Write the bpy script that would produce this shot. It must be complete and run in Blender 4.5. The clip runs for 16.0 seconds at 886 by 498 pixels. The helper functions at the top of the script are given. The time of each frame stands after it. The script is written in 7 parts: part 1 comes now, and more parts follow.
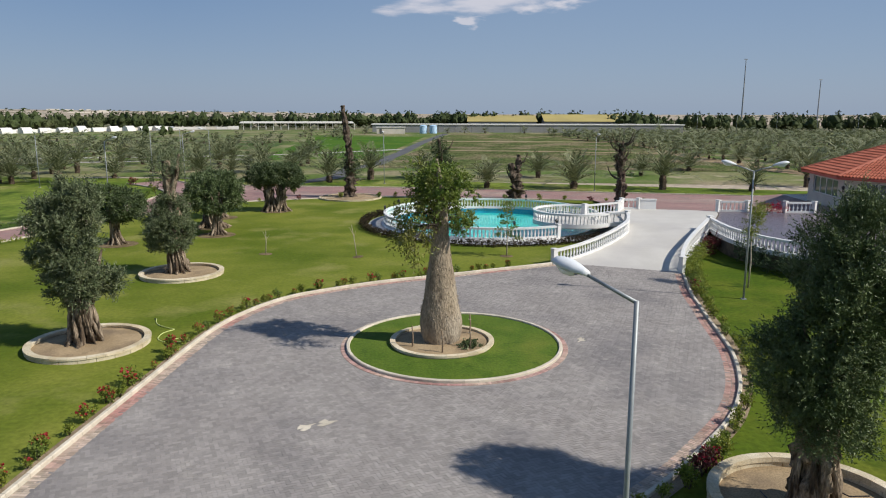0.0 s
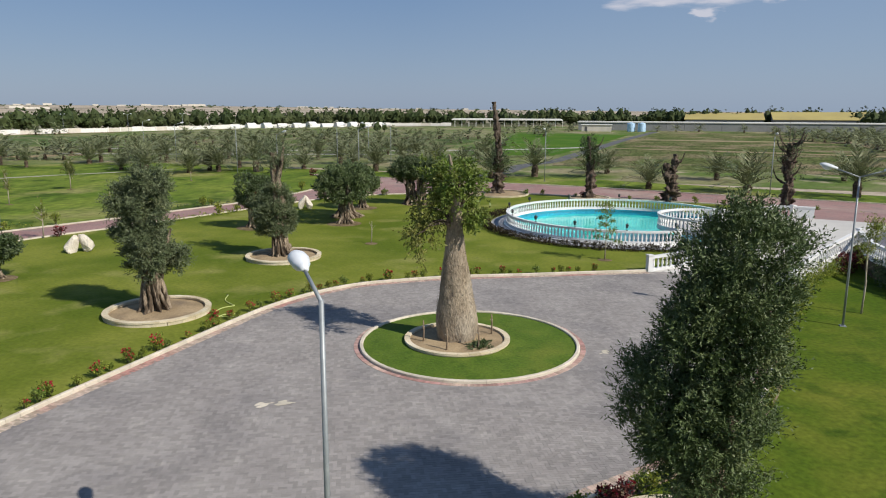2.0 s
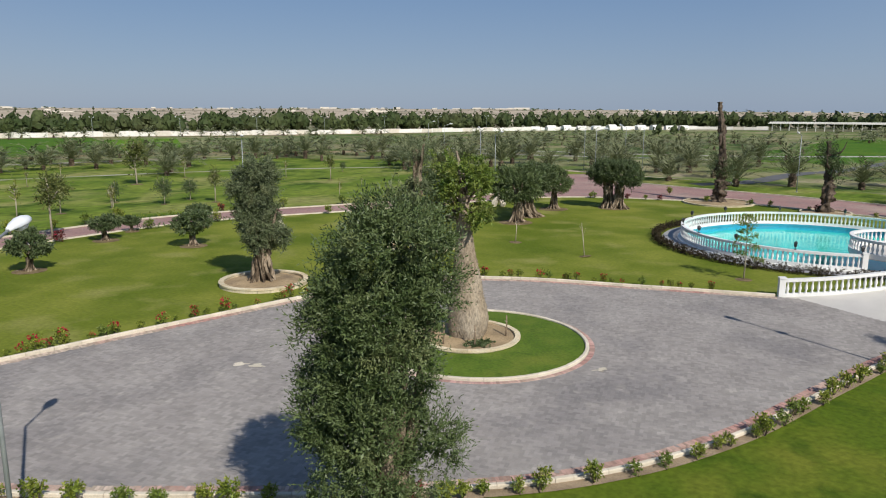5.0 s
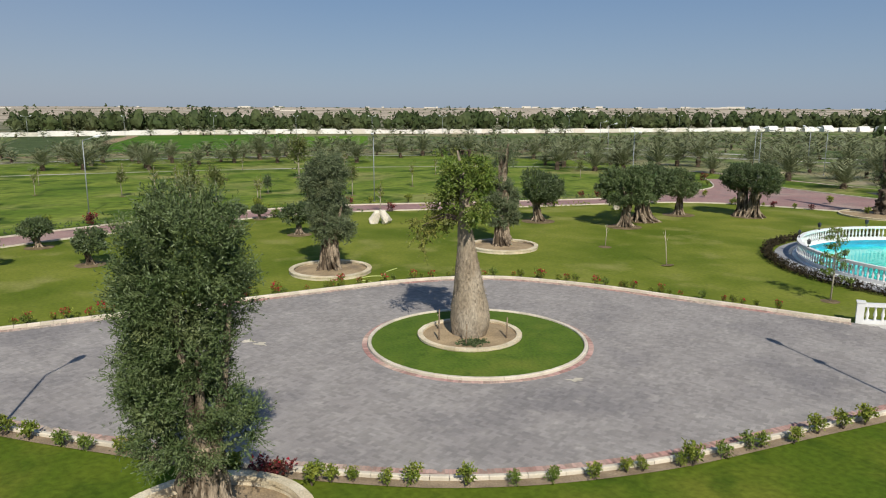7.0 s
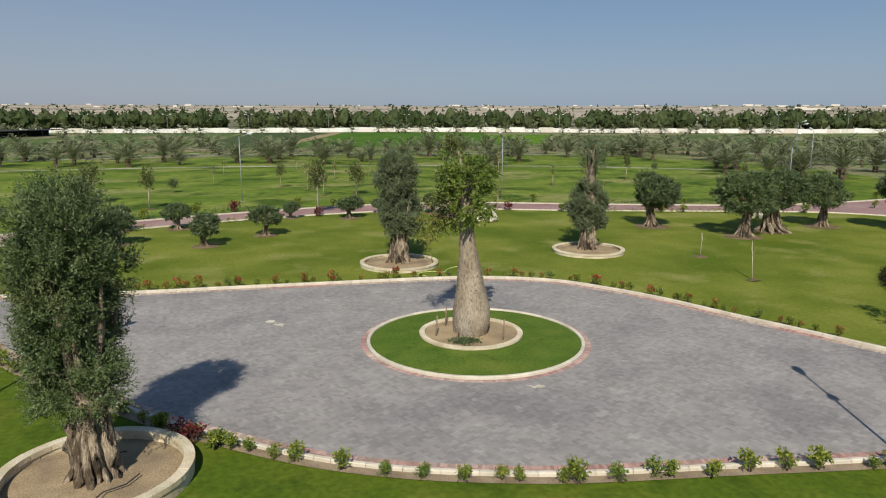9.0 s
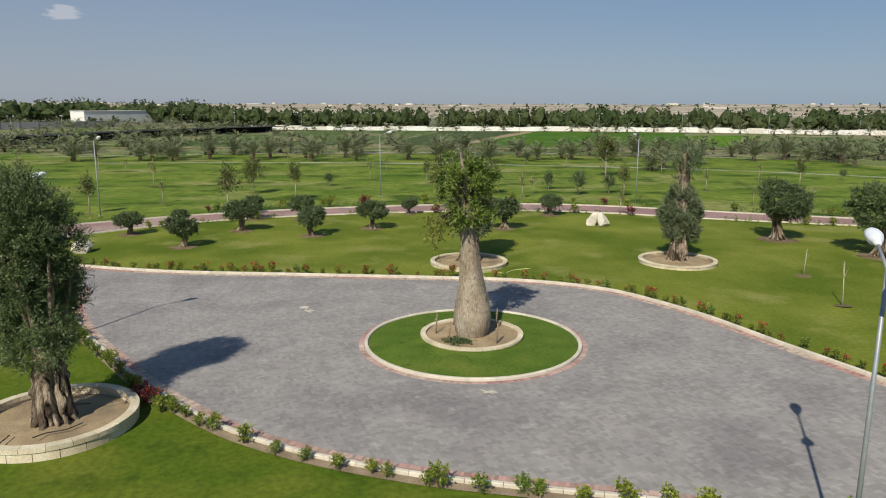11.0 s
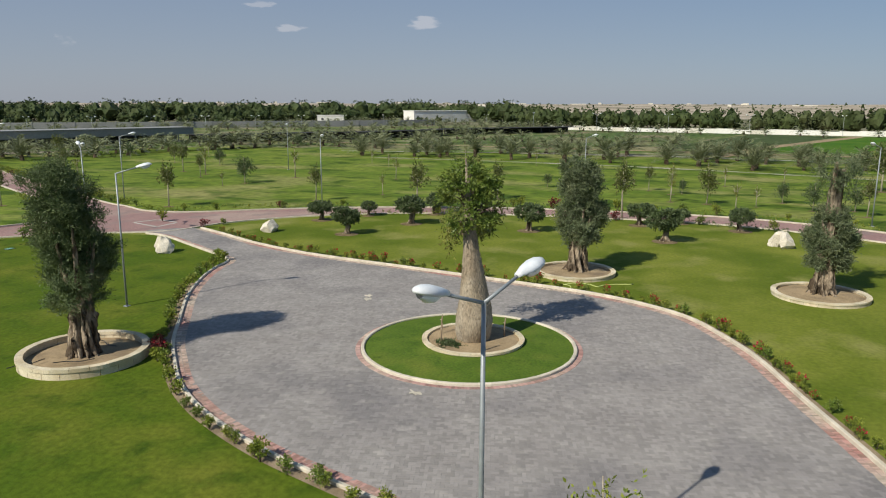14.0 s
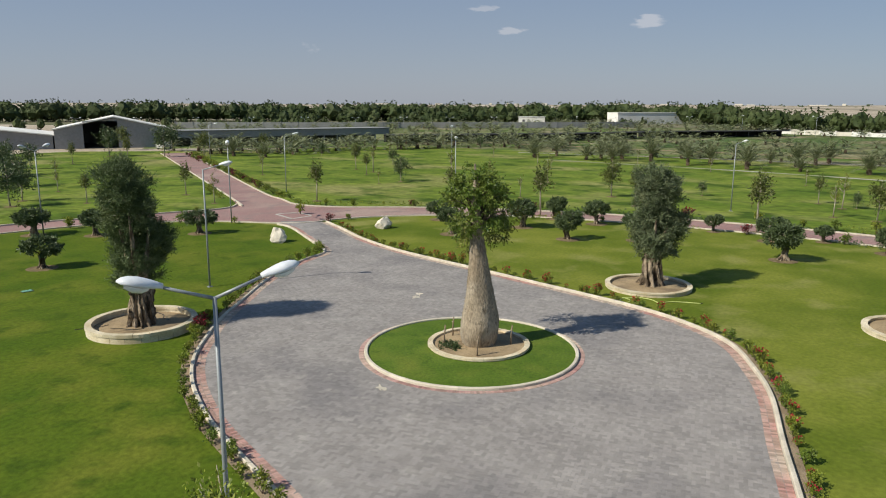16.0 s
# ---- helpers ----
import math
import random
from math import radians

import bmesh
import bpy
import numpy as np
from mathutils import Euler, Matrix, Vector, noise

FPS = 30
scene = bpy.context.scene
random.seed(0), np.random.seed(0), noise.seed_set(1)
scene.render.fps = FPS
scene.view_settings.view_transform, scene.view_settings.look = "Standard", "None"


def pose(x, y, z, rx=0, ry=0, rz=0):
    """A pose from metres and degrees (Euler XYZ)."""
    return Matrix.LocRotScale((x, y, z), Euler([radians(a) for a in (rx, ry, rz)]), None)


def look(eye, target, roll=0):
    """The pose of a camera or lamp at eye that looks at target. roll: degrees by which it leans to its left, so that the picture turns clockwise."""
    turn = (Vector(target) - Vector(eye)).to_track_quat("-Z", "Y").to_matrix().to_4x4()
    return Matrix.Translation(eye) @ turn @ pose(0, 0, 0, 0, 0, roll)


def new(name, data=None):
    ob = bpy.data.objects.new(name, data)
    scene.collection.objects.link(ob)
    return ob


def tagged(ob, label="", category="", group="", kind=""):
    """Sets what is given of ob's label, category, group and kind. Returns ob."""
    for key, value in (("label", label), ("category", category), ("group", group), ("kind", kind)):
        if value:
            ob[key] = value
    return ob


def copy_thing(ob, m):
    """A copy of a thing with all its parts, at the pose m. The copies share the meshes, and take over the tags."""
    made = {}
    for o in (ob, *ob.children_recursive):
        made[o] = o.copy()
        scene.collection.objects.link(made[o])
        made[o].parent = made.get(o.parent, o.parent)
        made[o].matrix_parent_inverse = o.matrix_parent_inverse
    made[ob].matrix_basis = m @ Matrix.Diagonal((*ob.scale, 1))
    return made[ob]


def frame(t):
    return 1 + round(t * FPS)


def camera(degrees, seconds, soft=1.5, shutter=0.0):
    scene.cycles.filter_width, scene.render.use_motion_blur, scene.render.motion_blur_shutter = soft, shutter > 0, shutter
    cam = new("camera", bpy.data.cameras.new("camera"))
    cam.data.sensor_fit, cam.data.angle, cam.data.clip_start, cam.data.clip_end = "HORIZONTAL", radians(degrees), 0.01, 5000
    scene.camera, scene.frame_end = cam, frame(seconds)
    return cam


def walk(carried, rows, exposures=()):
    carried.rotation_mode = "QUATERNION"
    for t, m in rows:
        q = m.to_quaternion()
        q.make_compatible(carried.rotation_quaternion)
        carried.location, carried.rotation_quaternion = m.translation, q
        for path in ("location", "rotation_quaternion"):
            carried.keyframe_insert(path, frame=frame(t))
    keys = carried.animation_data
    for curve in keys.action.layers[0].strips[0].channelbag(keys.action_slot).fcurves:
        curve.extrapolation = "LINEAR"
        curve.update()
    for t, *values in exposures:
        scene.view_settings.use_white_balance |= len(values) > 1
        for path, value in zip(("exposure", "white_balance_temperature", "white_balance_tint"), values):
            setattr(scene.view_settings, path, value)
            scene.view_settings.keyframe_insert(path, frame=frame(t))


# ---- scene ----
cam = camera(63.84, 16.0, soft=1.1)
# seconds, eye, pitch, lean, yaw
PATH = [
    (0, -2.465, -28.106, 9.451, -10.862, -0.134, -4.040),
    (0.75, 0.511, -27.884, 9.421, -10.968, -0.135, 2.558),
    (1.5, 3.460, -27.544, 9.390, -11.060, -0.143, 9.134),
    (2.5, 7.324, -26.659, 9.343, -11.150, -0.205, 17.876),
    (3.5, 11.034, -25.331, 9.287, -11.158, -0.239, 26.443),
    (4.25, 13.673, -24.012, 9.227, -11.044, -0.173, 32.618),
    (5, 16.159, -22.445, 9.179, -10.926, -0.100, 38.697),
    (6.25, 19.869, -19.335, 9.198, -10.947, -0.113, 48.729),
    (7.5, 23.038, -15.564, 9.265, -11.052, -0.148, 58.797),
    (8, 24.158, -13.838, 9.288, -11.076, -0.139, 62.912),
    (8.5, 25.160, -12.058, 9.316, -11.111, -0.120, 67.032),
    (9, 26.003, -10.303, 9.353, -11.170, -0.083, 71.129),
    (10, 27.277, -6.427, 9.432, -11.252, -0.058, 79.487),
    (11, 27.960, -2.214, 9.505, -11.292, -0.076, 88.000),
    (12, 27.960, 2.000, 9.548, -11.305, -0.090, 96.515),
    (12.5, 27.689, 4.051, 9.554, -11.304, -0.087, 100.748),
    (13, 27.321, 6.148, 9.609, -11.321, -0.115, 105.060),
    (13.5, 26.831, 8.234, 9.685, -11.337, -0.149, 109.378),
    (14, 26.192, 10.261, 9.758, -11.330, -0.162, 113.618),
    (14.5, 25.416, 12.215, 9.826, -11.316, -0.168, 117.837),
    (15.25, 23.923, 14.893, 9.900, -11.298, -0.178, 124.188),
    (16, 22.276, 17.463, 9.962, -11.280, -0.186, 130.543),
]
walk(cam, [(t, pose(x, y, z, 90 + p, r, a)) for t, x, y, z, p, r, a in PATH],
     [(0, 0.28, 6500, 10), (3.5, 0.28, 6500, 10), (9, 0.26, 6660, 7), (13.8, 0.27, 6700, 6), (16, 0.33, 6740, 6)])

# ---- world, sun, exposure ----
SUN_AZ, SUN_EL = (0.925, -0.380), 41.0
world = bpy.data.worlds.new("sky")
scene.world = world
world.use_nodes = True
wn, wl = world.node_tree.nodes, world.node_tree.links
sky = wn.new("ShaderNodeTexSky")
sky.sky_type, sky.sun_disc = "NISHITA", False
sky.sun_elevation = radians(SUN_EL)
sky.sun_rotation = math.atan2(SUN_AZ[0], SUN_AZ[1])
sky.air_density, sky.dust_density, sky.ozone_density, sky.altitude = 1.0, 0.7, 2.5, 20
bg = wn["Background"]
bg.inputs["Strength"].default_value = 0.058
wgeo = wn.new("ShaderNodeTexCoord")


def sky_cloud(last, azimuth, height, wide, tall, dense, seed):
    """Lays one small fair-weather cloud over the sky colour. Azimuth from +y towards -x, height above the horizon, in degrees."""
    a, e = radians(azimuth), radians(height)
    way = Vector((-math.sin(a) * math.cos(e), math.cos(a) * math.cos(e), math.sin(e)))
    side = Vector((math.cos(a), math.sin(a), 0))
    up = side.cross(way)

    def dot(v, k):
        d = wn.new("ShaderNodeVectorMath")
        d.operation = "DOT_PRODUCT"
        wl.new(wgeo.outputs["Generated"], d.inputs[0])
        d.inputs[1].default_value = v
        m = wn.new("ShaderNodeMath")
        m.operation = "MULTIPLY"
        wl.new(d.outputs["Value"], m.inputs[0])
        m.inputs[1].default_value = k
        return m.outputs[0]
    com = wn.new("ShaderNodeCombineXYZ")
    wl.new(dot(side, 1 / radians(wide)), com.inputs[0])
    shift = wn.new("ShaderNodeMath")
    wl.new(dot(up, 1 / radians(tall)), shift.inputs[0])
    shift.inputs[1].default_value = 0.0
    wl.new(shift.outputs[0], com.inputs[1])
    wl.new(dot(-way, 0.4), com.inputs[2])
    length = wn.new("ShaderNodeVectorMath")
    length.operation = "LENGTH"
    flat = wn.new("ShaderNodeVectorMath")
    flat.operation = "MULTIPLY"
    wl.new(com.outputs[0], flat.inputs[0])
    flat.inputs[1].default_value = (1, 1, 0)
    wl.new(flat.outputs[0], length.inputs[0])
    tex = wn.new("ShaderNodeTexNoise")
    tex.noise_dimensions = "4D"
    tex.inputs["Scale"].default_value, tex.inputs["Detail"].default_value, tex.inputs["W"].default_value = 1.1, 7, seed
    wl.new(com.outputs[0], tex.inputs["Vector"])
    add = wn.new("ShaderNodeMath")
    add.operation = "MULTIPLY_ADD"
    wl.new(tex.outputs["Fac"], add.inputs[0])
    add.inputs[1].default_value = 2.6
    sub = wn.new("ShaderNodeMath")
    sub.operation = "SUBTRACT"
    sub.inputs[0].default_value = -0.75
    wl.new(length.outputs["Value"], sub.inputs[1])
    wl.new(sub.outputs[0], add.inputs[2])
    ramp = wn.new("ShaderNodeMapRange")
    ramp.interpolation_type = "SMOOTHSTEP"
    ramp.inputs["From Min"].default_value, ramp.inputs["From Max"].default_value = -0.10, 0.28
    ramp.inputs["To Max"].default_value = dense
    wl.new(add.outputs[0], ramp.inputs["Value"])
    front = wn.new("ShaderNodeMath")
    front.operation = "GREATER_THAN"
    wl.new(dot(way, 1.0), front.inputs[0])
    front.inputs[1].default_value = 0.5
    both = wn.new("ShaderNodeMath")
    both.operation = "MULTIPLY"
    wl.new(ramp.outputs[0], both.inputs[0])
    wl.new(front.outputs[0], both.inputs[1])
    mix = wn.new("ShaderNodeMix")
    mix.data_type = "RGBA"
    wl.new(both.outputs[0], mix.inputs["Factor"])
    wl.new(last, mix.inputs["A"])
    mix.inputs["B"].default_value = (9.9, 9.7, 10.5, 1)
    return mix.outputs["Result"]


haze = wn.new("ShaderNodeMix")
haze.data_type = "RGBA"
wl.new(sky.outputs[0], haze.inputs["A"])
haze.inputs["Factor"].default_value = 0.72
tall = wn.new("ShaderNodeSeparateXYZ")
wl.new(wgeo.outputs["Generated"], tall.inputs[0])
fade = wn.new("ShaderNodeValToRGB")
wl.new(tall.outputs["Z"], fade.inputs[0])
fade.color_ramp.elements[0].color = (4.1, 5.4, 7.7, 1)
fade.color_ramp.elements[1].position, fade.color_ramp.elements[1].color = 1.0, (1.3, 2.6, 5.2, 1)
mid_sky = fade.color_ramp.elements.new(0.16)
mid_sky.color = (2.4, 4.0, 7.0, 1)
# the air is hazier over the desert to the south-west
south_west = wn.new("ShaderNodeVectorMath")
south_west.operation = "DOT_PRODUCT"
wl.new(wgeo.outputs["Generated"], south_west.inputs[0])
south_west.inputs[1].default_value = (-0.66, -0.75, 0)
more = wn.new("ShaderNodeMapRange")
more.inputs["From Min"].default_value, more.inputs["From Max"].default_value, more.inputs["To Max"].default_value = 0.25, 1.0, 0.65
wl.new(south_west.outputs["Value"], more.inputs["Value"])
dusty = wn.new("ShaderNodeMix")
dusty.data_type = "RGBA"
wl.new(more.outputs[0], dusty.inputs["Factor"])
wl.new(fade.outputs[0], dusty.inputs["A"])
dust = wn.new("ShaderNodeValToRGB")
wl.new(tall.outputs["Z"], dust.inputs[0])
dust.color_ramp.elements[0].color = (5.5, 5.6, 6.8, 1)
dust.color_ramp.elements[1].position, dust.color_ramp.elements[1].color = 0.28, (3.4, 4.5, 6.9, 1)
wl.new(dust.outputs[0], dusty.inputs["B"])
# and paler to the north
north = wn.new("ShaderNodeVectorMath")
north.operation = "DOT_PRODUCT"
wl.new(wgeo.outputs["Generated"], north.inputs[0])
north.inputs[1].default_value = (0.30, 0.95, 0)
pale = wn.new("ShaderNodeMapRange")
pale.inputs["From Min"].default_value, pale.inputs["From Max"].default_value, pale.inputs["To Max"].default_value = 0.82, 1.0, 0.45
wl.new(north.outputs["Value"], pale.inputs["Value"])
northern = wn.new("ShaderNodeMix")
northern.data_type = "RGBA"
wl.new(pale.outputs[0], northern.inputs["Factor"])
wl.new(dusty.outputs["Result"], northern.inputs["A"])
northern.inputs["B"].default_value = (4.9, 6.4, 8.8, 1)
wl.new(northern.outputs["Result"], haze.inputs["B"])
out = haze.outputs["Result"]
for cloud in ((-6.3, 8.3, 8.0, 1.6, 0.75, 1.0), (-12.2, 8.1, 3.6, 1.3, 0.85, 6.0), (-5.9, 6.8, 2.2, 0.7, 0.7, 4.0), (115.2, 6.3, 2.3, 0.6, 0.42, 2.0), (125.2, 5.7, 1.5, 0.45, 0.36, 3.0),
              (127.5, 7.4, 1.5, 0.45, 0.3, 5.0), (140.6, 4.6, 1.4, 0.7, 0.2, 7.0)):
    out = sky_cloud(out, *cloud)
wl.new(out, bg.inputs["Color"])

sun = new("sun", bpy.data.lights.new("sun", "SUN"))
sun.data.energy, sun.data.angle, sun.data.color = 4.3, radians(0.53), (1.0, 0.95, 0.86)
c = math.cos(radians(SUN_EL))
sun.matrix_world = look((SUN_AZ[0] * c * 100, SUN_AZ[1] * c * 100, 100 * math.sin(radians(SUN_EL))), (0, 0, 0))


# ---- materials ----
def mat(name, a, b, scale=1.0, fine=30.0, rough=0.85, bump=0.3, deep=0.01, metal=0.0, vary=0.0, island=False, local=False, lo=0.35, hi=0.65,
        third=None, tscale=0.08, tlo=0.5, thi=0.7, stretch=(1, 1, 1), through_light=0.0, spec=0.5, grain=0.25, fourth=None, fscale=0.5, flo=0.55, fhi=0.7):
    """Two tones mixed by a coarse noise, a fine grain, optional third and fourth tones in patches, and a jitter from piece to piece."""
    m = bpy.data.materials.new(name)
    m.use_nodes = True
    n, l = m.node_tree.nodes, m.node_tree.links
    bsdf = n["Principled BSDF"]
    bsdf.inputs["Metallic"].default_value, bsdf.inputs["Specular IOR Level"].default_value = metal, spec
    if local:
        src = n.new("ShaderNodeTexCoord").outputs["Object"]
    else:
        src = n.new("ShaderNodeNewGeometry").outputs["Position"]
    sc = n.new("ShaderNodeVectorMath")
    sc.operation = "MULTIPLY"
    l.new(src, sc.inputs[0])
    sc.inputs[1].default_value = stretch
    src = sc.outputs[0]

    def tex(s, detail):
        t = n.new("ShaderNodeTexNoise")
        t.inputs["Scale"].default_value, t.inputs["Detail"].default_value = s, detail
        l.new(src, t.inputs["Vector"])
        return t.outputs["Fac"]

    def band(fac, x, y, u=0.0, v=1.0):
        r = n.new("ShaderNodeMapRange")
        for key, value in (("From Min", x), ("From Max", y), ("To Min", u), ("To Max", v)):
            r.inputs[key].default_value = value
        l.new(fac, r.inputs["Value"])
        return r.outputs[0]

    def mix(fac, p, q, kind="MIX"):
        x = n.new("ShaderNodeMix")
        x.data_type, x.blend_type = "RGBA", kind
        for slot, value in (("Factor", fac), ("A", p), ("B", q)):
            if isinstance(value, (tuple, float, int)):
                x.inputs[slot].default_value = (*value, 1) if isinstance(value, tuple) else value
            else:
                l.new(value, x.inputs[slot])
        return x.outputs["Result"]
    col = mix(band(tex(scale, 4), lo, hi), a, b)
    if third:
        col = mix(band(tex(tscale, 5), tlo, thi), col, third)
    if fourth:
        col = mix(band(tex(fscale, 6), flo, fhi), col, fourth)
    small = tex(fine, 3)
    g = band(small, 0.3, 0.7, 1 - grain, 1 + grain)
    com = n.new("ShaderNodeCombineColor")
    for k in range(3):
        l.new(g, com.inputs[k])
    col = mix(1.0, col, com.outputs[0], "MULTIPLY")
    if vary:
        rnd = n.new("ShaderNodeNewGeometry").outputs["Random Per Island"] if island else n.new("ShaderNodeObjectInfo").outputs["Random"]
        v = band(rnd, 0, 1, 1 - vary, 1 + vary)
        hsv = n.new("ShaderNodeHueSaturation")
        l.new(v, hsv.inputs["Value"])
        l.new(band(rnd, 0, 1, 0.5 + 0.03 * vary, 0.5 - 0.03 * vary), hsv.inputs["Hue"])
        l.new(col, hsv.inputs["Color"])
        col = hsv.outputs[0]
    l.new(col, bsdf.inputs["Base Color"])
    l.new(band(small, 0.2, 0.8, max(rough - 0.1, 0.02), min(rough + 0.1, 1)), bsdf.inputs["Roughness"])
    if bump:
        bn = n.new("ShaderNodeBump")
        bn.inputs["Strength"].default_value, bn.inputs["Distance"].default_value = bump, deep
        l.new(small, bn.inputs["Height"])
        l.new(bn.outputs[0], bsdf.inputs["Normal"])
    if through_light:
        tr = n.new("ShaderNodeBsdfTranslucent")
        l.new(col, tr.inputs["Color"])
        ms = n.new("ShaderNodeMixShader")
        ms.inputs[0].default_value = through_light
        l.new(bsdf.outputs[0], ms.inputs[1])
        l.new(tr.outputs[0], ms.inputs[2])
        l.new(ms.outputs[0], n["Material Output"].inputs["Surface"])
    return m


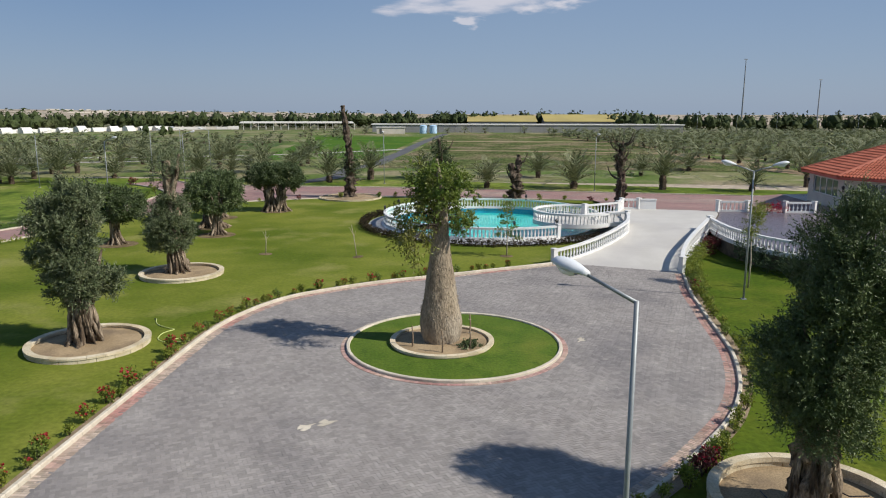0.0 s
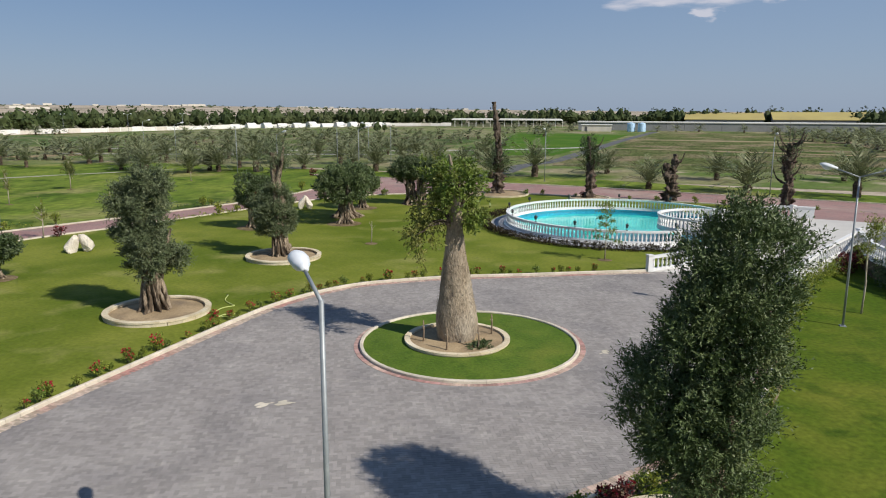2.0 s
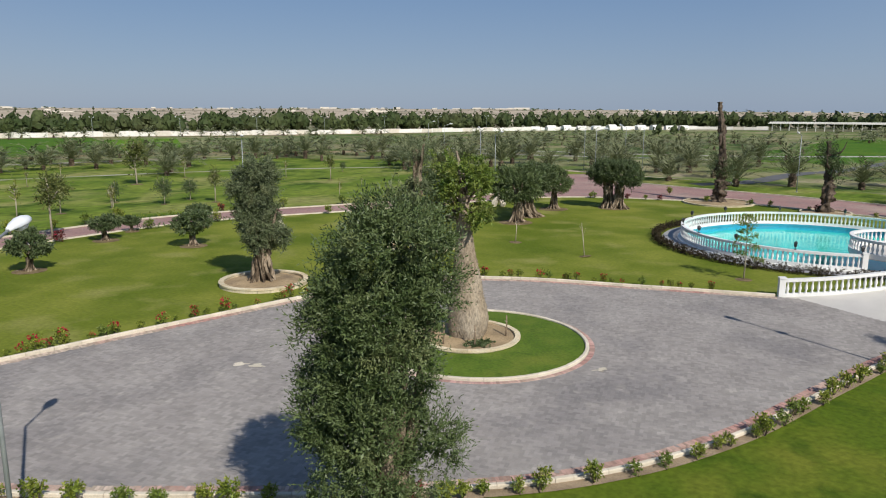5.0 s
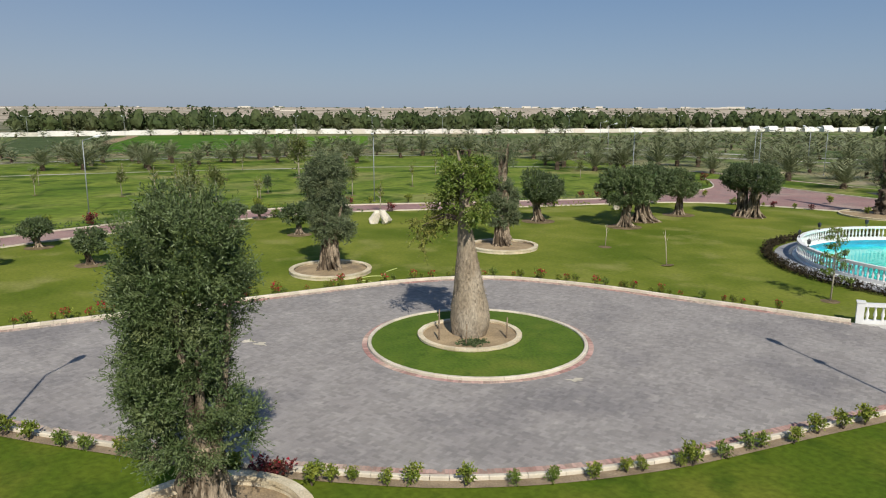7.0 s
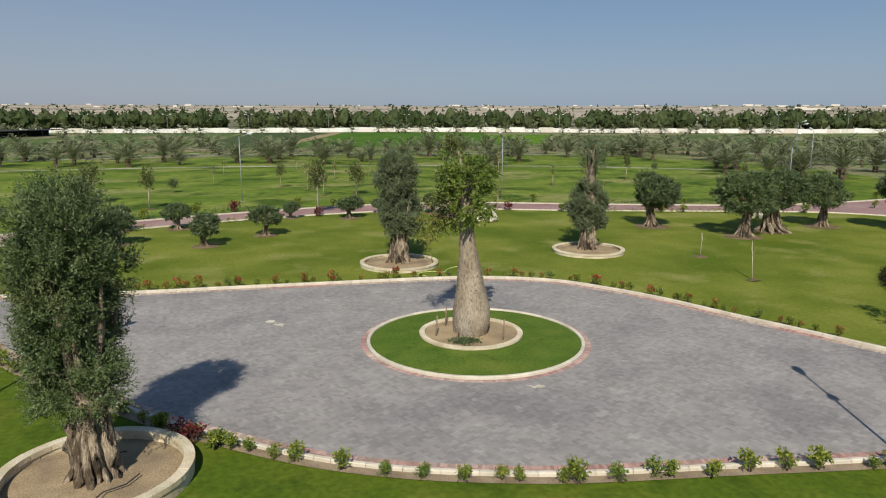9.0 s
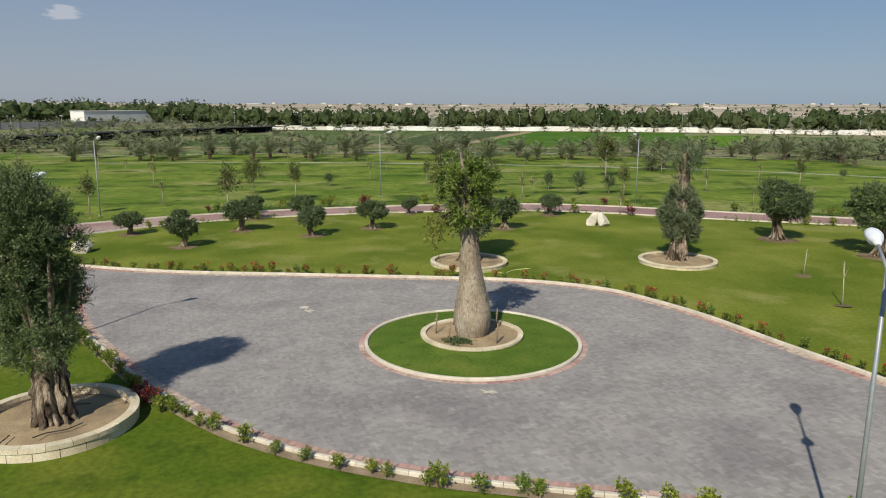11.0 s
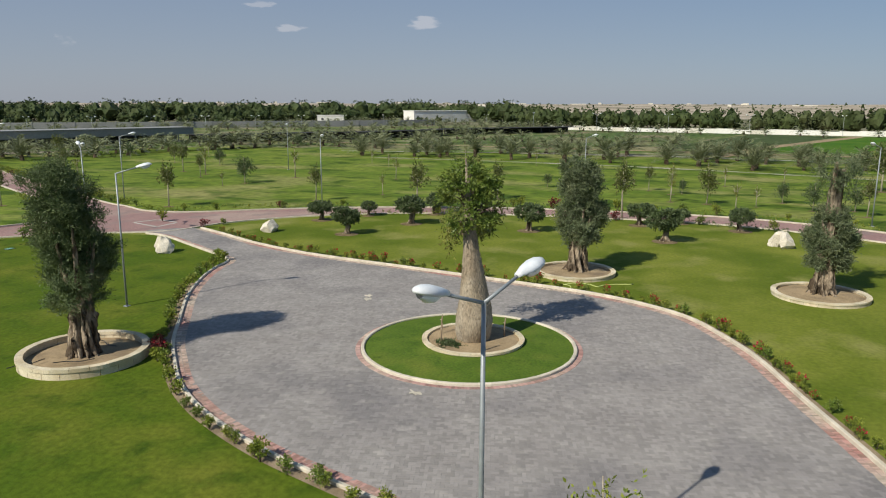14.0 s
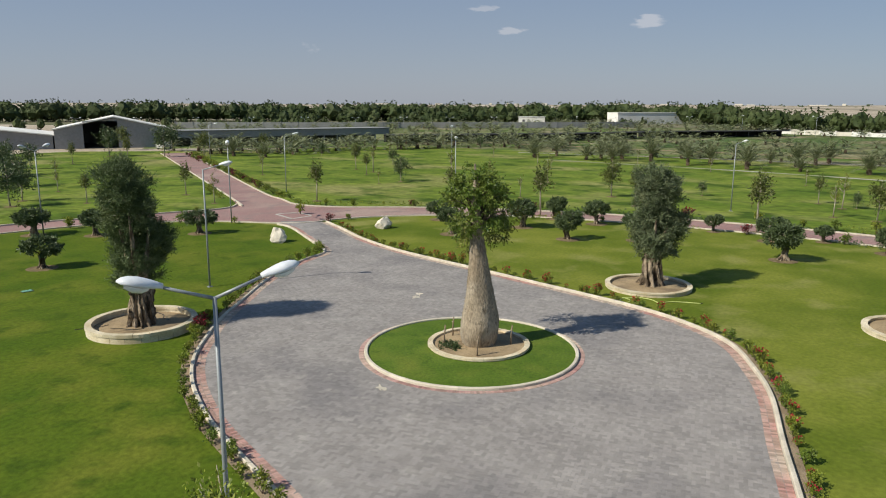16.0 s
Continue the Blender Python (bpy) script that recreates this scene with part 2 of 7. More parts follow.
M = {
    "lawn": mat("mown_lawn", (0.125, 0.153, 0.020), (0.174, 0.191, 0.033), 0.32, 5, 0.9, 0.5, 0.04, third=(0.086, 0.120, 0.013), tscale=0.13, tlo=0.44, thi=0.62, spec=0.06, grain=0.16, fourth=(0.205, 0.208, 0.058), fscale=0.24, flo=0.54, fhi=0.68),
    "lush_lawn": mat("lush_lawn", (0.060, 0.100, 0.009), (0.088, 0.121, 0.012), 0.3, 5, 0.9, 0.6, 0.04, third=(0.132, 0.146, 0.020), tscale=0.22, tlo=0.50, thi=0.72, spec=0.06, grain=0.20, fourth=(0.046, 0.078, 0.008), fscale=0.7, flo=0.55, fhi=0.72),
    "island_lawn": mat("fresh_lawn", (0.064, 0.112, 0.012), (0.090, 0.138, 0.017), 0.8, 9, 0.9, 0.6, 0.03, spec=0.15, grain=0.22, third=(0.120, 0.150, 0.022), tscale=0.45, tlo=0.52, thi=0.72, fourth=(0.046, 0.088, 0.010), fscale=1.3, flo=0.58, fhi=0.75),
    "field_lawn": mat("worn_lawn", (0.160, 0.200, 0.034), (0.088, 0.138, 0.018), 0.16, 1.3, 0.9, 0.4, 0.05, third=(0.225, 0.220, 0.078), tscale=0.075, tlo=0.52, thi=0.66, spec=0.06, stretch=(1, 0.7, 1), grain=0.3, fourth=(0.054, 0.090, 0.013), fscale=0.24, flo=0.52, fhi=0.64),
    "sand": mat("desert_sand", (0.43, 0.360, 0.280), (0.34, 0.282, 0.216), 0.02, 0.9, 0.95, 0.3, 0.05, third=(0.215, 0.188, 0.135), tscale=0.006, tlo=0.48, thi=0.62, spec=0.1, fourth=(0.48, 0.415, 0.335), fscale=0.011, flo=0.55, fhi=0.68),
    "farm_soil": mat("farm_soil", (0.27, 0.225, 0.145), (0.16, 0.175, 0.065), 0.06, 1.2, 0.95, 0.4, 0.08, third=(0.095, 0.140, 0.032), tscale=0.05, tlo=0.42, thi=0.56, spec=0.1, fourth=(0.33, 0.28, 0.19), fscale=0.16, flo=0.58, fhi=0.7),
    "crop": mat("green_crop", (0.050, 0.120, 0.015), (0.080, 0.142, 0.020), 0.08, 1.5, 0.95, 0.6, 0.1, spec=0.04, grain=0.25),
    "crop_dark": mat("dark_crop_rows", (0.048, 0.072, 0.026), (0.075, 0.098, 0.036), 0.3, 3, 0.9, 0.6, 0.1, spec=0.1, grain=0.4),
    "crop_thin": mat("thin_crop_rows", (0.062, 0.092, 0.030), (0.120, 0.128, 0.055), 0.22, 3, 0.95, 0.6, 0.1, spec=0.05, grain=0.5, third=(0.20, 0.165, 0.105), tscale=0.07, tlo=0.48, thi=0.62),
    "crop_pale": mat("pale_crop", (0.105, 0.135, 0.045), (0.062, 0.105, 0.032), 0.10, 0.7, 0.9, 0.6, 0.1, third=(0.225, 0.185, 0.115), tscale=0.06, tlo=0.49, thi=0.68, spec=0.05, stretch=(0.35, 1, 1), grain=0.6),
    "bed_soil": mat("bed_soil", (0.30, 0.230, 0.155), (0.20, 0.150, 0.098), 1.4, 25, 0.95, 0.8, 0.03, spec=0.1),
    "ring_sand": mat("ring_sand", (0.36, 0.27, 0.165), (0.27, 0.20, 0.12), 1.0, 22, 0.95, 0.25, 0.02, third=(0.20, 0.15, 0.10), tscale=0.7, tlo=0.5, thi=0.7, spec=0.1),
    "tree_soil": mat("tree_soil", (0.20, 0.150, 0.088), (0.12, 0.090, 0.050), 1.5, 22, 0.95, 0.8, 0.03, spec=0.1),
    "paver": mat("grey_paver", (0.244, 0.222, 0.208), (0.288, 0.264, 0.246), 0.5, 60, 0.85, 0.25, 0.004, vary=0.15, island=True, third=(0.196, 0.180, 0.175), tscale=0.22, tlo=0.48, thi=0.66, spec=0.35, grain=0.12, fourth=(0.345, 0.316, 0.288), fscale=1.3, flo=0.58, fhi=0.80),
    "joint": mat("joint_sand", (0.245, 0.228, 0.215), (0.29, 0.27, 0.255), 1.2, 40, 0.95, 0.3, 0.004, spec=0.1),
    "red_paver": mat("red_paver", (0.34, 0.185, 0.165), (0.39, 0.27, 0.235), 0.5, 50, 0.85, 0.3, 0.004, vary=0.28, third=(0.46, 0.36, 0.28), tscale=0.22, tlo=0.48, thi=0.62, spec=0.3, grain=0.15),
    "red_paver_joined": mat("red_border_paver", (0.34, 0.17, 0.145), (0.40, 0.25, 0.205), 1.2, 50, 0.85, 0.3, 0.004, vary=0.30, island=True, third=(0.42, 0.34, 0.27), tscale=0.22, tlo=0.43, thi=0.62, spec=0.3, grain=0.15),
    "red_road": mat("red_road_paving", (0.255, 0.150, 0.138), (0.315, 0.195, 0.175), 0.25, 16, 0.85, 0.3, 0.01, third=(0.37, 0.285, 0.235), tscale=0.1, tlo=0.52, thi=0.72, spec=0.3, grain=0.3, fourth=(0.225, 0.165, 0.150), fscale=0.5, flo=0.52, fhi=0.7),
    "kerb": mat("pale_kerb_stone", (0.60, 0.54, 0.44), (0.50, 0.44, 0.35), 1.5, 35, 0.85, 0.4, 0.006, vary=0.10, spec=0.3, grain=0.15),
    "ring_stone": mat("cream_ring_stone", (0.62, 0.55, 0.41), (0.50, 0.41, 0.27), 1.4, 28, 0.85, 0.5, 0.01, vary=0.13, spec=0.3, grain=0.2),
    "white": mat("white_paint", (0.70, 0.70, 0.69), (0.64, 0.63, 0.61), 1.2, 40, 0.6, 0.15, 0.003, grain=0.06),
    "deck": mat("pale_deck_render", (0.54, 0.515, 0.475), (0.48, 0.455, 0.415), 0.4, 40, 0.75, 0.2, 0.004, third=(0.44, 0.415, 0.39), tscale=0.3, tlo=0.5, thi=0.75, grain=0.08),
    "cream_wall": mat("cream_render", (0.62, 0.58, 0.50), (0.55, 0.51, 0.44), 0.5, 30, 0.85, 0.3, 0.005, grain=0.1),
    "terrace": mat("polished_red_tile", (0.105, 0.080, 0.090), (0.13, 0.098, 0.105), 1.0, 30, 0.30, 0.05, 0.002, grain=0.12),
    "tile": mat("pool_tile", (0.040, 0.40, 0.37), (0.065, 0.48, 0.44), 0.5, 8, 0.3, 0.05, 0.003, grain=0.08),
    "tile_dark": mat("pool_tile_blue", (0.03, 0.30, 0.46), (0.04, 0.36, 0.52), 0.8, 8, 0.3, 0.05, 0.003, grain=0.08),
    # the terrace wall's shade is put into these dark brown tones
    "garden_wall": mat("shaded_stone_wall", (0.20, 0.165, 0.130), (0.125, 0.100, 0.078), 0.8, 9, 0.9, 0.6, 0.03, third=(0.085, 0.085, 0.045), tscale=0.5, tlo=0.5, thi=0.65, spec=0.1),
    "slate": mat("slate_coping", (0.30, 0.30, 0.31), (0.22, 0.22, 0.235), 0.8, 25, 0.7, 0.3, 0.004, grain=0.15),
    "galv": mat("galvanised_steel", (0.30, 0.32, 0.33), (0.25, 0.27, 0.28), 4, 60, 0.5, 0.1, 0.002, metal=0.3, grain=0.08),
    "head": mat("lamp_head_grey", (0.70, 0.72, 0.74), (0.62, 0.64, 0.66), 6, 60, 0.4, 0.05, 0.001, grain=0.05),
    "lens": mat("lamp_lens", (0.82, 0.84, 0.84), (0.75, 0.77, 0.78), 8, 40, 0.15, 0.02, 0.001, grain=0.04),
    "black": mat("black_metal", (0.02, 0.02, 0.022), (0.035, 0.035, 0.035), 6, 50, 0.45, 0.1, 0.002),
    # dark tones paint the shade of hollows and crevices onto the bark
    "olive_bark": mat("olive_bark", (0.32, 0.255, 0.185), (0.085, 0.062, 0.042), 5.0, 22, 0.95, 1.0, 0.06, local=True, stretch=(1, 1, 0.28), spec=0.15, grain=0.4, lo=0.40, hi=0.60, fourth=(0.045, 0.034, 0.024), fscale=3.4, flo=0.60, fhi=0.66),
    "dead_bark": mat("dead_bark", (0.155, 0.120, 0.092), (0.052, 0.040, 0.031), 3.5, 20, 0.95, 1.0, 0.06, local=True, stretch=(1, 1, 0.3), spec=0.15, grain=0.4),
    "bottle_bark": mat("bottle_bark", (0.305, 0.250, 0.182), (0.225, 0.176, 0.122), 1.6, 14, 0.95, 0.8, 0.05, local=True, third=(0.385, 0.335, 0.265), tscale=1.1, tlo=0.48, thi=0.72, spec=0.15, grain=0.28, stretch=(1, 1, 0.45), fourth=(0.165, 0.130, 0.095), fscale=4.5, flo=0.60, fhi=0.68),
    "young_bark": mat("pale_young_bark", (0.45, 0.40, 0.32), (0.30, 0.25, 0.19), 6, 40, 0.9, 0.5, 0.01, local=True, spec=0.15),
    "stake_wood": mat("weathered_stake_wood", (0.26, 0.20, 0.14), (0.17, 0.125, 0.085), 6, 40, 0.9, 0.5, 0.01, local=True, spec=0.15),
    "palm_bark": mat("palm_bark", (0.16, 0.12, 0.085), (0.085, 0.062, 0.045), 5, 25, 0.95, 1.0, 0.05, local=True, spec=0.1),
    "olive_leaf": mat("olive_leaf", (0.122, 0.160, 0.064), (0.058, 0.090, 0.028), 2.4, 10, 0.5, 0, vary=0.12, island=True, local=True, through_light=0.10, spec=0.32, grain=0.15, third=(0.168, 0.194, 0.080), tscale=1.1, tlo=0.56, thi=0.72),
    "olive_leaf_grey": mat("olive_leaf_grey", (0.172, 0.202, 0.108), (0.090, 0.120, 0.052), 2.4, 10, 0.5, 0, vary=0.14, island=True, local=True, through_light=0.20, spec=0.35, grain=0.15, third=(0.21, 0.23, 0.115), tscale=1.1, tlo=0.56, thi=0.72),
    "olive_leaf_dark": mat("olive_leaf_dark", (0.106, 0.138, 0.060), (0.056, 0.085, 0.029), 2.2, 10, 0.5, 0, vary=0.16, island=True, local=True, through_light=0.14, spec=0.35, grain=0.15),
    "bottle_leaf": mat("bottle_tree_leaf", (0.118, 0.190, 0.028), (0.185, 0.230, 0.044), 1.6, 8, 0.5, 0, vary=0.25, island=True, local=True, through_light=0.35, spec=0.4, third=(0.225, 0.230, 0.070), tscale=1.0, tlo=0.55, thi=0.72),
    "young_leaf": mat("young_tree_leaf", (0.100, 0.130, 0.034), (0.158, 0.170, 0.052), 1.4, 8, 0.55, 0, vary=0.35, island=True, local=True, through_light=0.3, spec=0.35, third=(0.19, 0.150, 0.060), tscale=0.9, tlo=0.58, thi=0.74),
    "yellow_leaf": mat("yellowing_leaf", (0.20, 0.20, 0.045), (0.14, 0.165, 0.03), 0.9, 8, 0.55, 0, vary=0.45, island=True, local=True, through_light=0.3, spec=0.4),
    "shrub_leaf": mat("shrub_leaf", (0.140, 0.195, 0.024), (0.25, 0.275, 0.04), 2.0, 12, 0.55, 0, vary=0.45, island=True, through_light=0.3, spec=0.4),
    "hedge_leaf": mat("purple_hedge_leaf", (0.035, 0.032, 0.016), (0.055, 0.038, 0.022), 2.0, 12, 0.55, 0, vary=0.5, island=True, through_light=0.2, spec=0.15),
    "flower": mat("rose_flower", (0.46, 0.030, 0.050), (0.34, 0.016, 0.024), 3.0, 15, 0.6, 0, vary=0.4, island=True, through_light=0.2, spec=0.3),
    "red_leaf": mat("dark_red_leaf", (0.13, 0.02, 0.022), (0.09, 0.03, 0.02), 3.0, 15, 0.6, 0, vary=0.5, island=True, through_light=0.2, spec=0.3),
    "palm_leaf": mat("palm_frond_green", (0.128, 0.148, 0.068), (0.190, 0.204, 0.106), 0.8, 8, 0.6, 0, vary=0.3, island=True, local=True, through_light=0.2, spec=0.4, third=(0.22, 0.185, 0.115), tscale=0.9, tlo=0.62, thi=0.76),
    "wood_leaf": mat("far_tree_leaf", (0.037, 0.058, 0.018), (0.062, 0.082, 0.028), 0.12, 1.0, 0.7, 0, vary=0.2, island=True, through_light=0.15, spec=0.2, third=(0.070, 0.082, 0.034), tscale=0.05, tlo=0.52, thi=0.7),
    "rock": mat("white_boulder", (0.66, 0.60, 0.50), (0.54, 0.48, 0.39), 2.5, 14, 0.9, 1.0, 0.06, local=True, grain=0.2),
    "roof_tile": mat("terracotta_tile", (0.42, 0.095, 0.055), (0.50, 0.14, 0.085), 0.7, 10, 0.7, 0.2, 0.01, vary=0.2, grain=0.15),
    "grey_wall": mat("grey_block_wall", (0.27, 0.27, 0.265), (0.22, 0.22, 0.22), 0.1, 2, 0.85, 0.2, 0.01, grain=0.1),
    "dark_steel": mat("dark_cladding", (0.10, 0.10, 0.105), (0.07, 0.07, 0.075), 0.1, 2, 0.6, 0.1, 0.01, grain=0.1),
    "shade_net": mat("dark_shade_net", (0.032, 0.032, 0.033), (0.05, 0.05, 0.05), 0.5, 6, 0.95, 0.2, 0.01, grain=0.2, spec=0.1),
    "white_wall": mat("whitewashed_wall", (0.76, 0.74, 0.70), (0.64, 0.62, 0.57), 0.12, 2, 0.8, 0.2, 0.01, grain=0.06),
    "yellow_roof": mat("yellow_sheet_roof", (0.42, 0.34, 0.11), (0.36, 0.29, 0.10), 0.08, 1.0, 0.7, 0.1, 0.01, grain=0.08),
    "tank": mat("pale_blue_tank", (0.42, 0.60, 0.78), (0.38, 0.55, 0.73), 0.5, 5, 0.4, 0.05, 0.002, grain=0.06),
    "asphalt": mat("asphalt", (0.075, 0.075, 0.08), (0.10, 0.10, 0.10), 0.2, 15, 0.9, 0.3, 0.006),
    "pale_path": mat("pale_concrete_path", (0.42, 0.40, 0.36), (0.36, 0.34, 0.30), 0.3, 12, 0.9, 0.2, 0.005),
    "worn_path": mat("grassy_worn_path", (0.29, 0.295, 0.20), (0.19, 0.22, 0.09), 0.25, 6, 0.95, 0.3, 0.01, third=(0.36, 0.35, 0.29), tscale=0.12, tlo=0.5, thi=0.62, spec=0.1),
    "scrub": mat("desert_scrub", (0.150, 0.142, 0.085), (0.22, 0.195, 0.130), 0.03, 0.6, 0.95, 0.3, 0.05, third=(0.090, 0.100, 0.050), tscale=0.02, tlo=0.46, thi=0.6, spec=0.08, fourth=(0.33, 0.285, 0.215), fscale=0.012, flo=0.56, fhi=0.68, stretch=(1, 0.4, 1)),
    "valve_lid": mat("green_valve_lid", (0.16, 0.36, 0.27), (0.13, 0.30, 0.22), 4, 40, 0.6, 0.1, 0.002),
    "hose": mat("yellow_hose", (0.55, 0.60, 0.22), (0.48, 0.54, 0.18), 5, 40, 0.5, 0.05, 0.001),
}
glass = bpy.data.materials.new("window_glass")
glass.use_nodes = True
gb = glass.node_tree.nodes["Principled BSDF"]
gb.inputs["Base Color"].default_value, gb.inputs["Roughness"].default_value = (0.10, 0.13, 0.14, 1), 0.05
water = bpy.data.materials.new("pool_water")
water.use_nodes = True
wt, wk = water.node_tree.nodes, water.node_tree.links
wb = wt["Principled BSDF"]
for key, value in (("Base Color", (0.55, 0.93, 0.95, 1)), ("Roughness", 0.03), ("Transmission Weight", 1.0), ("IOR", 1.33)):
    wb.inputs[key].default_value = value
wx, wz = wt.new("ShaderNodeTexNoise"), wt.new("ShaderNodeBump")
wx.inputs["Scale"].default_value, wx.inputs["Detail"].default_value = 2.2, 3
wz.inputs["Strength"].default_value, wz.inputs["Distance"].default_value = 0.35, 0.05
wk.new(wt.new("ShaderNodeNewGeometry").outputs["Position"], wx.inputs["Vector"])
wk.new(wx.outputs["Fac"], wz.inputs["Height"])
wk.new(wz.outputs[0], wb.inputs["Normal"])


# ---- builders ----
class Geo:
    """Gathers vertices and faces of one mesh."""

    def __init__(self):
        self.v, self.f, self.n = [], [], 0

    def add(self, v, f):
        v = np.asarray(v, float).reshape(-1, 3)
        self.v.append(v)
        self.f += [tuple(i + self.n for i in q) for q in f]
        self.n += len(v)
        return self

    def box(self, cx, cy, cz, sx, sy, sz, turn=0.0, taper=1.0):
        """A box with its centre at cx, cy and its foot at cz."""
        c, s = math.cos(turn), math.sin(turn)
        v = []
        for z, k in ((0, 1.0), (sz, taper)):
            for x, y in ((-1, -1), (1, -1), (1, 1), (-1, 1)):
                px, py = x * sx * k / 2, y * sy * k / 2
                v.append((cx + c * px - s * py, cy + s * px + c * py, cz + z))
        return self.add(v, [(3, 2, 1, 0), (4, 5, 6, 7), (0, 1, 5, 4), (1, 2, 6, 5), (2, 3, 7, 6), (3, 0, 4, 7)])

    def tube(self, points, radii, seg=8, flutes=0, deep=0.0, twist=0.0, phase=0.0, cap=True):
        """A swept tube; flutes: ribs round it, whose depth dies away upwards."""
        pts = np.asarray(points, float)
        k = len(pts)
        tang = np.gradient(pts, axis=0)
        tang /= np.linalg.norm(tang, axis=1)[:, None] + 1e-9
        ref = np.array((1.0, 0, 0)) if abs(tang[0][0]) < 0.8 else np.array((0, 1.0, 0))
        a = np.arange(seg) * 2 * math.pi / seg
        v = []
        for i in range(k):
            u = np.cross(tang[i], ref)
            u /= np.linalg.norm(u)
            w = np.cross(tang[i], u)
            d = deep[i] if isinstance(deep, (list, tuple, np.ndarray)) else deep
            r = radii[i] * (1 + d * (np.cos(flutes * a + phase + twist * i) + 0.5 * np.cos((flutes + 3) * a - 2 * phase + 0.6 * twist * i))) if flutes else np.full(seg, radii[i])
            v.append(pts[i] + (r * np.cos(a))[:, None] * u + (r * np.sin(a))[:, None] * w)
        f = [(i * seg + j, i * seg + (j + 1) % seg, (i + 1) * seg + (j + 1) % seg, (i + 1) * seg + j) for i in range(k - 1) for j in range(seg)]
        if cap:
            f += [tuple(range(seg))[::-1], tuple((k - 1) * seg + j for j in range(seg))]
        return self.add(np.vstack(v), f)

    def quads(self, v):
        n = len(v) // 4
        return self.add(v, np.arange(4 * n).reshape(-1, 4).tolist())

    def mesh(self, name, material, smooth=False):
        me = bpy.data.meshes.new(name)
        me.from_pydata(np.vstack(self.v).tolist(), [], self.f)
        me.materials.append(material)
        if smooth:
            me.polygons.foreach_set("use_smooth", [True] * len(me.polygons))
        me.update()
        return me


def part(name, shape, material, parent, label="", smooth=False, at=None):
    """Links a Geo, a bmesh or a mesh as one object under a thing or a part."""
    if isinstance(shape, Geo):
        me = shape.mesh(name, material, smooth)
    elif isinstance(shape, bmesh.types.BMesh):
        me = bpy.data.meshes.new(name)
        shape.to_mesh(me)
        shape.free()
        me.materials.append(material)
        if smooth:
            me.polygons.foreach_set("use_smooth", [True] * len(me.polygons))
    else:
        me = shape
    ob = new(name, me)
    ob.parent = parent
    if at is not None:
        ob.matrix_basis = at
    if label:
        ob["label"] = label
    return ob


def thing(name, label, category, group="", kind="", at=None):
    ob = new(name)
    ob.empty_display_size = 0.2
    if at is not None:
        ob.matrix_basis = at
    return tagged(ob, label, category, group, kind)


def setting(name, shape, material, label, category="", smooth=False):
    ob = part(name, shape, material, None, "", smooth)
    return tagged(ob, label, category or name, "", "structure")


def smooth_line(points, step, closed=False):
    """A Catmull-Rom line through the points, in even steps."""
    p = np.asarray(points, float)
    k = len(p)
    out = []
    for i in range(k if closed else k - 1):
        if closed:
            a, b, c2, d = p[(i - 1) % k], p[i], p[(i + 1) % k], p[(i + 2) % k]
        else:
            a, b, c2, d = p[max(i - 1, 0)], p[i], p[i + 1], p[min(i + 2, k - 1)]
        for s in np.linspace(0, 1, 24, endpoint=False):
            out.append(0.5 * (2 * b + (c2 - a) * s + (2 * a - 5 * b + 4 * c2 - d) * s * s + (3 * b - a - 3 * c2 + d) * s ** 3))
    out.append(p[0] if closed else p[-1])
    out = np.array(out)
    run = np.r_[0, np.cumsum(np.linalg.norm(np.diff(out, axis=0), axis=1))]
    n = max(2, int(round(run[-1] / step)))
    at = np.linspace(0, run[-1], n + 1)
    return np.stack([np.interp(at, run, out[:, i]) for i in range(out.shape[1])], 1)


def sheet(outline, z, hole=()):
    """A flat polygon, with an optional hole."""
    bm = bmesh.new()
    edges = []
    for loop in (outline, hole):
        vs = [bm.verts.new((x, y, z)) for x, y in loop]
        edges += [bm.edges.new((vs[i], vs[(i + 1) % len(vs)])) for i in range(len(vs))]
    bmesh.ops.triangle_fill(bm, use_beauty=True, edges=edges, normal=(0, 0, 1))
    for f in bm.faces:
        f.normal_update()
        if f.normal.z < 0:
            f.normal_flip()
    return bm


def ribbon(line, half, z):
    """A strip of even width along a line; half may be one number or one for each side."""
    a, b = half if isinstance(half, tuple) else (half, half)
    d = np.gradient(line, axis=0)
    d /= np.linalg.norm(d, axis=1)[:, None]
    nrm = np.c_[-d[:, 1], d[:, 0]]
    l, r = line + nrm * a, line - nrm * b
    k = len(line)
    g = Geo()
    g.add(np.r_[np.c_[l, np.full(k, z)], np.c_[r, np.full(k, z)]], [(i, k + i, k + i + 1, i + 1) for i in range(k - 1)])
    return g


def inside(poly, pts):
    x, y = pts[:, 0], pts[:, 1]
    hit = np.zeros(len(pts), bool)
    p = np.asarray(poly)
    q = np.roll(p, -1, 0)
    for (x1, y1), (x2, y2) in zip(p, q):
        cross = ((y1 > y) != (y2 > y)) & (x < (x2 - x1) * (y - y1) / (y2 - y1 + 1e-12) + x1)
        hit ^= cross
    return hit


def away(line, pts):
    """Least distance of points to the vertices of a dense line."""
    best = np.full(len(pts), 1e9)
    for i in range(0, len(line)):
        best = np.minimum(best, np.hypot(pts[:, 0] - line[i][0], pts[:, 1] - line[i][1]))
    return best


def turn_to(d):
    return math.degrees(math.atan2(d[1], d[0]))


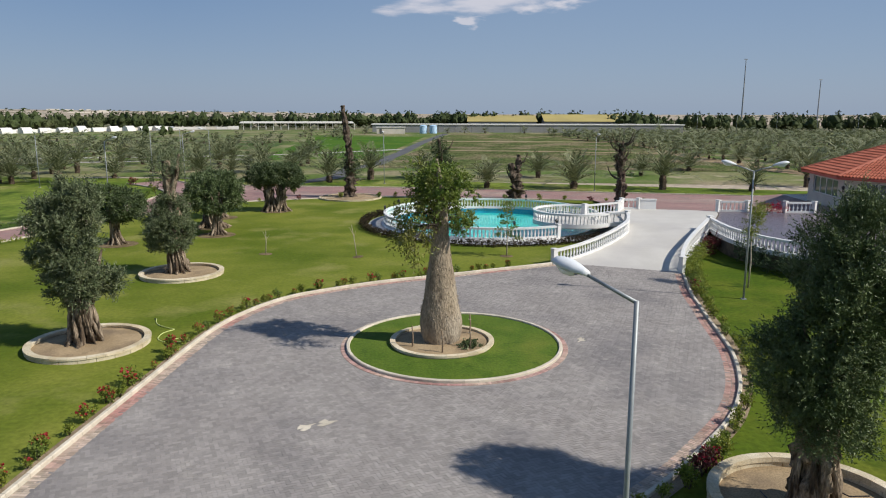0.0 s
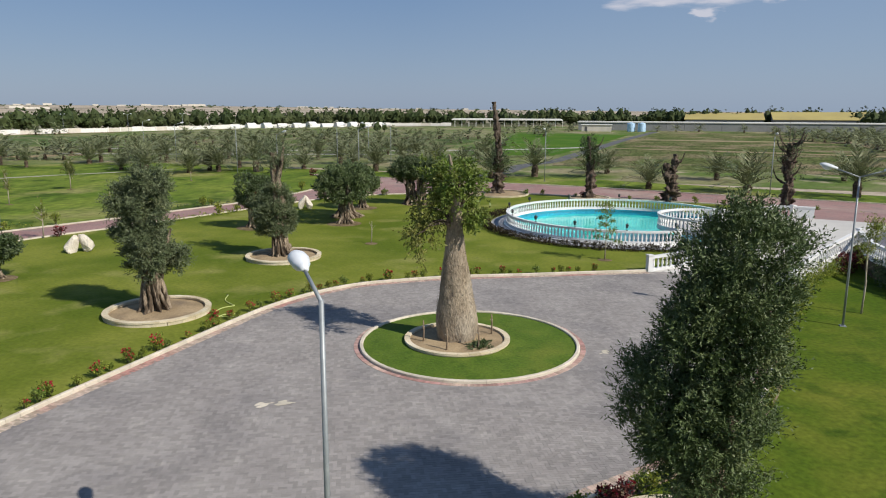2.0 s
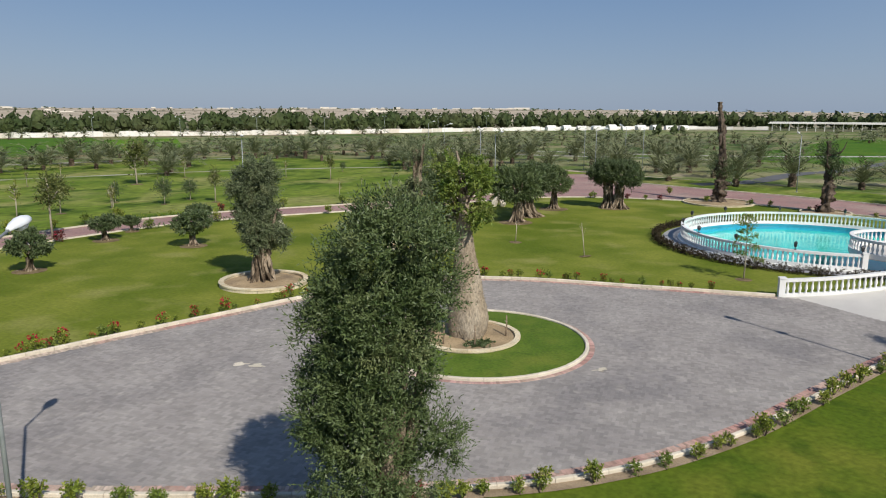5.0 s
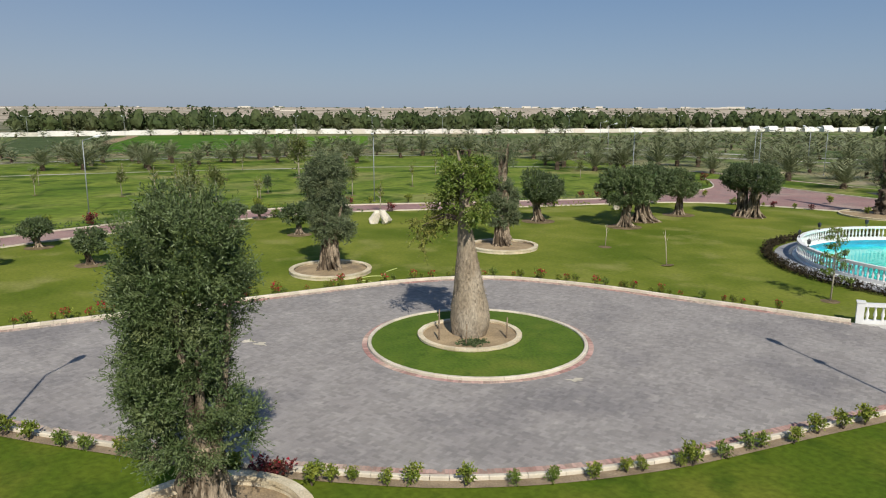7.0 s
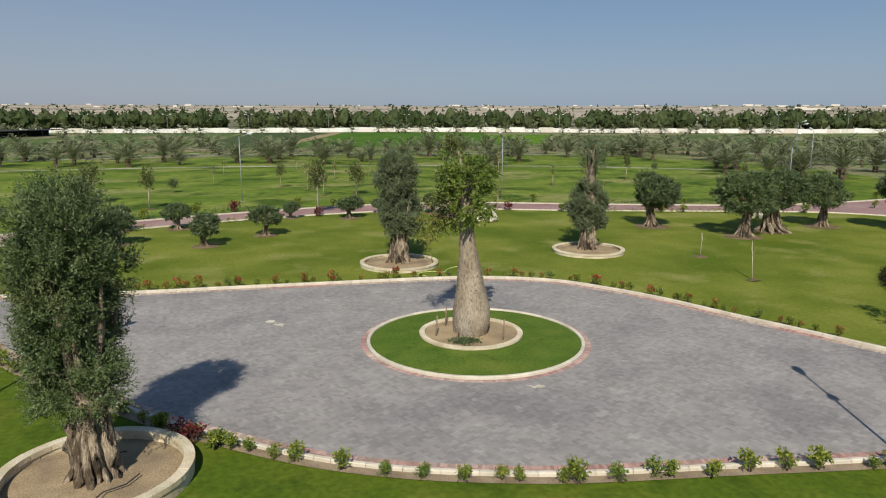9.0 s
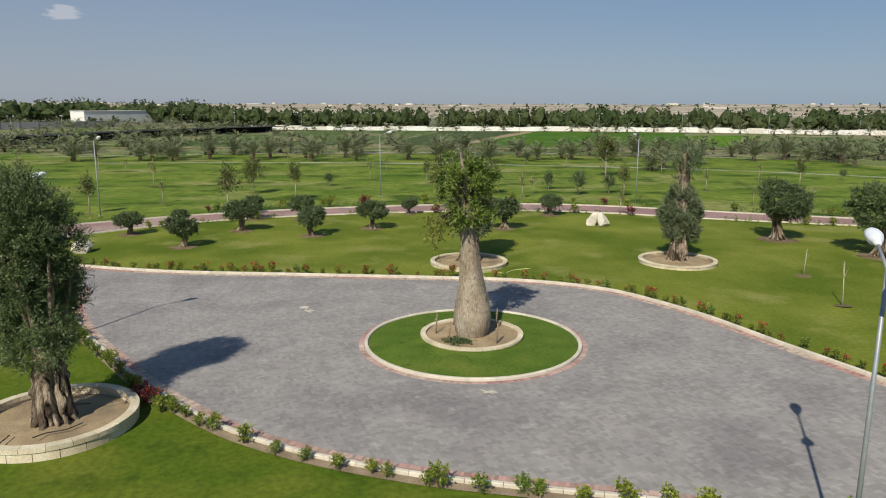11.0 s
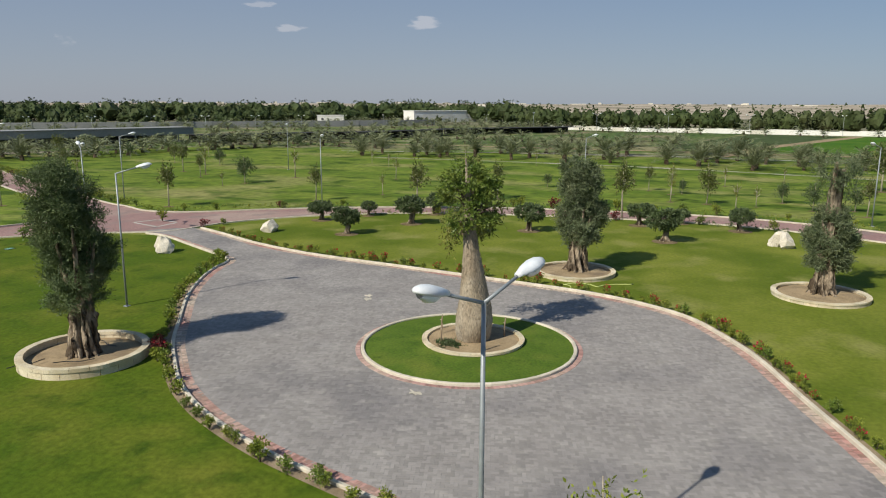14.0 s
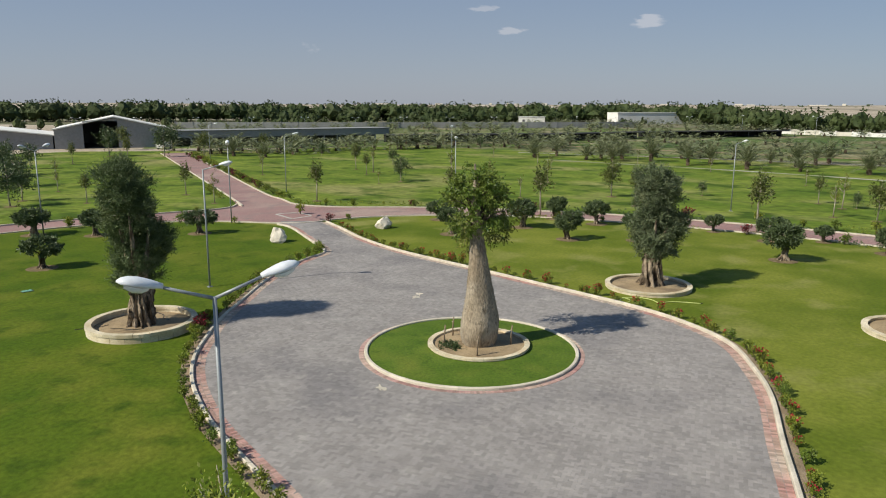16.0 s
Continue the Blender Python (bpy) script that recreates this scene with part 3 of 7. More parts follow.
# ---- ground, lawns, roads ----
PC, PR = (6.0, 32.6), 9.15
basin = [(PC[0] + 8.95 * math.cos(2 * math.pi * i / 72), PC[1] + 8.95 * math.sin(2 * math.pi * i / 72)) for i in range(72)]
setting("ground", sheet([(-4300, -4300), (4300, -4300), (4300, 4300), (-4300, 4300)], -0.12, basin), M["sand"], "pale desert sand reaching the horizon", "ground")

WEST_KERB = [(-17.9, -30.3), (-16.4, -26.6), (-14.4, -22.0), (-12.95, -17.0), (-12.35, -13.0), (-11.9, -9.0), (-11.4, -5.0), (-10.9, -1.0), (-10.3, 2.8),
             (-9.2, 5.8), (-7.7, 8.0), (-5.5, 9.6), (-3.0, 11.0), (0.6, 12.4), (3.5, 13.6), (7.5, 15.2)]
EAST_KERB = [(14.7, 12.0), (13.3, 7.6), (12.65, 5.0), (12.1, 2.8), (11.6, 0.6), (11.0, -1.8), (10.2, -4.0), (9.3, -5.9), (8.0, -7.9), (6.2, -9.9),
             (4.5, -11.6), (1.9, -13.7), (-0.6, -15.7), (-2.6, -17.1), (-5.2, -18.6), (-7.3, -19.5), (-8.9, -20.0), (-10.0, -21.4), (-11.0, -23.6),
             (-12.3, -26.4), (-14.0, -30.2), (-14.4, -32.6)]
west, east = smooth_line(WEST_KERB, 0.5), smooth_line(EAST_KERB, 0.5)
plaza = np.vstack((west, [(8.6, 15.45), (14.3, 12.75)], east, [(-15.6, -33.6), (-17.2, -32.2)]))

setting("scrubland", sheet([(-150, -345), (-60, -600), (-420, -560), (-640, -330), (-640, 330), (-420, 560), (-60, 600), (330, 540), (330, 300), (-150, 370), (-230, 200), (-290, 90), (-320, -110)], -0.105), M["scrub"], "olive-brown stony scrub beyond the boundary wall", "scrub")
# the farmland past the garden, its crops, beds and tracks
FARM = [(-330, -130), (-326, -60), (-274, 40), (-246, 112), (-200, 215), (-165, 330), (-20, 400), (150, 330), (330, 300), (330, 60), (120, 20), (60, 62), (-45, 82), (-118, 60),
        (-118, -70), (-100, -120), (-62, -150), (-150, -290), (-300, -160)]
setting("farmland", sheet(FARM, -0.09), M["farm_soil"], "dry brown farm soil with patchy green weeds", "soil")
PARK = [(60, -140), (60, -60), (72, -20), (75, 30), (75, 47), (45, 58.5), (0, 74), (-45, 79), (-75, 84), (-112, 62), (-122, 0), (-118, -70), (-116, -112), (-66, -132), (-46, -150)]
setting("park_lawn", sheet(PARK, -0.06, basin), M["field_lawn"], "wide worn green lawn with dry streaks", "lawn")


def crop_field(outline, z, material, label, rows=0, row_material=None):
    f = setting("crop_field", sheet(outline, z), material, label, "crop field")
    if rows:
        a, b, c2, d = [np.array(p) for p in outline]
        g = Geo()
        for i in range(rows):
            s = (i + 0.5) / rows
            p, q = a + (b - a) * s, d + (c2 - d) * s
            way = (q - p) / np.linalg.norm(q - p)
            side = np.array((-way[1], way[0])) * 0.45
            g.add([(*(p - side), z + 0.01), (*(p + side), z + 0.01), (*(q + side), z + 0.01), (*(q - side), z + 0.01),
                   (*(p * 0.5 + p * 0.5), z + 0.3), (*q, z + 0.3)], [(0, 3, 5, 4), (1, 4, 5, 2), (0, 4, 1), (2, 5, 3)])
        part("crop_rows", g, row_material, f, "raised rows of crop").update_tag()
    return f


crop_field([(-246, 100), (-148, 66), (-150, 10), (-172, 15), (-256, 42)], -0.05, M["crop"], "dense bright green crop field")
crop_field([(-258, 38), (-172, 12), (-152, 7), (-158, -12), (-264, 8)], -0.05, M["crop_dark"], "dark green crop field beside a sand track")
crop_field([(-266, 6), (-160, -13), (-152, -66), (-290, -72)], -0.05, M["crop_pale"], "yellow-green crop field drying off")
crop_field([(-208, 112), (-148, 78), (-143, 58), (-212, 89)], -0.05, M["farm_soil"], "pale soil field with thin green rows", 12, M["crop"])
crop_field([(-190, 190), (-140, 160), (-146, 90), (-205, 118)], -0.05, M["crop_pale"], "low green field behind the palms")
crop_field([(-32, 262), (11, 262), (4, 205), (-3, 150), (-7, 124), (-30, 118)], -0.05, M["crop"], "bright green field beside a farm track")
crop_field([(-75, 215), (-34, 240), (-36, 140), (-62, 128)], -0.05, M["crop_pale"], "pale green field beside a farm track")
crop_field([(-5, 97), (4, 152), (60, 134), (58, 86)], -0.05, M["crop_pale"], "low vegetable field with dry gaps", 26, M["crop_thin"])
crop_field([(5, 160), (10, 205), (70, 195), (64, 142)], -0.05, M["farm_soil"], "thin green field with dry gaps", 16, M["crop_thin"])
crop_field([(12, 218), (24, 290), (130, 290), (78, 212)], -0.05, M["crop_pale"], "thin green field before a long wall", 18, M["crop_thin"])
for k, (line, half, m, label) in enumerate((
        ([(22, 300), (18, 274), (6.8, 200), (-0.3, 144), (-3, 126), (-5.2, 107), (-9, 98), (-10.4, 90), (-11.4, 78), (-16, 70)], 1.5, "asphalt", "narrow asphalt farm track"),
        ([(10, 211), (75, 203), (110, 190)], 2.6, "ring_sand", "pale sand track between fields"),
        ([(5, 156), (70, 137)], 1.8, "ring_sand", "pale sand track between fields"),
        ([(-120, 120), (-40, 132), (0, 160)], 1.6, "pale_path", "pale concrete channel along a field"),
        ([(-110, 100), (-60, 113), (-30, 122)], 1.3, "pale_path", "pale concrete channel along a field"),
        ([(-258, 42), (-243, 38), (-172, 13.5), (-150, 8), (-128, 3)], 2.0, "ring_sand", "sand track between crops"),
        ([(-190, 228), (-248, 90), (-318, -60)], 2.6, "ring_sand", "sand track along the boundary wall"),
        ([(-143, -100), (-142, 0), (-132, 62), (-100, 100)], 1.6, "ring_sand", "sandy track under the palms"),
        ([(-97, -58), (-96, -8), (-82, 42), (-62, 72)], 0.75, "worn_path", "worn grey footpath across the lawn"),
        ([(-112, -75), (-121, -40), (-125, 0), (-117, 40), (-104, 66)], 0.5, "pale_path", "pale concrete edging under the palms"),
        ([(75, 240), (62, 110), (68, 70)], 3.0, "ring_sand", "sandy edge of the palm grove"))):
    setting("track", ribbon(smooth_line(line, 4.0), half, -0.035 + 0.004 * (k % 3)), M[m], label, "track")

INNER = [(24, -44.5), (12, -45.2), (2, -45.0), (-5, -43.4), (-11, -38.8), (-14.6, -33.4), (-16.5, -31.4), (-19.5, -30.9), (-23, -29.4), (-27.0, -26.2), (-31.6, -20.4),
         (-34.6, -13), (-36.5, -4.8), (-37.3, 2), (-37.4, 8.7), (-35.6, 15.5), (-32.2, 23), (-28.8, 32), (-26, 39.5), (-23.5, 44.5), (-19.5, 48.2), (-14, 50.5), (-5, 52.8),
         (4, 51.4), (12, 49.8), (20, 47.6), (28, 43.5)]
OUTER = [(24, -49), (12, -49.7), (1, -49.4), (-8, -47.2), (-16.5, -44.6), (-19.6, -46.5), (-22.6, -52.5), (-55.4, -129), (-60.6, -127), (-29.6, -58.0), (-25.2, -46.5), (-23.6, -41.5), (-25.3, -36.8), (-30.0, -31.2),
         (-35.2, -22.8), (-38.8, -14), (-40.8, -6), (-42.0, 1.5), (-42.2, 9), (-40.4, 16.5), (-36.8, 24.5), (-33.2, 33), (-30.4, 40.5), (-29.2, 50), (-30.4, 60.5), (-38, 70)]
FAR_SIDE = [(-34, 75.5), (-28, 68.5), (-18, 65.6), (-3, 63.2), (8, 60.4), (18, 57.2), (34, 53.0), (60, 45)]
inner = smooth_line(INNER, 1.0)
lawn = np.vstack((inner, [(34, 41), (40, 30), (40, -20), (34, -44)]))
setting("lawn", sheet(lawn, 0.0, basin), M["lawn"], "mown green garden lawn", "lawn")
outer_a, outer_b, far_side = smooth_line(OUTER[:6], 1.0), smooth_line(OUTER[10:], 1.0), smooth_line(FAR_SIDE, 1.0)
road = np.vstack((inner[::-1], outer_a, [OUTER[6], OUTER[7], OUTER[8], OUTER[9]], outer_b, far_side, [(60, 38), (30, 42)]))
setting("road", sheet(road, -0.03), M["red_road"], "dusty red block-paved road", "road")
inlay = [(-18.2, -38.0), (-20.3, -37.3), (-19.8, -34.6), (-17.4, -34.5)]
for k in range(4):
    (x0, y0), (x1, y1) = inlay[k], inlay[(k + 1) % 4]
    setting("road_inlay", Geo().box((x0 + x1) / 2, (y0 + y1) / 2, -0.034, math.dist(inlay[k], inlay[(k + 1) % 4]) - 0.25, 0.25, 0.01, math.atan2(y1 - y0, x1 - x0)), M["pale_path"], "pale band of paving set in the red road", "road inlay")


EAST_LAWN = np.vstack((east[:-2] + (0.03, -0.03), [(-13.6, -33.6), (-10.6, -38.4), (-4.8, -43.0), (2, -44.6), (12, -44.8), (24, -44.1), (56, -43.5), (62, -20), (62, 6), (28, 6.6), (24.0, 8.6), (21.6, 11.3), (20.4, 13.8), (20.0, 17.2), (20.5, 21.6), (19.1, 19.7), (16.7, 16.3), (14.9, 12.6)]))
setting("east_lawn", sheet(EAST_LAWN, 0.012), M["lush_lawn"], "lush dark green lawn behind the driveway kerb", "lawn")


def kerb_stones(name, line, parent, w=0.16, h=0.16, z=0.0, material="kerb", gap=0.012, offset=0.0):
    """Single stones along a line; alike stones share their mesh."""
    shared = {}
    for a, b in zip(line[:-1], line[1:]):
        d = b - a
        size = round(float(np.hypot(*d)), 1)
        if size < 0.05:
            continue
        if size not in shared:
            bm = bmesh.new()
            bmesh.ops.create_cube(bm, size=1)
            bmesh.ops.scale(bm, vec=(size - gap, w, h), verts=bm.verts)
            bmesh.ops.bevel(bm, geom=[e for e in bm.edges if e.calc_length() > 0.3 and min(v.co.z for v in e.verts) > 0], offset=0.025, segments=1, affect="EDGES")
            bmesh.ops.translate(bm, vec=(0, 0, h / 2), verts=bm.verts)
            me = bpy.data.meshes.new(name)
            bm.to_mesh(me)
            bm.free()
            me.materials.append(M[material])
            shared[size] = me
        n = np.array((-d[1], d[0])) / size * offset
        m = (a + b) / 2 + n
        part(name, shared[size], None, parent, at=pose(m[0], m[1], z, 0, 0, turn_to(d)))


def kerb_run(line, w=0.14, h=0.12, z=-0.02):
    """A kerb of many small stones as one mesh, for long far edges."""
    g = Geo()
    for a, b in zip(line[:-1], line[1:]):
        d = b - a
        s = float(np.hypot(*d))
        if s > 0.05:
            g.box((a[0] + b[0]) / 2, (a[1] + b[1]) / 2, z, s - 0.012, w, h, math.atan2(d[1], d[0]))
    return g


setting("road_kerb", kerb_run(inner), M["kerb"], "pale stone kerb along the red road", "kerb")
setting("road_kerb", kerb_run(outer_a), M["kerb"], "pale stone kerb along the red road", "kerb")
setting("road_kerb", kerb_run(smooth_line(OUTER[5:8], 1.0)), M["kerb"], "pale stone kerb along the red road", "kerb")
setting("road_kerb", kerb_run(smooth_line(OUTER[8:], 1.0)), M["kerb"], "pale stone kerb along the red road", "kerb")
setting("road_kerb", kerb_run(far_side), M["kerb"], "pale stone kerb along the red road", "kerb")

pave = setting("pavement", sheet(plaza, 0.0465), M["joint"], "driveway circle paved in small grey blocks", "pavement")
wk_ = setting("kerb_west", ribbon(west, 0.06, 0.015), M["kerb"], "pale stone kerb beside the driveway", "kerb")
ek_ = setting("kerb_east", ribbon(east, 0.06, 0.015), M["kerb"], "pale stone kerb beside the driveway", "kerb")

# planting beds behind the driveway kerbs
setting("flower_bed", ribbon(west[4:-1], (0.40, -0.05), 0.035), M["bed_soil"], "narrow bed of bare brown soil", "flower bed")
setting("flower_bed", ribbon(east[1:74], (0.42, -0.05), 0.035), M["bed_soil"], "narrow bed of bare brown soil", "flower bed")

# ---- round island ----
RING = (-0.5, 0.0)


def disc(cx, cy, r, z, seg=72, dome=0.0, hole=0.0):
    g = Geo()
    v, f = [], []
    rings = 8
    for k in range(rings + 1):
        rr = hole + (r - hole) * k / rings
        for j in range(seg):
            a = 2 * math.pi * j / seg
            v.append((cx + rr * math.cos(a), cy + rr * math.sin(a), z + dome * (1 - (rr / r) ** 2)))
    for k in range(rings):
        for j in range(seg):
            f.append((k * seg + j, k * seg + (j + 1) % seg, (k + 1) * seg + (j + 1) % seg, (k + 1) * seg + j)[::-1])
    return g.add(v, f)


def circle(cx, cy, r, n, start=0.0):
    return np.array([(cx + r * math.cos(start + 2 * math.pi * i / n), cy + r * math.sin(start + 2 * math.pi * i / n)) for i in range(n + 1)])


setting("island_lawn", disc(0, 0, 4.31, 0.09, dome=0.06), M["island_lawn"], "round lawn island of short dark green grass", "lawn", True)
island_kerb = setting("island_kerb", ribbon(circle(0, 0, 4.365, 90), 0.02, 0.01), M["kerb"], "round pale stone kerb of the island", "kerb")
kerb_stones("kerb_stone", circle(0, 0, 4.365, 56), island_kerb, 0.15, 0.16, 0.0)


def ring_wall(name, cx, cy, r, h, wide, blocks, seed, label, fill=0.35):
    """A ring of cut stone blocks with a flat cap, filled with sand."""
    rng = random.Random(seed)
    t = thing(name, label, "planter", "stone planter rings", at=pose(cx, cy, 0))
    inner_r, cap = r - wide, h * 0.35
    shared = {}

    def seg_block(lo, hi, r0, r1, ang):
        key = (round(lo, 3), round(hi, 3), r0, r1)
        if key not in shared:
            g, k = Geo(), 3
            v = []
            for z in (lo, hi):
                for rr in (r0, r1):
                    for j in range(k + 1):
                        a = -ang / 2 + ang * j / k
                        v.append((rr * math.cos(a), rr * math.sin(a), z))
            n = k + 1
            f = []
            for j in range(k):
                f += [(2 * n + j, 3 * n + j, 3 * n + j + 1, 2 * n + j + 1), (n + j, n + j + 1, 3 * n + j + 1, 3 * n + j), (j + 1, j, 2 * n + j, 2 * n + j + 1)]
            f += [(0, n, 3 * n, 2 * n), (k + n, k, 2 * n + k, 3 * n + k)]
            g.add(v, f)
            shared[key] = g.mesh("stone", M["ring_stone"])
        return shared[key]
    for i in range(blocks):
        a = 360 * i / blocks + seed * 7
        part("stone", seg_block(-0.05, h - cap, inner_r + 0.03, r - 0.03, 2 * math.pi / blocks - 0.02 / r), None, t, at=pose(0, 0, rng.uniform(-0.01, 0.01), 0, 0, a))
        part("cap_stone", seg_block(h - cap + 0.005, h, inner_r, r, 2 * math.pi / blocks - 0.012 / r), None, t, at=pose(0, 0, rng.uniform(-0.006, 0.006), 0, 0, a + 180 / blocks))
    part("sand_fill", disc(0, 0, inner_r + 0.03, h * fill, 40, 0.06), M["ring_sand"], t, "bare brown sandy soil", True)
    return t


ring_wall("planter_ring", RING[0], RING[1], 2.15, 0.26, 0.22, 30, 1, "low round cream stone ring round the bottle tree", 0.66)
for k, (x, y, h) in enumerate(((7.45, -13.25, 0.42), (-15.0, 0.9, 0.23), (-14.95, 13.95, 0.23))):
    ring_wall("planter_ring", x, y, 2.39, h, 0.28, 22, 3 + k, "round cream stone planter ring round an old olive")
ring_wall("planter_ring", -7.2, 52.0, 3.5, 0.16, 0.15, 40, 9, "wide low stone ring round a dead trunk")
ring_wall("planter_ring", 3.0, 50.6, 2.2, 0.16, 0.15, 30, 10, "low stone ring round a dead trunk")

# ---- raised terrace, ramp, pool ----
DECK = 1.08
L_RAIL = [(7.7, 15.5, 0.0), (9.6, 16.7, 0.17), (11.5, 18.4, 0.38), (13.3, 20.4, 0.62), (14.7, 22.4, 0.86), (15.5, 24.9, DECK)]
R_RAIL = [(14.8, 12.5, 0.0), (15.7, 14.5, 0.17), (16.7, 16.3, 0.38), (17.8, 17.9, 0.62), (19.1, 19.7, 0.86), (20.6, 21.8, DECK)]
lr, rr_ = smooth_line(L_RAIL, 0.6), smooth_line(R_RAIL, 0.6)
n = 24
pick = lambda line: np.stack([np.interp(np.linspace(0, 1, n), np.linspace(0, 1, len(line)), line[:, i]) for i in range(3)], 1)
pl, pr = pick(lr), pick(rr_)
g = Geo()
g.add(np.vstack((pl + (0, 0, 0.02), pr + (0, 0, 0.02), np.c_[pl[:, :2], np.full(n, -0.1)], np.c_[pr[:, :2], np.full(n, -0.1)])),
      [(i, n + i, n + i + 1, i + 1) for i in range(n - 1)] + [(2 * n + i, i, i + 1, 2 * n + i + 1) for i in range(n - 1)] + [(n + i, 3 * n + i, 3 * n + i + 1, n + i + 1) for i in range(n - 1)])
setting("ramp", g, M["deck"], "smooth pale concrete ramp up to the terrace", "ramp")


def slab(outline, top, foot):
    bm = sheet(outline, top)
    r = bmesh.ops.extrude_face_region(bm, geom=bm.faces[:])
    bmesh.ops.translate(bm, vec=(0, 0, foot - top), verts=[v for v in r["geom"] if isinstance(v, bmesh.types.BMVert)])
    bmesh.ops.recalc_face_normals(bm, faces=bm.faces[:])
    return bm


setting("ramp_landing", slab([(15.5, 24.9), (20.6, 21.8), (24.9, 29.6), (25.6, 31.4), (20.2, 33.0), (17.6, 33.3), (16.6, 30.9)], DECK + 0.02, -0.1), M["deck"], "pale concrete landing at the top of the ramp", "landing")
TERR = [(20.6, 21.8), (20.0, 17.2), (20.4, 13.8), (21.6, 11.3), (24.0, 8.6), (28, 6.5), (40, 6), (60, 14), (60, 46), (38.5, 44), (37, 33), (34, 29.9), (28.2, 31.0), (25.6, 31.4), (24.9, 29.6)]
# cream-coloured in the light; its shaded look comes from the wall colour
setting("terrace_base", slab(TERR, DECK - 0.02, -0.1), M["garden_wall"], "stone terrace wall with its shade painted in dark brown", "retaining wall")
setting("terrace", sheet([(x * 0.985 + 0.42, y * 0.985 + 0.3) for x, y in TERR], DECK), M["terrace"], "polished dark red terrace tiles", "terrace")
g = Geo()
g.add([(17.6, 33.35, DECK - 0.02), (25.6, 31.45, DECK - 0.02), (28.2, 31.05, DECK - 0.02), (34, 29.95, DECK - 0.02), (37, 33.1, DECK - 0.02), (38.5, 44.1, DECK - 0.02), (34, 49.5, -0.01), (26, 49, -0.01), (19.5, 49.2, -0.01)],
      [(0, 8, 7, 1), (1, 7, 2), (2, 7, 6, 3), (3, 6, 4), (4, 6, 5)])
setting("terrace_apron", g, M["red_road"], "red block paving sloping from road to terrace", "pavement")

BAL_H = 0.93
b = Geo()
prof = ((0.055, 0.0), (0.065, 0.06), (0.045, 0.10), (0.085, 0.24), (0.06, 0.36), (0.038, 0.47), (0.055, 0.53), (0.06, 0.58))
v, f, sg = [], [], 6
for r, z in prof:
    v += [(r * math.cos(2 * math.pi * j / sg), r * math.sin(2 * math.pi * j / sg), z) for j in range(sg)]
for k in range(len(prof) - 1):
    f += [(k * sg + j, k * sg + (j + 1) % sg, (k + 1) * sg + (j + 1) % sg, (k + 1) * sg + j) for j in range(sg)]
b.add(v, f)
BALUSTER = b.mesh("baluster", M["white"], True)


def rail_strip(line, half, low, high):
    """A square-edged strip that follows a rising line."""
    d = np.gradient(line[:, :2], axis=0)
    d /= np.linalg.norm(d, axis=1)[:, None]
    nn = np.c_[-d[:, 1], d[:, 0]] * half
    k = len(line)
    g = Geo()
    quad = [np.c_[line[:, :2] + nn * s, line[:, 2] + z] for s, z in ((1, low), (-1, low), (-1, high), (1, high))]
    fs = [(q * k + i, ((q + 1) % 4) * k + i, ((q + 1) % 4) * k + i + 1, q * k + i + 1) for q in range(4) for i in range(k - 1)]
    fs += [(0, k, 2 * k, 3 * k)[::-1], (k - 1, 2 * k - 1, 3 * k - 1, 4 * k - 1)]
    return g.add(np.vstack(quad), fs)


def balustrade(label, points, posts=(0, 1), step=0.29, plinth=0.17, closed=False):
    t = thing("balustrade", label, "balustrade", "white balustrades")
    line = smooth_line(points, step, closed) if len(points) > 2 else np.array([np.array(points[0]) + (np.array(points[1]) - np.array(points[0])) * s for s in np.linspace(0, 1, max(2, int(math.dist(points[0], points[1]) / step)))])
    part("plinth", rail_strip(line, 0.11, -0.12, plinth), M["white"], t)
    part("top_rail", rail_strip(line, 0.12, BAL_H - 0.15, BAL_H), M["white"], t)
    for p in line[1:-1] if not closed else line[:-1]:
        part("baluster", BALUSTER, None, t, at=pose(p[0], p[1], p[2] + plinth))
    for i in posts:
        p = line[0] if i == 0 else line[-1]
        g = Geo().box(p[0], p[1], p[2] - 0.12, 0.3, 0.3, BAL_H + 0.15, math.radians(30))
        g.box(p[0], p[1], p[2] + BAL_H + 0.03, 0.36, 0.36, 0.07, math.radians(30))
        part("post", g, M["white"], t)
    return t


balustrade("white turned balustrade beside the ramp", L_RAIL)
balustrade("white turned balustrade beside the ramp", R_RAIL)
balustrade("white turned balustrade along the terrace edge", [(20.6, 21.8, DECK), (20.0, 17.2, DECK), (20.4, 13.8, DECK), (21.6, 11.3, DECK), (24.0, 8.6, DECK), (28, 6.6, DECK)], (1,))
balustrade("short white balustrade at the landing", [(16.7, 31.0, DECK), (17.7, 33.1, DECK)])
balustrade("short white balustrade at the landing", [(17.9, 33.15, DECK), (19.2, 33.0, DECK)], (1,))
low_wall = thing("low_wall", "solid white painted wall at the landing", "wall")
part("body", Geo().box(20.0, 32.9, DECK, 1.4, 0.24, BAL_H - 0.1, math.atan2(-0.15, 1.3)), M["white"], low_wall)
part("coping", Geo().box(20.0, 32.9, DECK + BAL_H - 0.1, 1.5, 0.32, 0.1, math.atan2(-0.15, 1.3)), M["white"], low_wall)
balustrade("short white balustrade at the landing", [(25.6, 31.2, DECK), (28.0, 30.8, DECK)])
balustrade("short white balustrade at the landing", [(31.0, 30.1, DECK), (33.4, 29.8, DECK)])

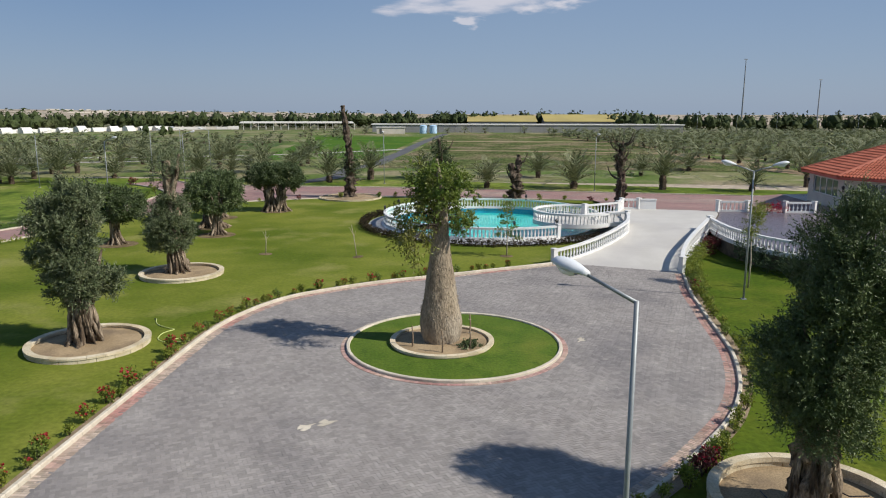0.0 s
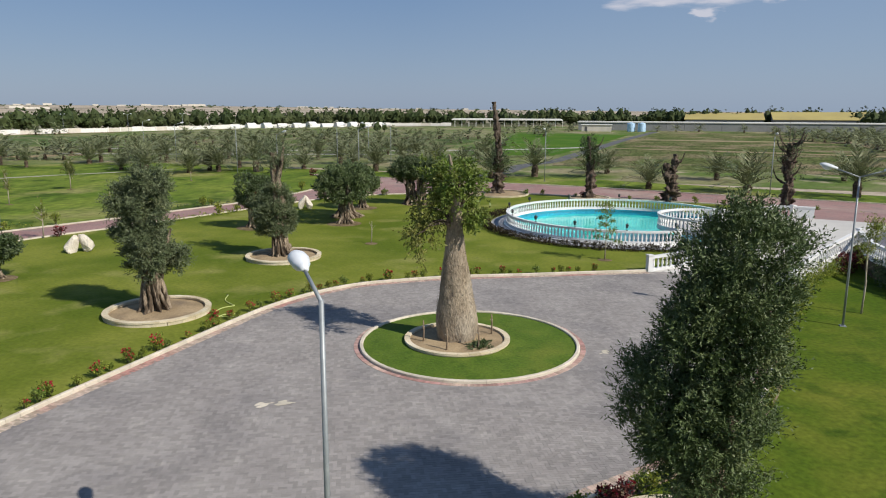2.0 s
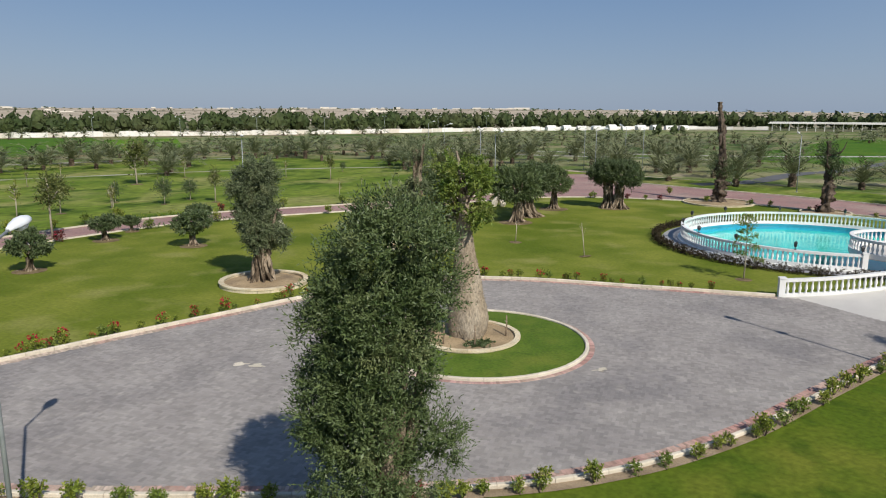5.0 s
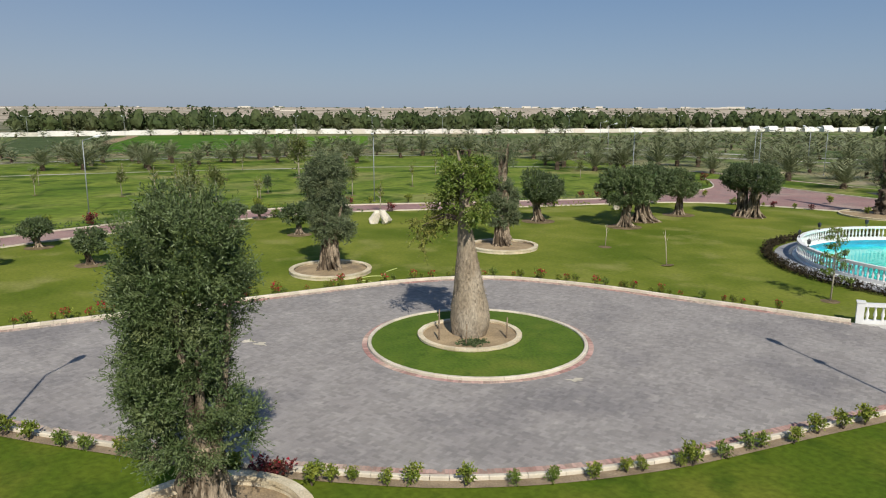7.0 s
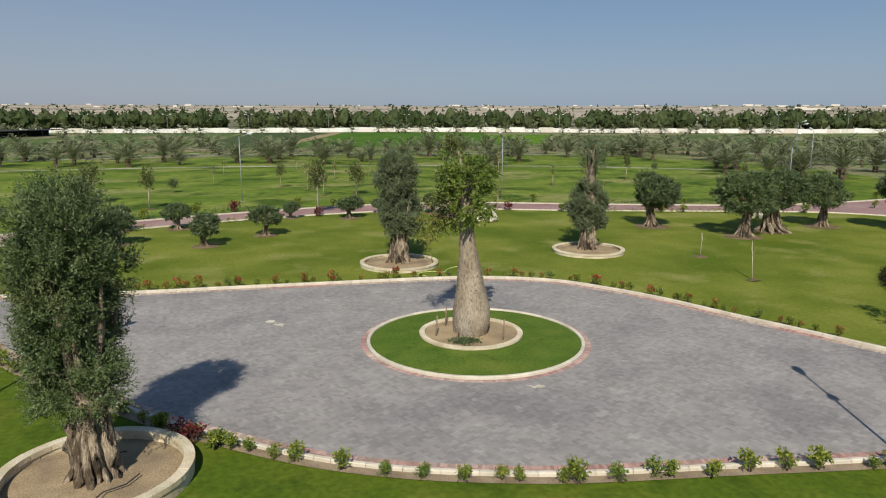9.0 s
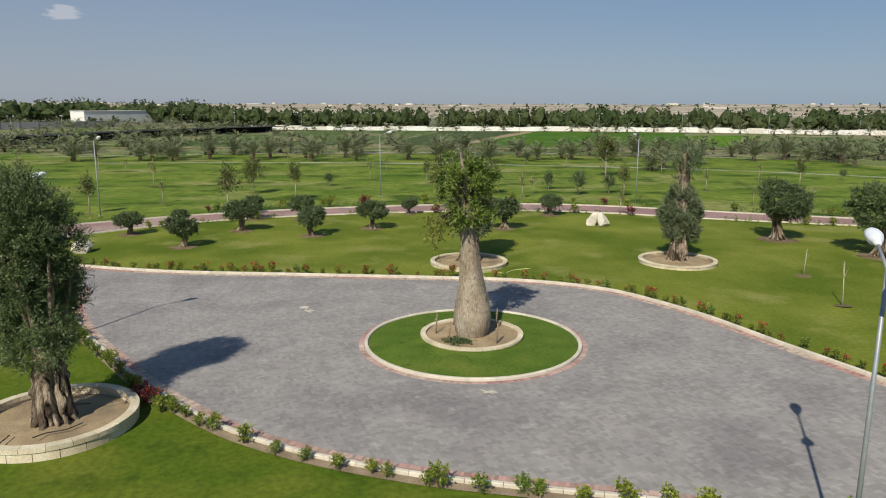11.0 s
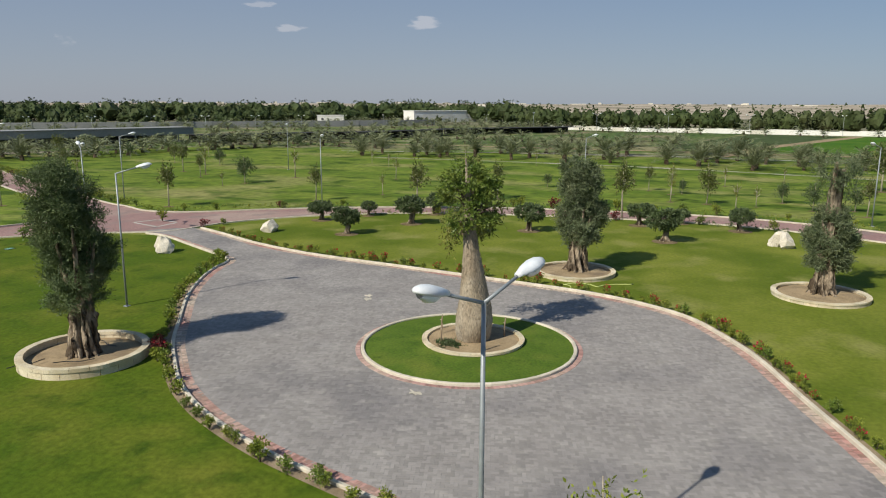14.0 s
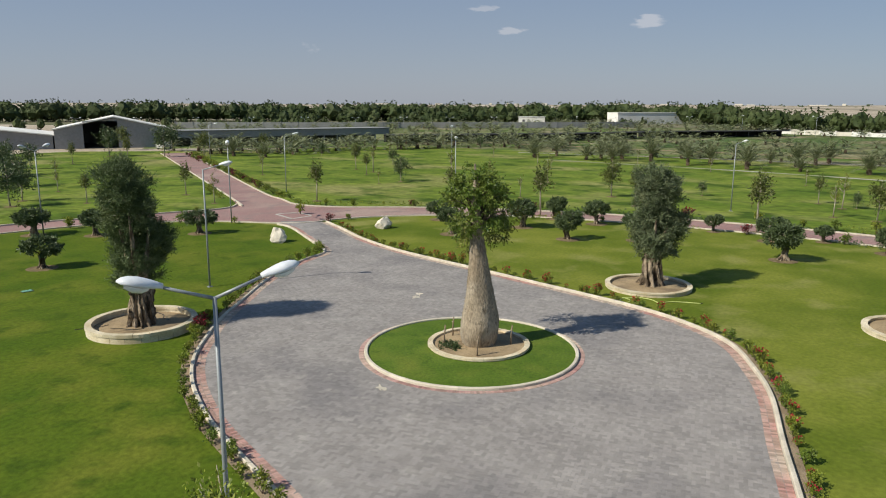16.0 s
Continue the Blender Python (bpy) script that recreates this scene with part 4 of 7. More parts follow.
pa = [math.radians(a) for a in np.arange(-32, 302, 8)]
pool_ring = [(PC[0] + PR * math.cos(a), PC[1] + PR * math.sin(a), 0.16) for a in pa]
balustrade("white turned balustrade round the pool", pool_ring)
BC, BR = (11.9, 27.3), 3.1
ba = [math.radians(a) for a in np.arange(58, 318, 8)]
balustrade("white balustrade round a balcony over the pool", [(BC[0] + BR * math.cos(a), BC[1] + BR * math.sin(a), DECK - 0.1) for a in ba])
setting("balcony_deck", slab([(BC[0] + (BR + 0.1) * math.cos(a), BC[1] + (BR + 0.1) * math.sin(a)) for a in ba] + [(15.5, 24.9), (16.6, 30.9)], DECK - 0.12, DECK - 0.27), M["deck"], "pale round balcony deck over the pool", "balcony")
balustrade("white balustrade beside the balcony", [(BC[0] + BR * math.cos(ba[-1]), BC[1] + BR * math.sin(ba[-1]), DECK - 0.1), (15.4, 24.9, DECK)], ())
balustrade("white balustrade beside the balcony", [(BC[0] + BR * math.cos(ba[0]), BC[1] + BR * math.sin(ba[0]), DECK - 0.1), (16.6, 30.9, DECK)], ())
setting("pool_floor", disc(PC[0], PC[1], 8.98, -1.0, 72), M["tile"], "turquoise tiled pool floor under clear water", "pool floor")
g = Geo()
rim = circle(PC[0], PC[1], 8.97, 72)
k = len(rim)
g.add(np.r_[np.c_[rim, np.full(k, -1.02)], np.c_[rim, np.full(k, 0.12)]], [(i, k + i, k + i + 1, i + 1) for i in range(k - 1)])
setting("pool_wall", g, M["tile_dark"], "blue tiled wall inside the pool", "pool wall")
setting("pool_plinth", ribbon(circle(PC[0], PC[1], 9.2, 90), 0.26, 0.13), M["white"], "white painted pool rim", "pool rim")
g = Geo()
rim = circle(PC[0], PC[1], 9.46, 90)
k = len(rim)
g.add(np.r_[np.c_[rim, np.full(k, -0.1)], np.c_[rim, np.full(k, 0.13)]], [(i, i + 1, k + i + 1, k + i) for i in range(k - 1)])
setting("pool_outer_wall", g, M["white"], "white painted pool wall", "pool wall")
setting("pool_walk", ribbon(circle(PC[0], PC[1], 10.0, 90), 0.56, 0.05), M["slate"], "grey stone walk round the pool", "walkway")
surface = setting("water", disc(PC[0], PC[1], 8.96, -0.22, 72), water, "clear turquoise pool water", "water", True)
surface.visible_shadow = False


# ---- trees and plants ----
def foliage(seed, lobes, twigs, per, size, wide, reach=0.4, shell=0.45, rough=0.25, droop=0.0, lift=0.25, geo=None):
    """Leaves on many short twigs, spread through uneven lobes (x, y, z, rx, ry, rz)."""
    rng = np.random.default_rng(seed)
    lob = np.array(lobes, float)
    share = (lob[:, 3] * lob[:, 4] + lob[:, 4] * lob[:, 5] + lob[:, 3] * lob[:, 5])
    pickd = rng.choice(len(lob), twigs, p=share / share.sum())
    d = rng.normal(size=(twigs, 3))
    d /= np.linalg.norm(d, axis=1)[:, None]
    ph = rng.uniform(0, 6.28, (len(lob), 4))
    w = rng.normal(size=(4, 3)) * 3.0
    k = 1 + rough * np.sin(d @ w.T + ph[pickd]).sum(1) * 0.5
    rad = (shell + (1 - shell) * rng.random(twigs) ** 0.6) * k
    p = lob[pickd, :3] + d * rad[:, None] * lob[pickd, 3:6]
    t = d / lob[pickd, 3:6]
    t /= np.linalg.norm(t, axis=1)[:, None]
    t = t + rng.normal(size=(twigs, 3)) * 0.5 + (0, 0, lift)
    t /= np.linalg.norm(t, axis=1)[:, None]
    s = rng.random((twigs, per, 1))
    base = p[:, None, :] + t[:, None, :] * (s - 0.4) * reach * rng.uniform(0.6, 1.4, (twigs, 1, 1)) + rng.normal(size=(twigs, per, 3)) * 0.045 * reach / 0.4
    way = t[:, None, :] * 0.7 + rng.normal(size=(twigs, per, 3)) * 0.55 - np.array((0, 0, droop))
    way /= np.linalg.norm(way, axis=2)[..., None]
    side = np.cross(way, rng.normal(size=(twigs, per, 3)))
    side /= np.linalg.norm(side, axis=2)[..., None] + 1e-9
    ln = size * rng.uniform(0.6, 1.3, (twigs, per, 1))
    half = wide / 2 * rng.uniform(0.8, 1.2, (twigs, per, 1))
    v = np.stack((base, base + way * ln * 0.5 + side * half, base + way * ln, base + way * ln * 0.5 - side * half), 2).reshape(-1, 3)
    return (geo or Geo()).quads(v)


def boughs(seed, lobes, clumps, shoots, leaves, length, leaf, wide, up=0.55, shell=0.62, rough=0.25, spread=0.55, droop=0.0, geo=None):
    """Leafy shoots in bunches over uneven lobes (x, y, z, rx, ry, rz): each bunch fans out from one twig, its leaves in a row along each shoot."""
    rng = np.random.default_rng(seed)
    lob = np.array(lobes, float)
    share = (lob[:, 3] * lob[:, 4] + lob[:, 4] * lob[:, 5] + lob[:, 3] * lob[:, 5])
    n = clumps * 2
    which = rng.choice(len(lob), n, p=share / share.sum())
    d = rng.normal(size=(n, 3))
    d /= np.linalg.norm(d, axis=1)[:, None]
    ph, w = rng.uniform(0, 6.28, (len(lob), 4)), rng.normal(size=(4, 3)) * 2.4
    k = 1 + rough * np.sin(d @ w.T + ph[which]).sum(1) * 0.5
    p = lob[which, :3] + d * ((shell + (1 - shell) * rng.random(n) ** 0.5) * k)[:, None] * lob[which, 3:6]
    deep = np.min(np.linalg.norm((p[:, None, :] - lob[None, :, :3]) / lob[None, :, 3:6], axis=2), axis=1)
    keep = np.argsort(-(deep + rng.random(n) * 0.35))[:clumps]
    keep.sort()
    p, d, which = p[keep], d[keep], which[keep]
    o = d / lob[which, 3:6]
    o /= np.linalg.norm(o, axis=1)[:, None]
    t = o[:, None, :] * 0.8 + rng.normal(size=(clumps, 1, 3)) * 0.25 + rng.normal(size=(clumps, shoots, 3)) * spread + (0, 0, up)
    t /= np.linalg.norm(t, axis=2)[..., None]
    ln = length * rng.uniform(0.55, 1.35, (clumps, shoots, 1, 1))
    s = np.linspace(0.05, 1.0, leaves)[None, None, :, None] + rng.uniform(-0.04, 0.04, (clumps, shoots, leaves, 1))
    base = p[:, None, None, :] + rng.normal(size=(clumps, shoots, 1, 3)) * 0.16 * length + t[:, :, None, :] * ln * (s - 0.25) - np.array((0, 0, droop)) * (ln * s) ** 2
    way = t[:, :, None, :] * 0.75 + rng.normal(size=base.shape) * 0.5 - np.array((0, 0, droop))
    way /= np.linalg.norm(way, axis=3)[..., None]
    face = o[:, None, None, :] * 0.5 + rng.normal(size=base.shape) * 0.6 + (0, 0, 0.25)
    side = np.cross(way, face)
    side /= np.linalg.norm(side, axis=3)[..., None] + 1e-9
    size = leaf * rng.uniform(0.65, 1.3, base.shape[:3] + (1,))
    half = wide / 2 * rng.uniform(0.75, 1.2, base.shape[:3] + (1,))
    v = np.stack((base, base + way * size * 0.5 + side * half, base + way * size, base + way * size * 0.5 - side * half), 3).reshape(-1, 3)
    return (geo or Geo()).quads(v)


def gnarled(geo, rng, points, radii, seg=18, flutes=5, deep=0.22, twist=0.05, knots=0.035):
    """A fluted, twisted old stem."""
    line = smooth_line(points, 0.12)
    k = len(line)
    r = np.interp(np.linspace(0, 1, k), np.linspace(0, 1, len(radii)), radii)
    lumps = max(3, k // 4)
    r = r * (1 + 1.5 * knots * np.interp(np.linspace(0, 1, k), np.linspace(0, 1, lumps), [rng.uniform(-1, 1) for _ in range(lumps)]))
    geo.tube(line, r, seg, flutes, list(np.linspace(deep, deep * 0.6, k)), twist, rng.uniform(0, 6))
    skin, core, shift = geo.v[-1], np.repeat(line, seg, axis=0), Vector((rng.uniform(0, 50), 0, 0))
    out = skin - core
    swell = np.array([noise.noise(Vector((5.0 * p[0], 5.0 * p[1], 2.2 * p[2])) + shift) + 0.6 * noise.noise(Vector((13 * p[0], 13 * p[1], 6 * p[2])) + shift) for p in skin])
    geo.v[-1] = core + out * (1 + 6 * knots * np.clip(swell, -0.9, 0.7))[:, None]
    return geo


def olive_trunk(seed, height, spread, stems=((0, 0),), limbs=4, top=None, column=0.0):
    """A hollowed, ribbed olive base with flaring roots, and limbs that reach into the crown."""
    rng = random.Random(seed)
    g = Geo()
    top = top or height * 2.2
    for sx, sy in stems:
        lean = (rng.uniform(-0.2, 0.2) + sx * 0.4, rng.uniform(-0.2, 0.2) + sy * 0.4)
        gnarled(g, rng, [(sx, sy, -0.1), (sx + lean[0] * 0.2, sy + lean[1] * 0.2, height * 0.35), (sx + lean[0] * 0.7, sy + lean[1] * 0.7, height * 0.7), (sx + lean[0], sy + lean[1], height * 1.05)],
                (spread * (0.66 + 0.1 * column), spread * (0.52 + 0.2 * column), spread * (0.48 + 0.24 * column), spread * (0.54 + 0.16 * column)), 36, 7, 0.30, 0.07, 0.05 + 0.03 * column)
        strands, spin = 9, rng.choice((-1, 1)) * rng.uniform(0.3, 0.7)
        for i in range(strands):
            a = 2 * math.pi * (i + rng.uniform(-0.3, 0.3)) / strands
            top_z, thick = height * rng.uniform(0.6, 1.08), rng.uniform(0.65, 1.2)
            line = []
            for q, z, turn in ((rng.uniform(1.3, 1.75) - 0.15 * column, -0.10, -0.1), (1.0, 0.10 * height, 0.0), (0.62 + 0.24 * column, 0.34 * top_z, 0.35), (0.50 + 0.28 * column, 0.68 * top_z, 0.75), (0.44 + 0.22 * column, top_z, 1.0)):
                k = min(z / height, 1.0)
                line.append((sx + lean[0] * k + math.cos(a + spin * turn) * q * spread, sy + lean[1] * k + math.sin(a + spin * turn) * q * spread, z))
            gnarled(g, rng, line, [spread * thick * w for w in (0.09, 0.17, 0.17, 0.15, 0.10)], 9, 3, 0.25, 0.12, 0.08)
        for i in range(limbs):
            a = 2 * math.pi * (i + rng.uniform(-0.3, 0.3)) / limbs
            l = spread * rng.uniform(0.8, 1.5)
            gnarled(g, rng, [(sx + lean[0] * 0.9, sy + lean[1] * 0.9, height * 0.85), (sx + lean[0] + math.cos(a) * l * 0.5, sy + lean[1] + math.sin(a) * l * 0.5, height * 1.3),
                             (sx + lean[0] + math.cos(a) * l, sy + lean[1] + math.sin(a) * l, top * rng.uniform(0.75, 1.0))], (spread * 0.3, spread * 0.19, spread * 0.06), 9, 3, 0.15)
    return g


def olive(label, x, y, trunk, crown, leaf="olive_leaf", group="old olive trees", turn=0.0, z=0.0):
    t = thing("olive_tree", label, "olive tree", group, at=pose(x, y, z, 0, 0, turn))
    part("trunk", trunk, M["olive_bark"], t, "gnarled grey-brown trunk", True)
    part("crown", crown, M[leaf], t, "dense grey-green foliage")
    return t


def heart(seed, lobes, crown, leaf):
    """Larger leaves added inside a crown to block light and darken its core."""
    return foliage(seed, [(x, y, z, a * 0.56, b * 0.56, c * 0.62) for x, y, z, a, b, c in lobes], 95 * len(lobes), 6, leaf, leaf * 0.5, 0.25, 0.1, 0.15, geo=crown)


big = [(-0.3, -0.32, 2.5, 1.0, 0.9, 0.6), (-0.28, -0.28, 3.3, 1.05, 0.95, 0.75), (-0.22, -0.24, 4.2, 1.04, 0.88, 0.75), (0.05, -0.25, 5.1, 0.95, 1.08, 0.75), (0.3, -0.24, 5.9, 0.82, 1.08, 0.75), (0.36, -0.18, 6.6, 0.8, 1.0, 0.62), (0.34, -0.12, 7.05, 0.6, 0.7, 0.42),
       (-1.1, -0.55, 3.5, 0.5, 0.5, 0.65), (-0.7, -0.8, 4.1, 0.5, 0.5, 0.7), (-0.45, -0.75, 5.0, 0.5, 0.5, 0.75), (-0.2, -0.7, 5.9, 0.5, 0.5, 0.6), (0.85, 0.2, 6.2, 0.5, 0.55, 0.7), (0.7, 0.45, 3.0, 0.5, 0.5, 0.6), (-0.05, 0.7, 5.6, 0.45, 0.55, 0.7), (0.3, -1.0, 3.4, 0.5, 0.45, 0.7)]
olive("tall clipped old olive with a broad column of silvery foliage", 7.45, -13.25, olive_trunk(11, 2.1, 0.56, limbs=6, top=5.6, column=1.0),
      heart(91, big, boughs(1, big, 1060, 8, 14, 0.44, 0.085, 0.026, 0.6, 0.6, 0.34, 0.48), 0.11), z=0.12)
mid = [(-0.35, 0.3, 2.05, 0.8, 0.6, 0.45), (-0.4, 0.35, 2.6, 0.95, 0.65, 0.5), (-0.45, 0.35, 3.3, 1.1, 0.9, 0.65), (-0.48, 0.25, 4.1, 1.05, 0.95, 0.65), (-0.35, 0.05, 4.9, 1.2, 1.05, 0.65), (-0.2, -0.15, 5.6, 1.25, 0.95, 0.55), (0.05, -0.15, 6.15, 0.75, 0.85, 0.4), (0.75, 0.6, 2.6, 0.72, 0.62, 0.58), (-1.0, -0.5, 5.2, 0.6, 0.6, 0.6), (-0.9, 0.8, 3.6, 0.5, 0.5, 0.5), (0.15, -0.55, 3.2, 0.6, 0.55, 0.7), (0.1, -0.4, 2.35, 0.6, 0.5, 0.45)]
olive("tall old olive with a lumpy grey-green crown", -15.2, 0.95, olive_trunk(12, 1.9, 0.62, limbs=4, top=4.4, column=1.0), heart(92, mid, boughs(2, mid, 820, 7, 11, 0.42, 0.115, 0.040, 0.5, 0.6, 0.38, 0.55), 0.16), "olive_leaf_grey", z=0.08)
low = [(-0.3, 0.2, 1.85, 1.0, 0.95, 0.5), (-0.35, 0.15, 2.6, 1.1, 1.05, 0.65), (-0.4, 0.2, 3.4, 0.98, 0.9, 0.6), (-0.3, 0.2, 4.1, 0.6, 0.65, 0.45)]
tr = olive_trunk(13, 1.6, 0.60, limbs=4, top=3.2, column=0.8)
gnarled(tr, random.Random(5), [(0, 0, 1.6), (-0.1, 0.1, 3.6), (-0.25, 0.15, 5.2), (-0.35, 0.2, 6.6)], (0.4, 0.36, 0.32, 0.26), 14, 4, 0.2)
gnarled(tr, random.Random(6), [(-0.2, 0.15, 4.6), (0.25, 0.0, 5.8), (0.5, 0.0, 7.0)], (0.2, 0.13, 0.07), 9, 3, 0.15)
cr = heart(93, low, boughs(3, low, 640, 7, 11, 0.40, 0.115, 0.040, 0.5, 0.62, 0.32, 0.55), 0.16)
boughs(31, [(-0.3, 0.2, 5.6, 0.85, 0.8, 0.6), (-0.2, 0.1, 6.6, 1.0, 0.95, 0.55)], 90, 6, 8, 0.5, 0.13, 0.04, 0.7, 0.3, 0.4, geo=cr)
olive("old olive with a bare lopped trunk above its low crown", -15.2, 14.05, tr, cr, "olive_leaf_grey", z=0.08)

# broad old olives further back
flat = [(-1.5, 0.2, 3.3, 1.5, 1.4, 0.95), (1.4, -0.2, 3.35, 1.55, 1.4, 0.9), (0, 0, 3.6, 1.7, 1.5, 0.85), (0, 0.6, 3.2, 1.4, 1.2, 0.8)]
olive("broad old olive on a cleft double trunk", -13.8, 41.4, olive_trunk(14, 2.0, 0.8, stems=((-0.36, 0), (0.42, 0.1)), limbs=3, top=3.4),
      boughs(4, flat, 560, 6, 9, 0.42, 0.17, 0.062, 0.4, 0.66, 0.22, 0.6), "olive_leaf_dark")
rnd = [(0, 0, 2.95, 1.75, 1.65, 1.1), (0.4, 0.2, 3.5, 1.25, 1.25, 0.75), (-0.6, -0.2, 2.6, 1.3, 1.25, 0.75)]
for k, (x, y, s, label) in enumerate(((-16.2, 27.8, 1.08, "old olive with a rounded clipped crown"), (-17.4, 31.6, 1.12, "old olive on a wide fluted trunk"), (-18.0, 37.2, 0.92, "small old olive with a rounded crown"),
                                      (-22.4, 24.1, 1.0, "old olive with a rounded clipped crown"))):
    o = olive(label, x, y, olive_trunk(20 + k, 1.7, 0.55 if k != 1 else 0.85, limbs=4, top=3.2), boughs(5 + k, rnd, 400, 6, 8, 0.40, 0.17, 0.062, 0.4, 0.66, 0.22, 0.6), "olive_leaf_dark" if k % 2 else "olive_leaf", turn=70 * k)
    o.scale = (s, s, s)
SMALL = [(5.6, -29.7), (-7.6, -33.6), (-24.9, -10.2), (-32.9, -12.1), (-25.8, -24.0), (-27.65, 4.6), (-28.0, -5.9), (-34.4, 1.8), (-33.2, -16.4), (-27.2, -16.0), (-1.8, -38.8),
         (-20.7, -18.4), (-34.8, 9.6), (1.4, -42.6), (-35.8, -3.0), (-29.6, -21.5), (-36.7, 5.0)]
heads = ([(0, 0, 1.34, 0.98, 0.95, 0.46), (0.2, 0.1, 1.52, 0.72, 0.72, 0.3)], [(0, 0, 1.30, 1.0, 0.95, 0.45), (-0.3, 0.2, 1.22, 0.75, 0.75, 0.34)],
         [(0.2, 0, 1.36, 0.88, 0.86, 0.44), (-0.25, 0.2, 1.62, 0.72, 0.7, 0.4), (0.1, -0.25, 1.5, 0.62, 0.62, 0.4)])
first = [olive("small clipped olive with a round head", *SMALL[k], olive_trunk(40 + k, 0.75, 0.30, limbs=3, top=1.2), boughs(44 + k, heads[k], 150, 5, 7, 0.26, 0.17, 0.072, 0.25, 0.7, 0.16, 0.6), "olive_leaf_dark",
               "small clipped olives") for k in range(3)]
soil = disc(0, 0, 0.95, 0.012, 24, 0.05).mesh("bare_soil_patch", M["tree_soil"], True)
for k, (x, y) in enumerate(SMALL):
    if k > 2:
        s = 0.9 + 0.08 * ((k * 7) % 4) if k < 14 else 0.66
        o = copy_thing(first[k % 3], pose(x, y, 0, 0, 0, 47 * k))
        o.scale = (s, s, s)
for k, (x, y) in enumerate(SMALL + [(-16.2, 27.8), (-17.4, 31.6), (-18.0, 37.2), (-22.4, 24.1), (-13.8, 41.4)]):
    s = (0.98 if k < 14 else 0.6) if k < len(SMALL) else 1.5
    p = tagged(new("soil_patch", soil), "round patch of bare soil under a tree", "soil patch", "", "structure")
    p.matrix_basis = pose(x, y, 0) @ Matrix.Diagonal((s, s, 1, 1))

# bottle tree on the island
t = thing("bottle_tree", "bottle-shaped spiny trunk with a small leafy crown", "bottle tree", at=pose(-0.55, 0.0, 0.1))
rng = random.Random(3)
line = smooth_line([(0, 0, -0.1), (0.02, 0.02, 0.6), (0.0, 0.02, 1.4), (-0.02, -0.04, 2.6), (-0.03, -0.15, 3.8), (-0.03, -0.26, 5.0), (0.0, -0.3, 6.0), (-0.1, -0.4, 6.9), (-0.2, -0.5, 7.6)], 0.10)
z = line[:, 2]
r = np.interp(z, (-0.1, 0.1, 0.45, 0.9, 1.3, 1.65, 2.1, 2.86, 3.35, 3.8, 4.3, 4.7, 4.9, 5.15, 5.5, 6.2, 7.0, 7.6), (0.70, 0.74, 0.83, 0.86, 0.82, 0.75, 0.66, 0.55, 0.475, 0.41, 0.36, 0.31, 0.335, 0.30, 0.25, 0.17, 0.09, 0.04))
flat_ = np.interp(z, (0.0, 1.2, 4.6), (0.90, 0.88, 0.77))
seg = 48
a = np.arange(seg) * 2 * math.pi / seg
v = []
for i in range(len(line)):
    lump = np.array([0.055 * noise.noise(Vector((2.0 * math.cos(b), 2.0 * math.sin(b), 0.9 * z[i]))) + 0.03 * noise.noise(Vector((6 * math.cos(b), 6 * math.sin(b), 3.0 * z[i]))) for b in a])
    foot = 0.05 * math.exp(-max(z[i], 0) / 0.18) * np.cos(7 * a + 1.0)
    rr = r[i] * (1 + lump + foot)
    v.append(np.stack((line[i, 0] + 1.0 * rr * np.cos(a), line[i, 1] + flat_[i] * rr * np.sin(a), np.full(seg, z[i])), 1))
g = Geo()
g.add(np.vstack(v), [(i * seg + j, i * seg + (j + 1) % seg, (i + 1) * seg + (j + 1) % seg, (i + 1) * seg + j) for i in range(len(line) - 1) for j in range(seg)] + [tuple((len(line) - 1) * seg + j for j in range(seg))])
part("trunk", g, M["bottle_bark"], t, "grey-brown swollen trunk set with blunt spines", True)
g = Geo()
for i in range(900):
    k = rng.randrange(5, int(len(line) * 0.68))
    b = rng.uniform(0, 2 * math.pi)
    d = np.array((math.cos(b), math.sin(b) * flat_[k], 0.2))
    u = np.array((-math.sin(b), math.cos(b), 0))
    p = line[k] + d * r[k] * 0.99 + (0, 0, rng.uniform(-0.05, 0.05))
    w, h = rng.uniform(0.012, 0.026), rng.uniform(0.02, 0.045)
    rise_ = np.array((0, 0, 1.0))
    g.add([p + u * w, p + rise_ * w, p - u * w, p - rise_ * w, p + d * h], [(0, 1, 4), (1, 2, 4), (2, 3, 4), (3, 0, 4)])
part("spine_cover", g, M["bottle_bark"], t, "blunt conical spines")["kind"] = "stuff"
CROWN = [(-0.1, -0.3, 6.45, 0.78, 0.78, 0.85), (-0.22, -0.46, 6.95, 0.45, 0.45, 0.45), (0.8, -0.42, 6.1, 0.49, 0.53, 0.75), (0.76, -0.22, 5.3, 0.29, 0.33, 0.5), (-0.26, 0.68, 5.7, 0.61, 0.53, 0.75), (-0.18, 0.36, 6.5, 0.61, 0.53, 0.6), (0.25, -0.8, 6.5, 0.46, 0.42, 0.6)]
HANGING = [(-1.11, 0.08, 5.5, 0.67, 0.59, 0.75), (-0.86, 0.2, 6.2, 0.5, 0.5, 0.5), (-0.86, -0.8, 5.4, 0.5, 0.5, 0.6), (-1.02, -1.56, 4.6, 0.42, 0.38, 0.6), (-1.49, -0.55, 4.6, 0.34, 0.38, 0.55)]
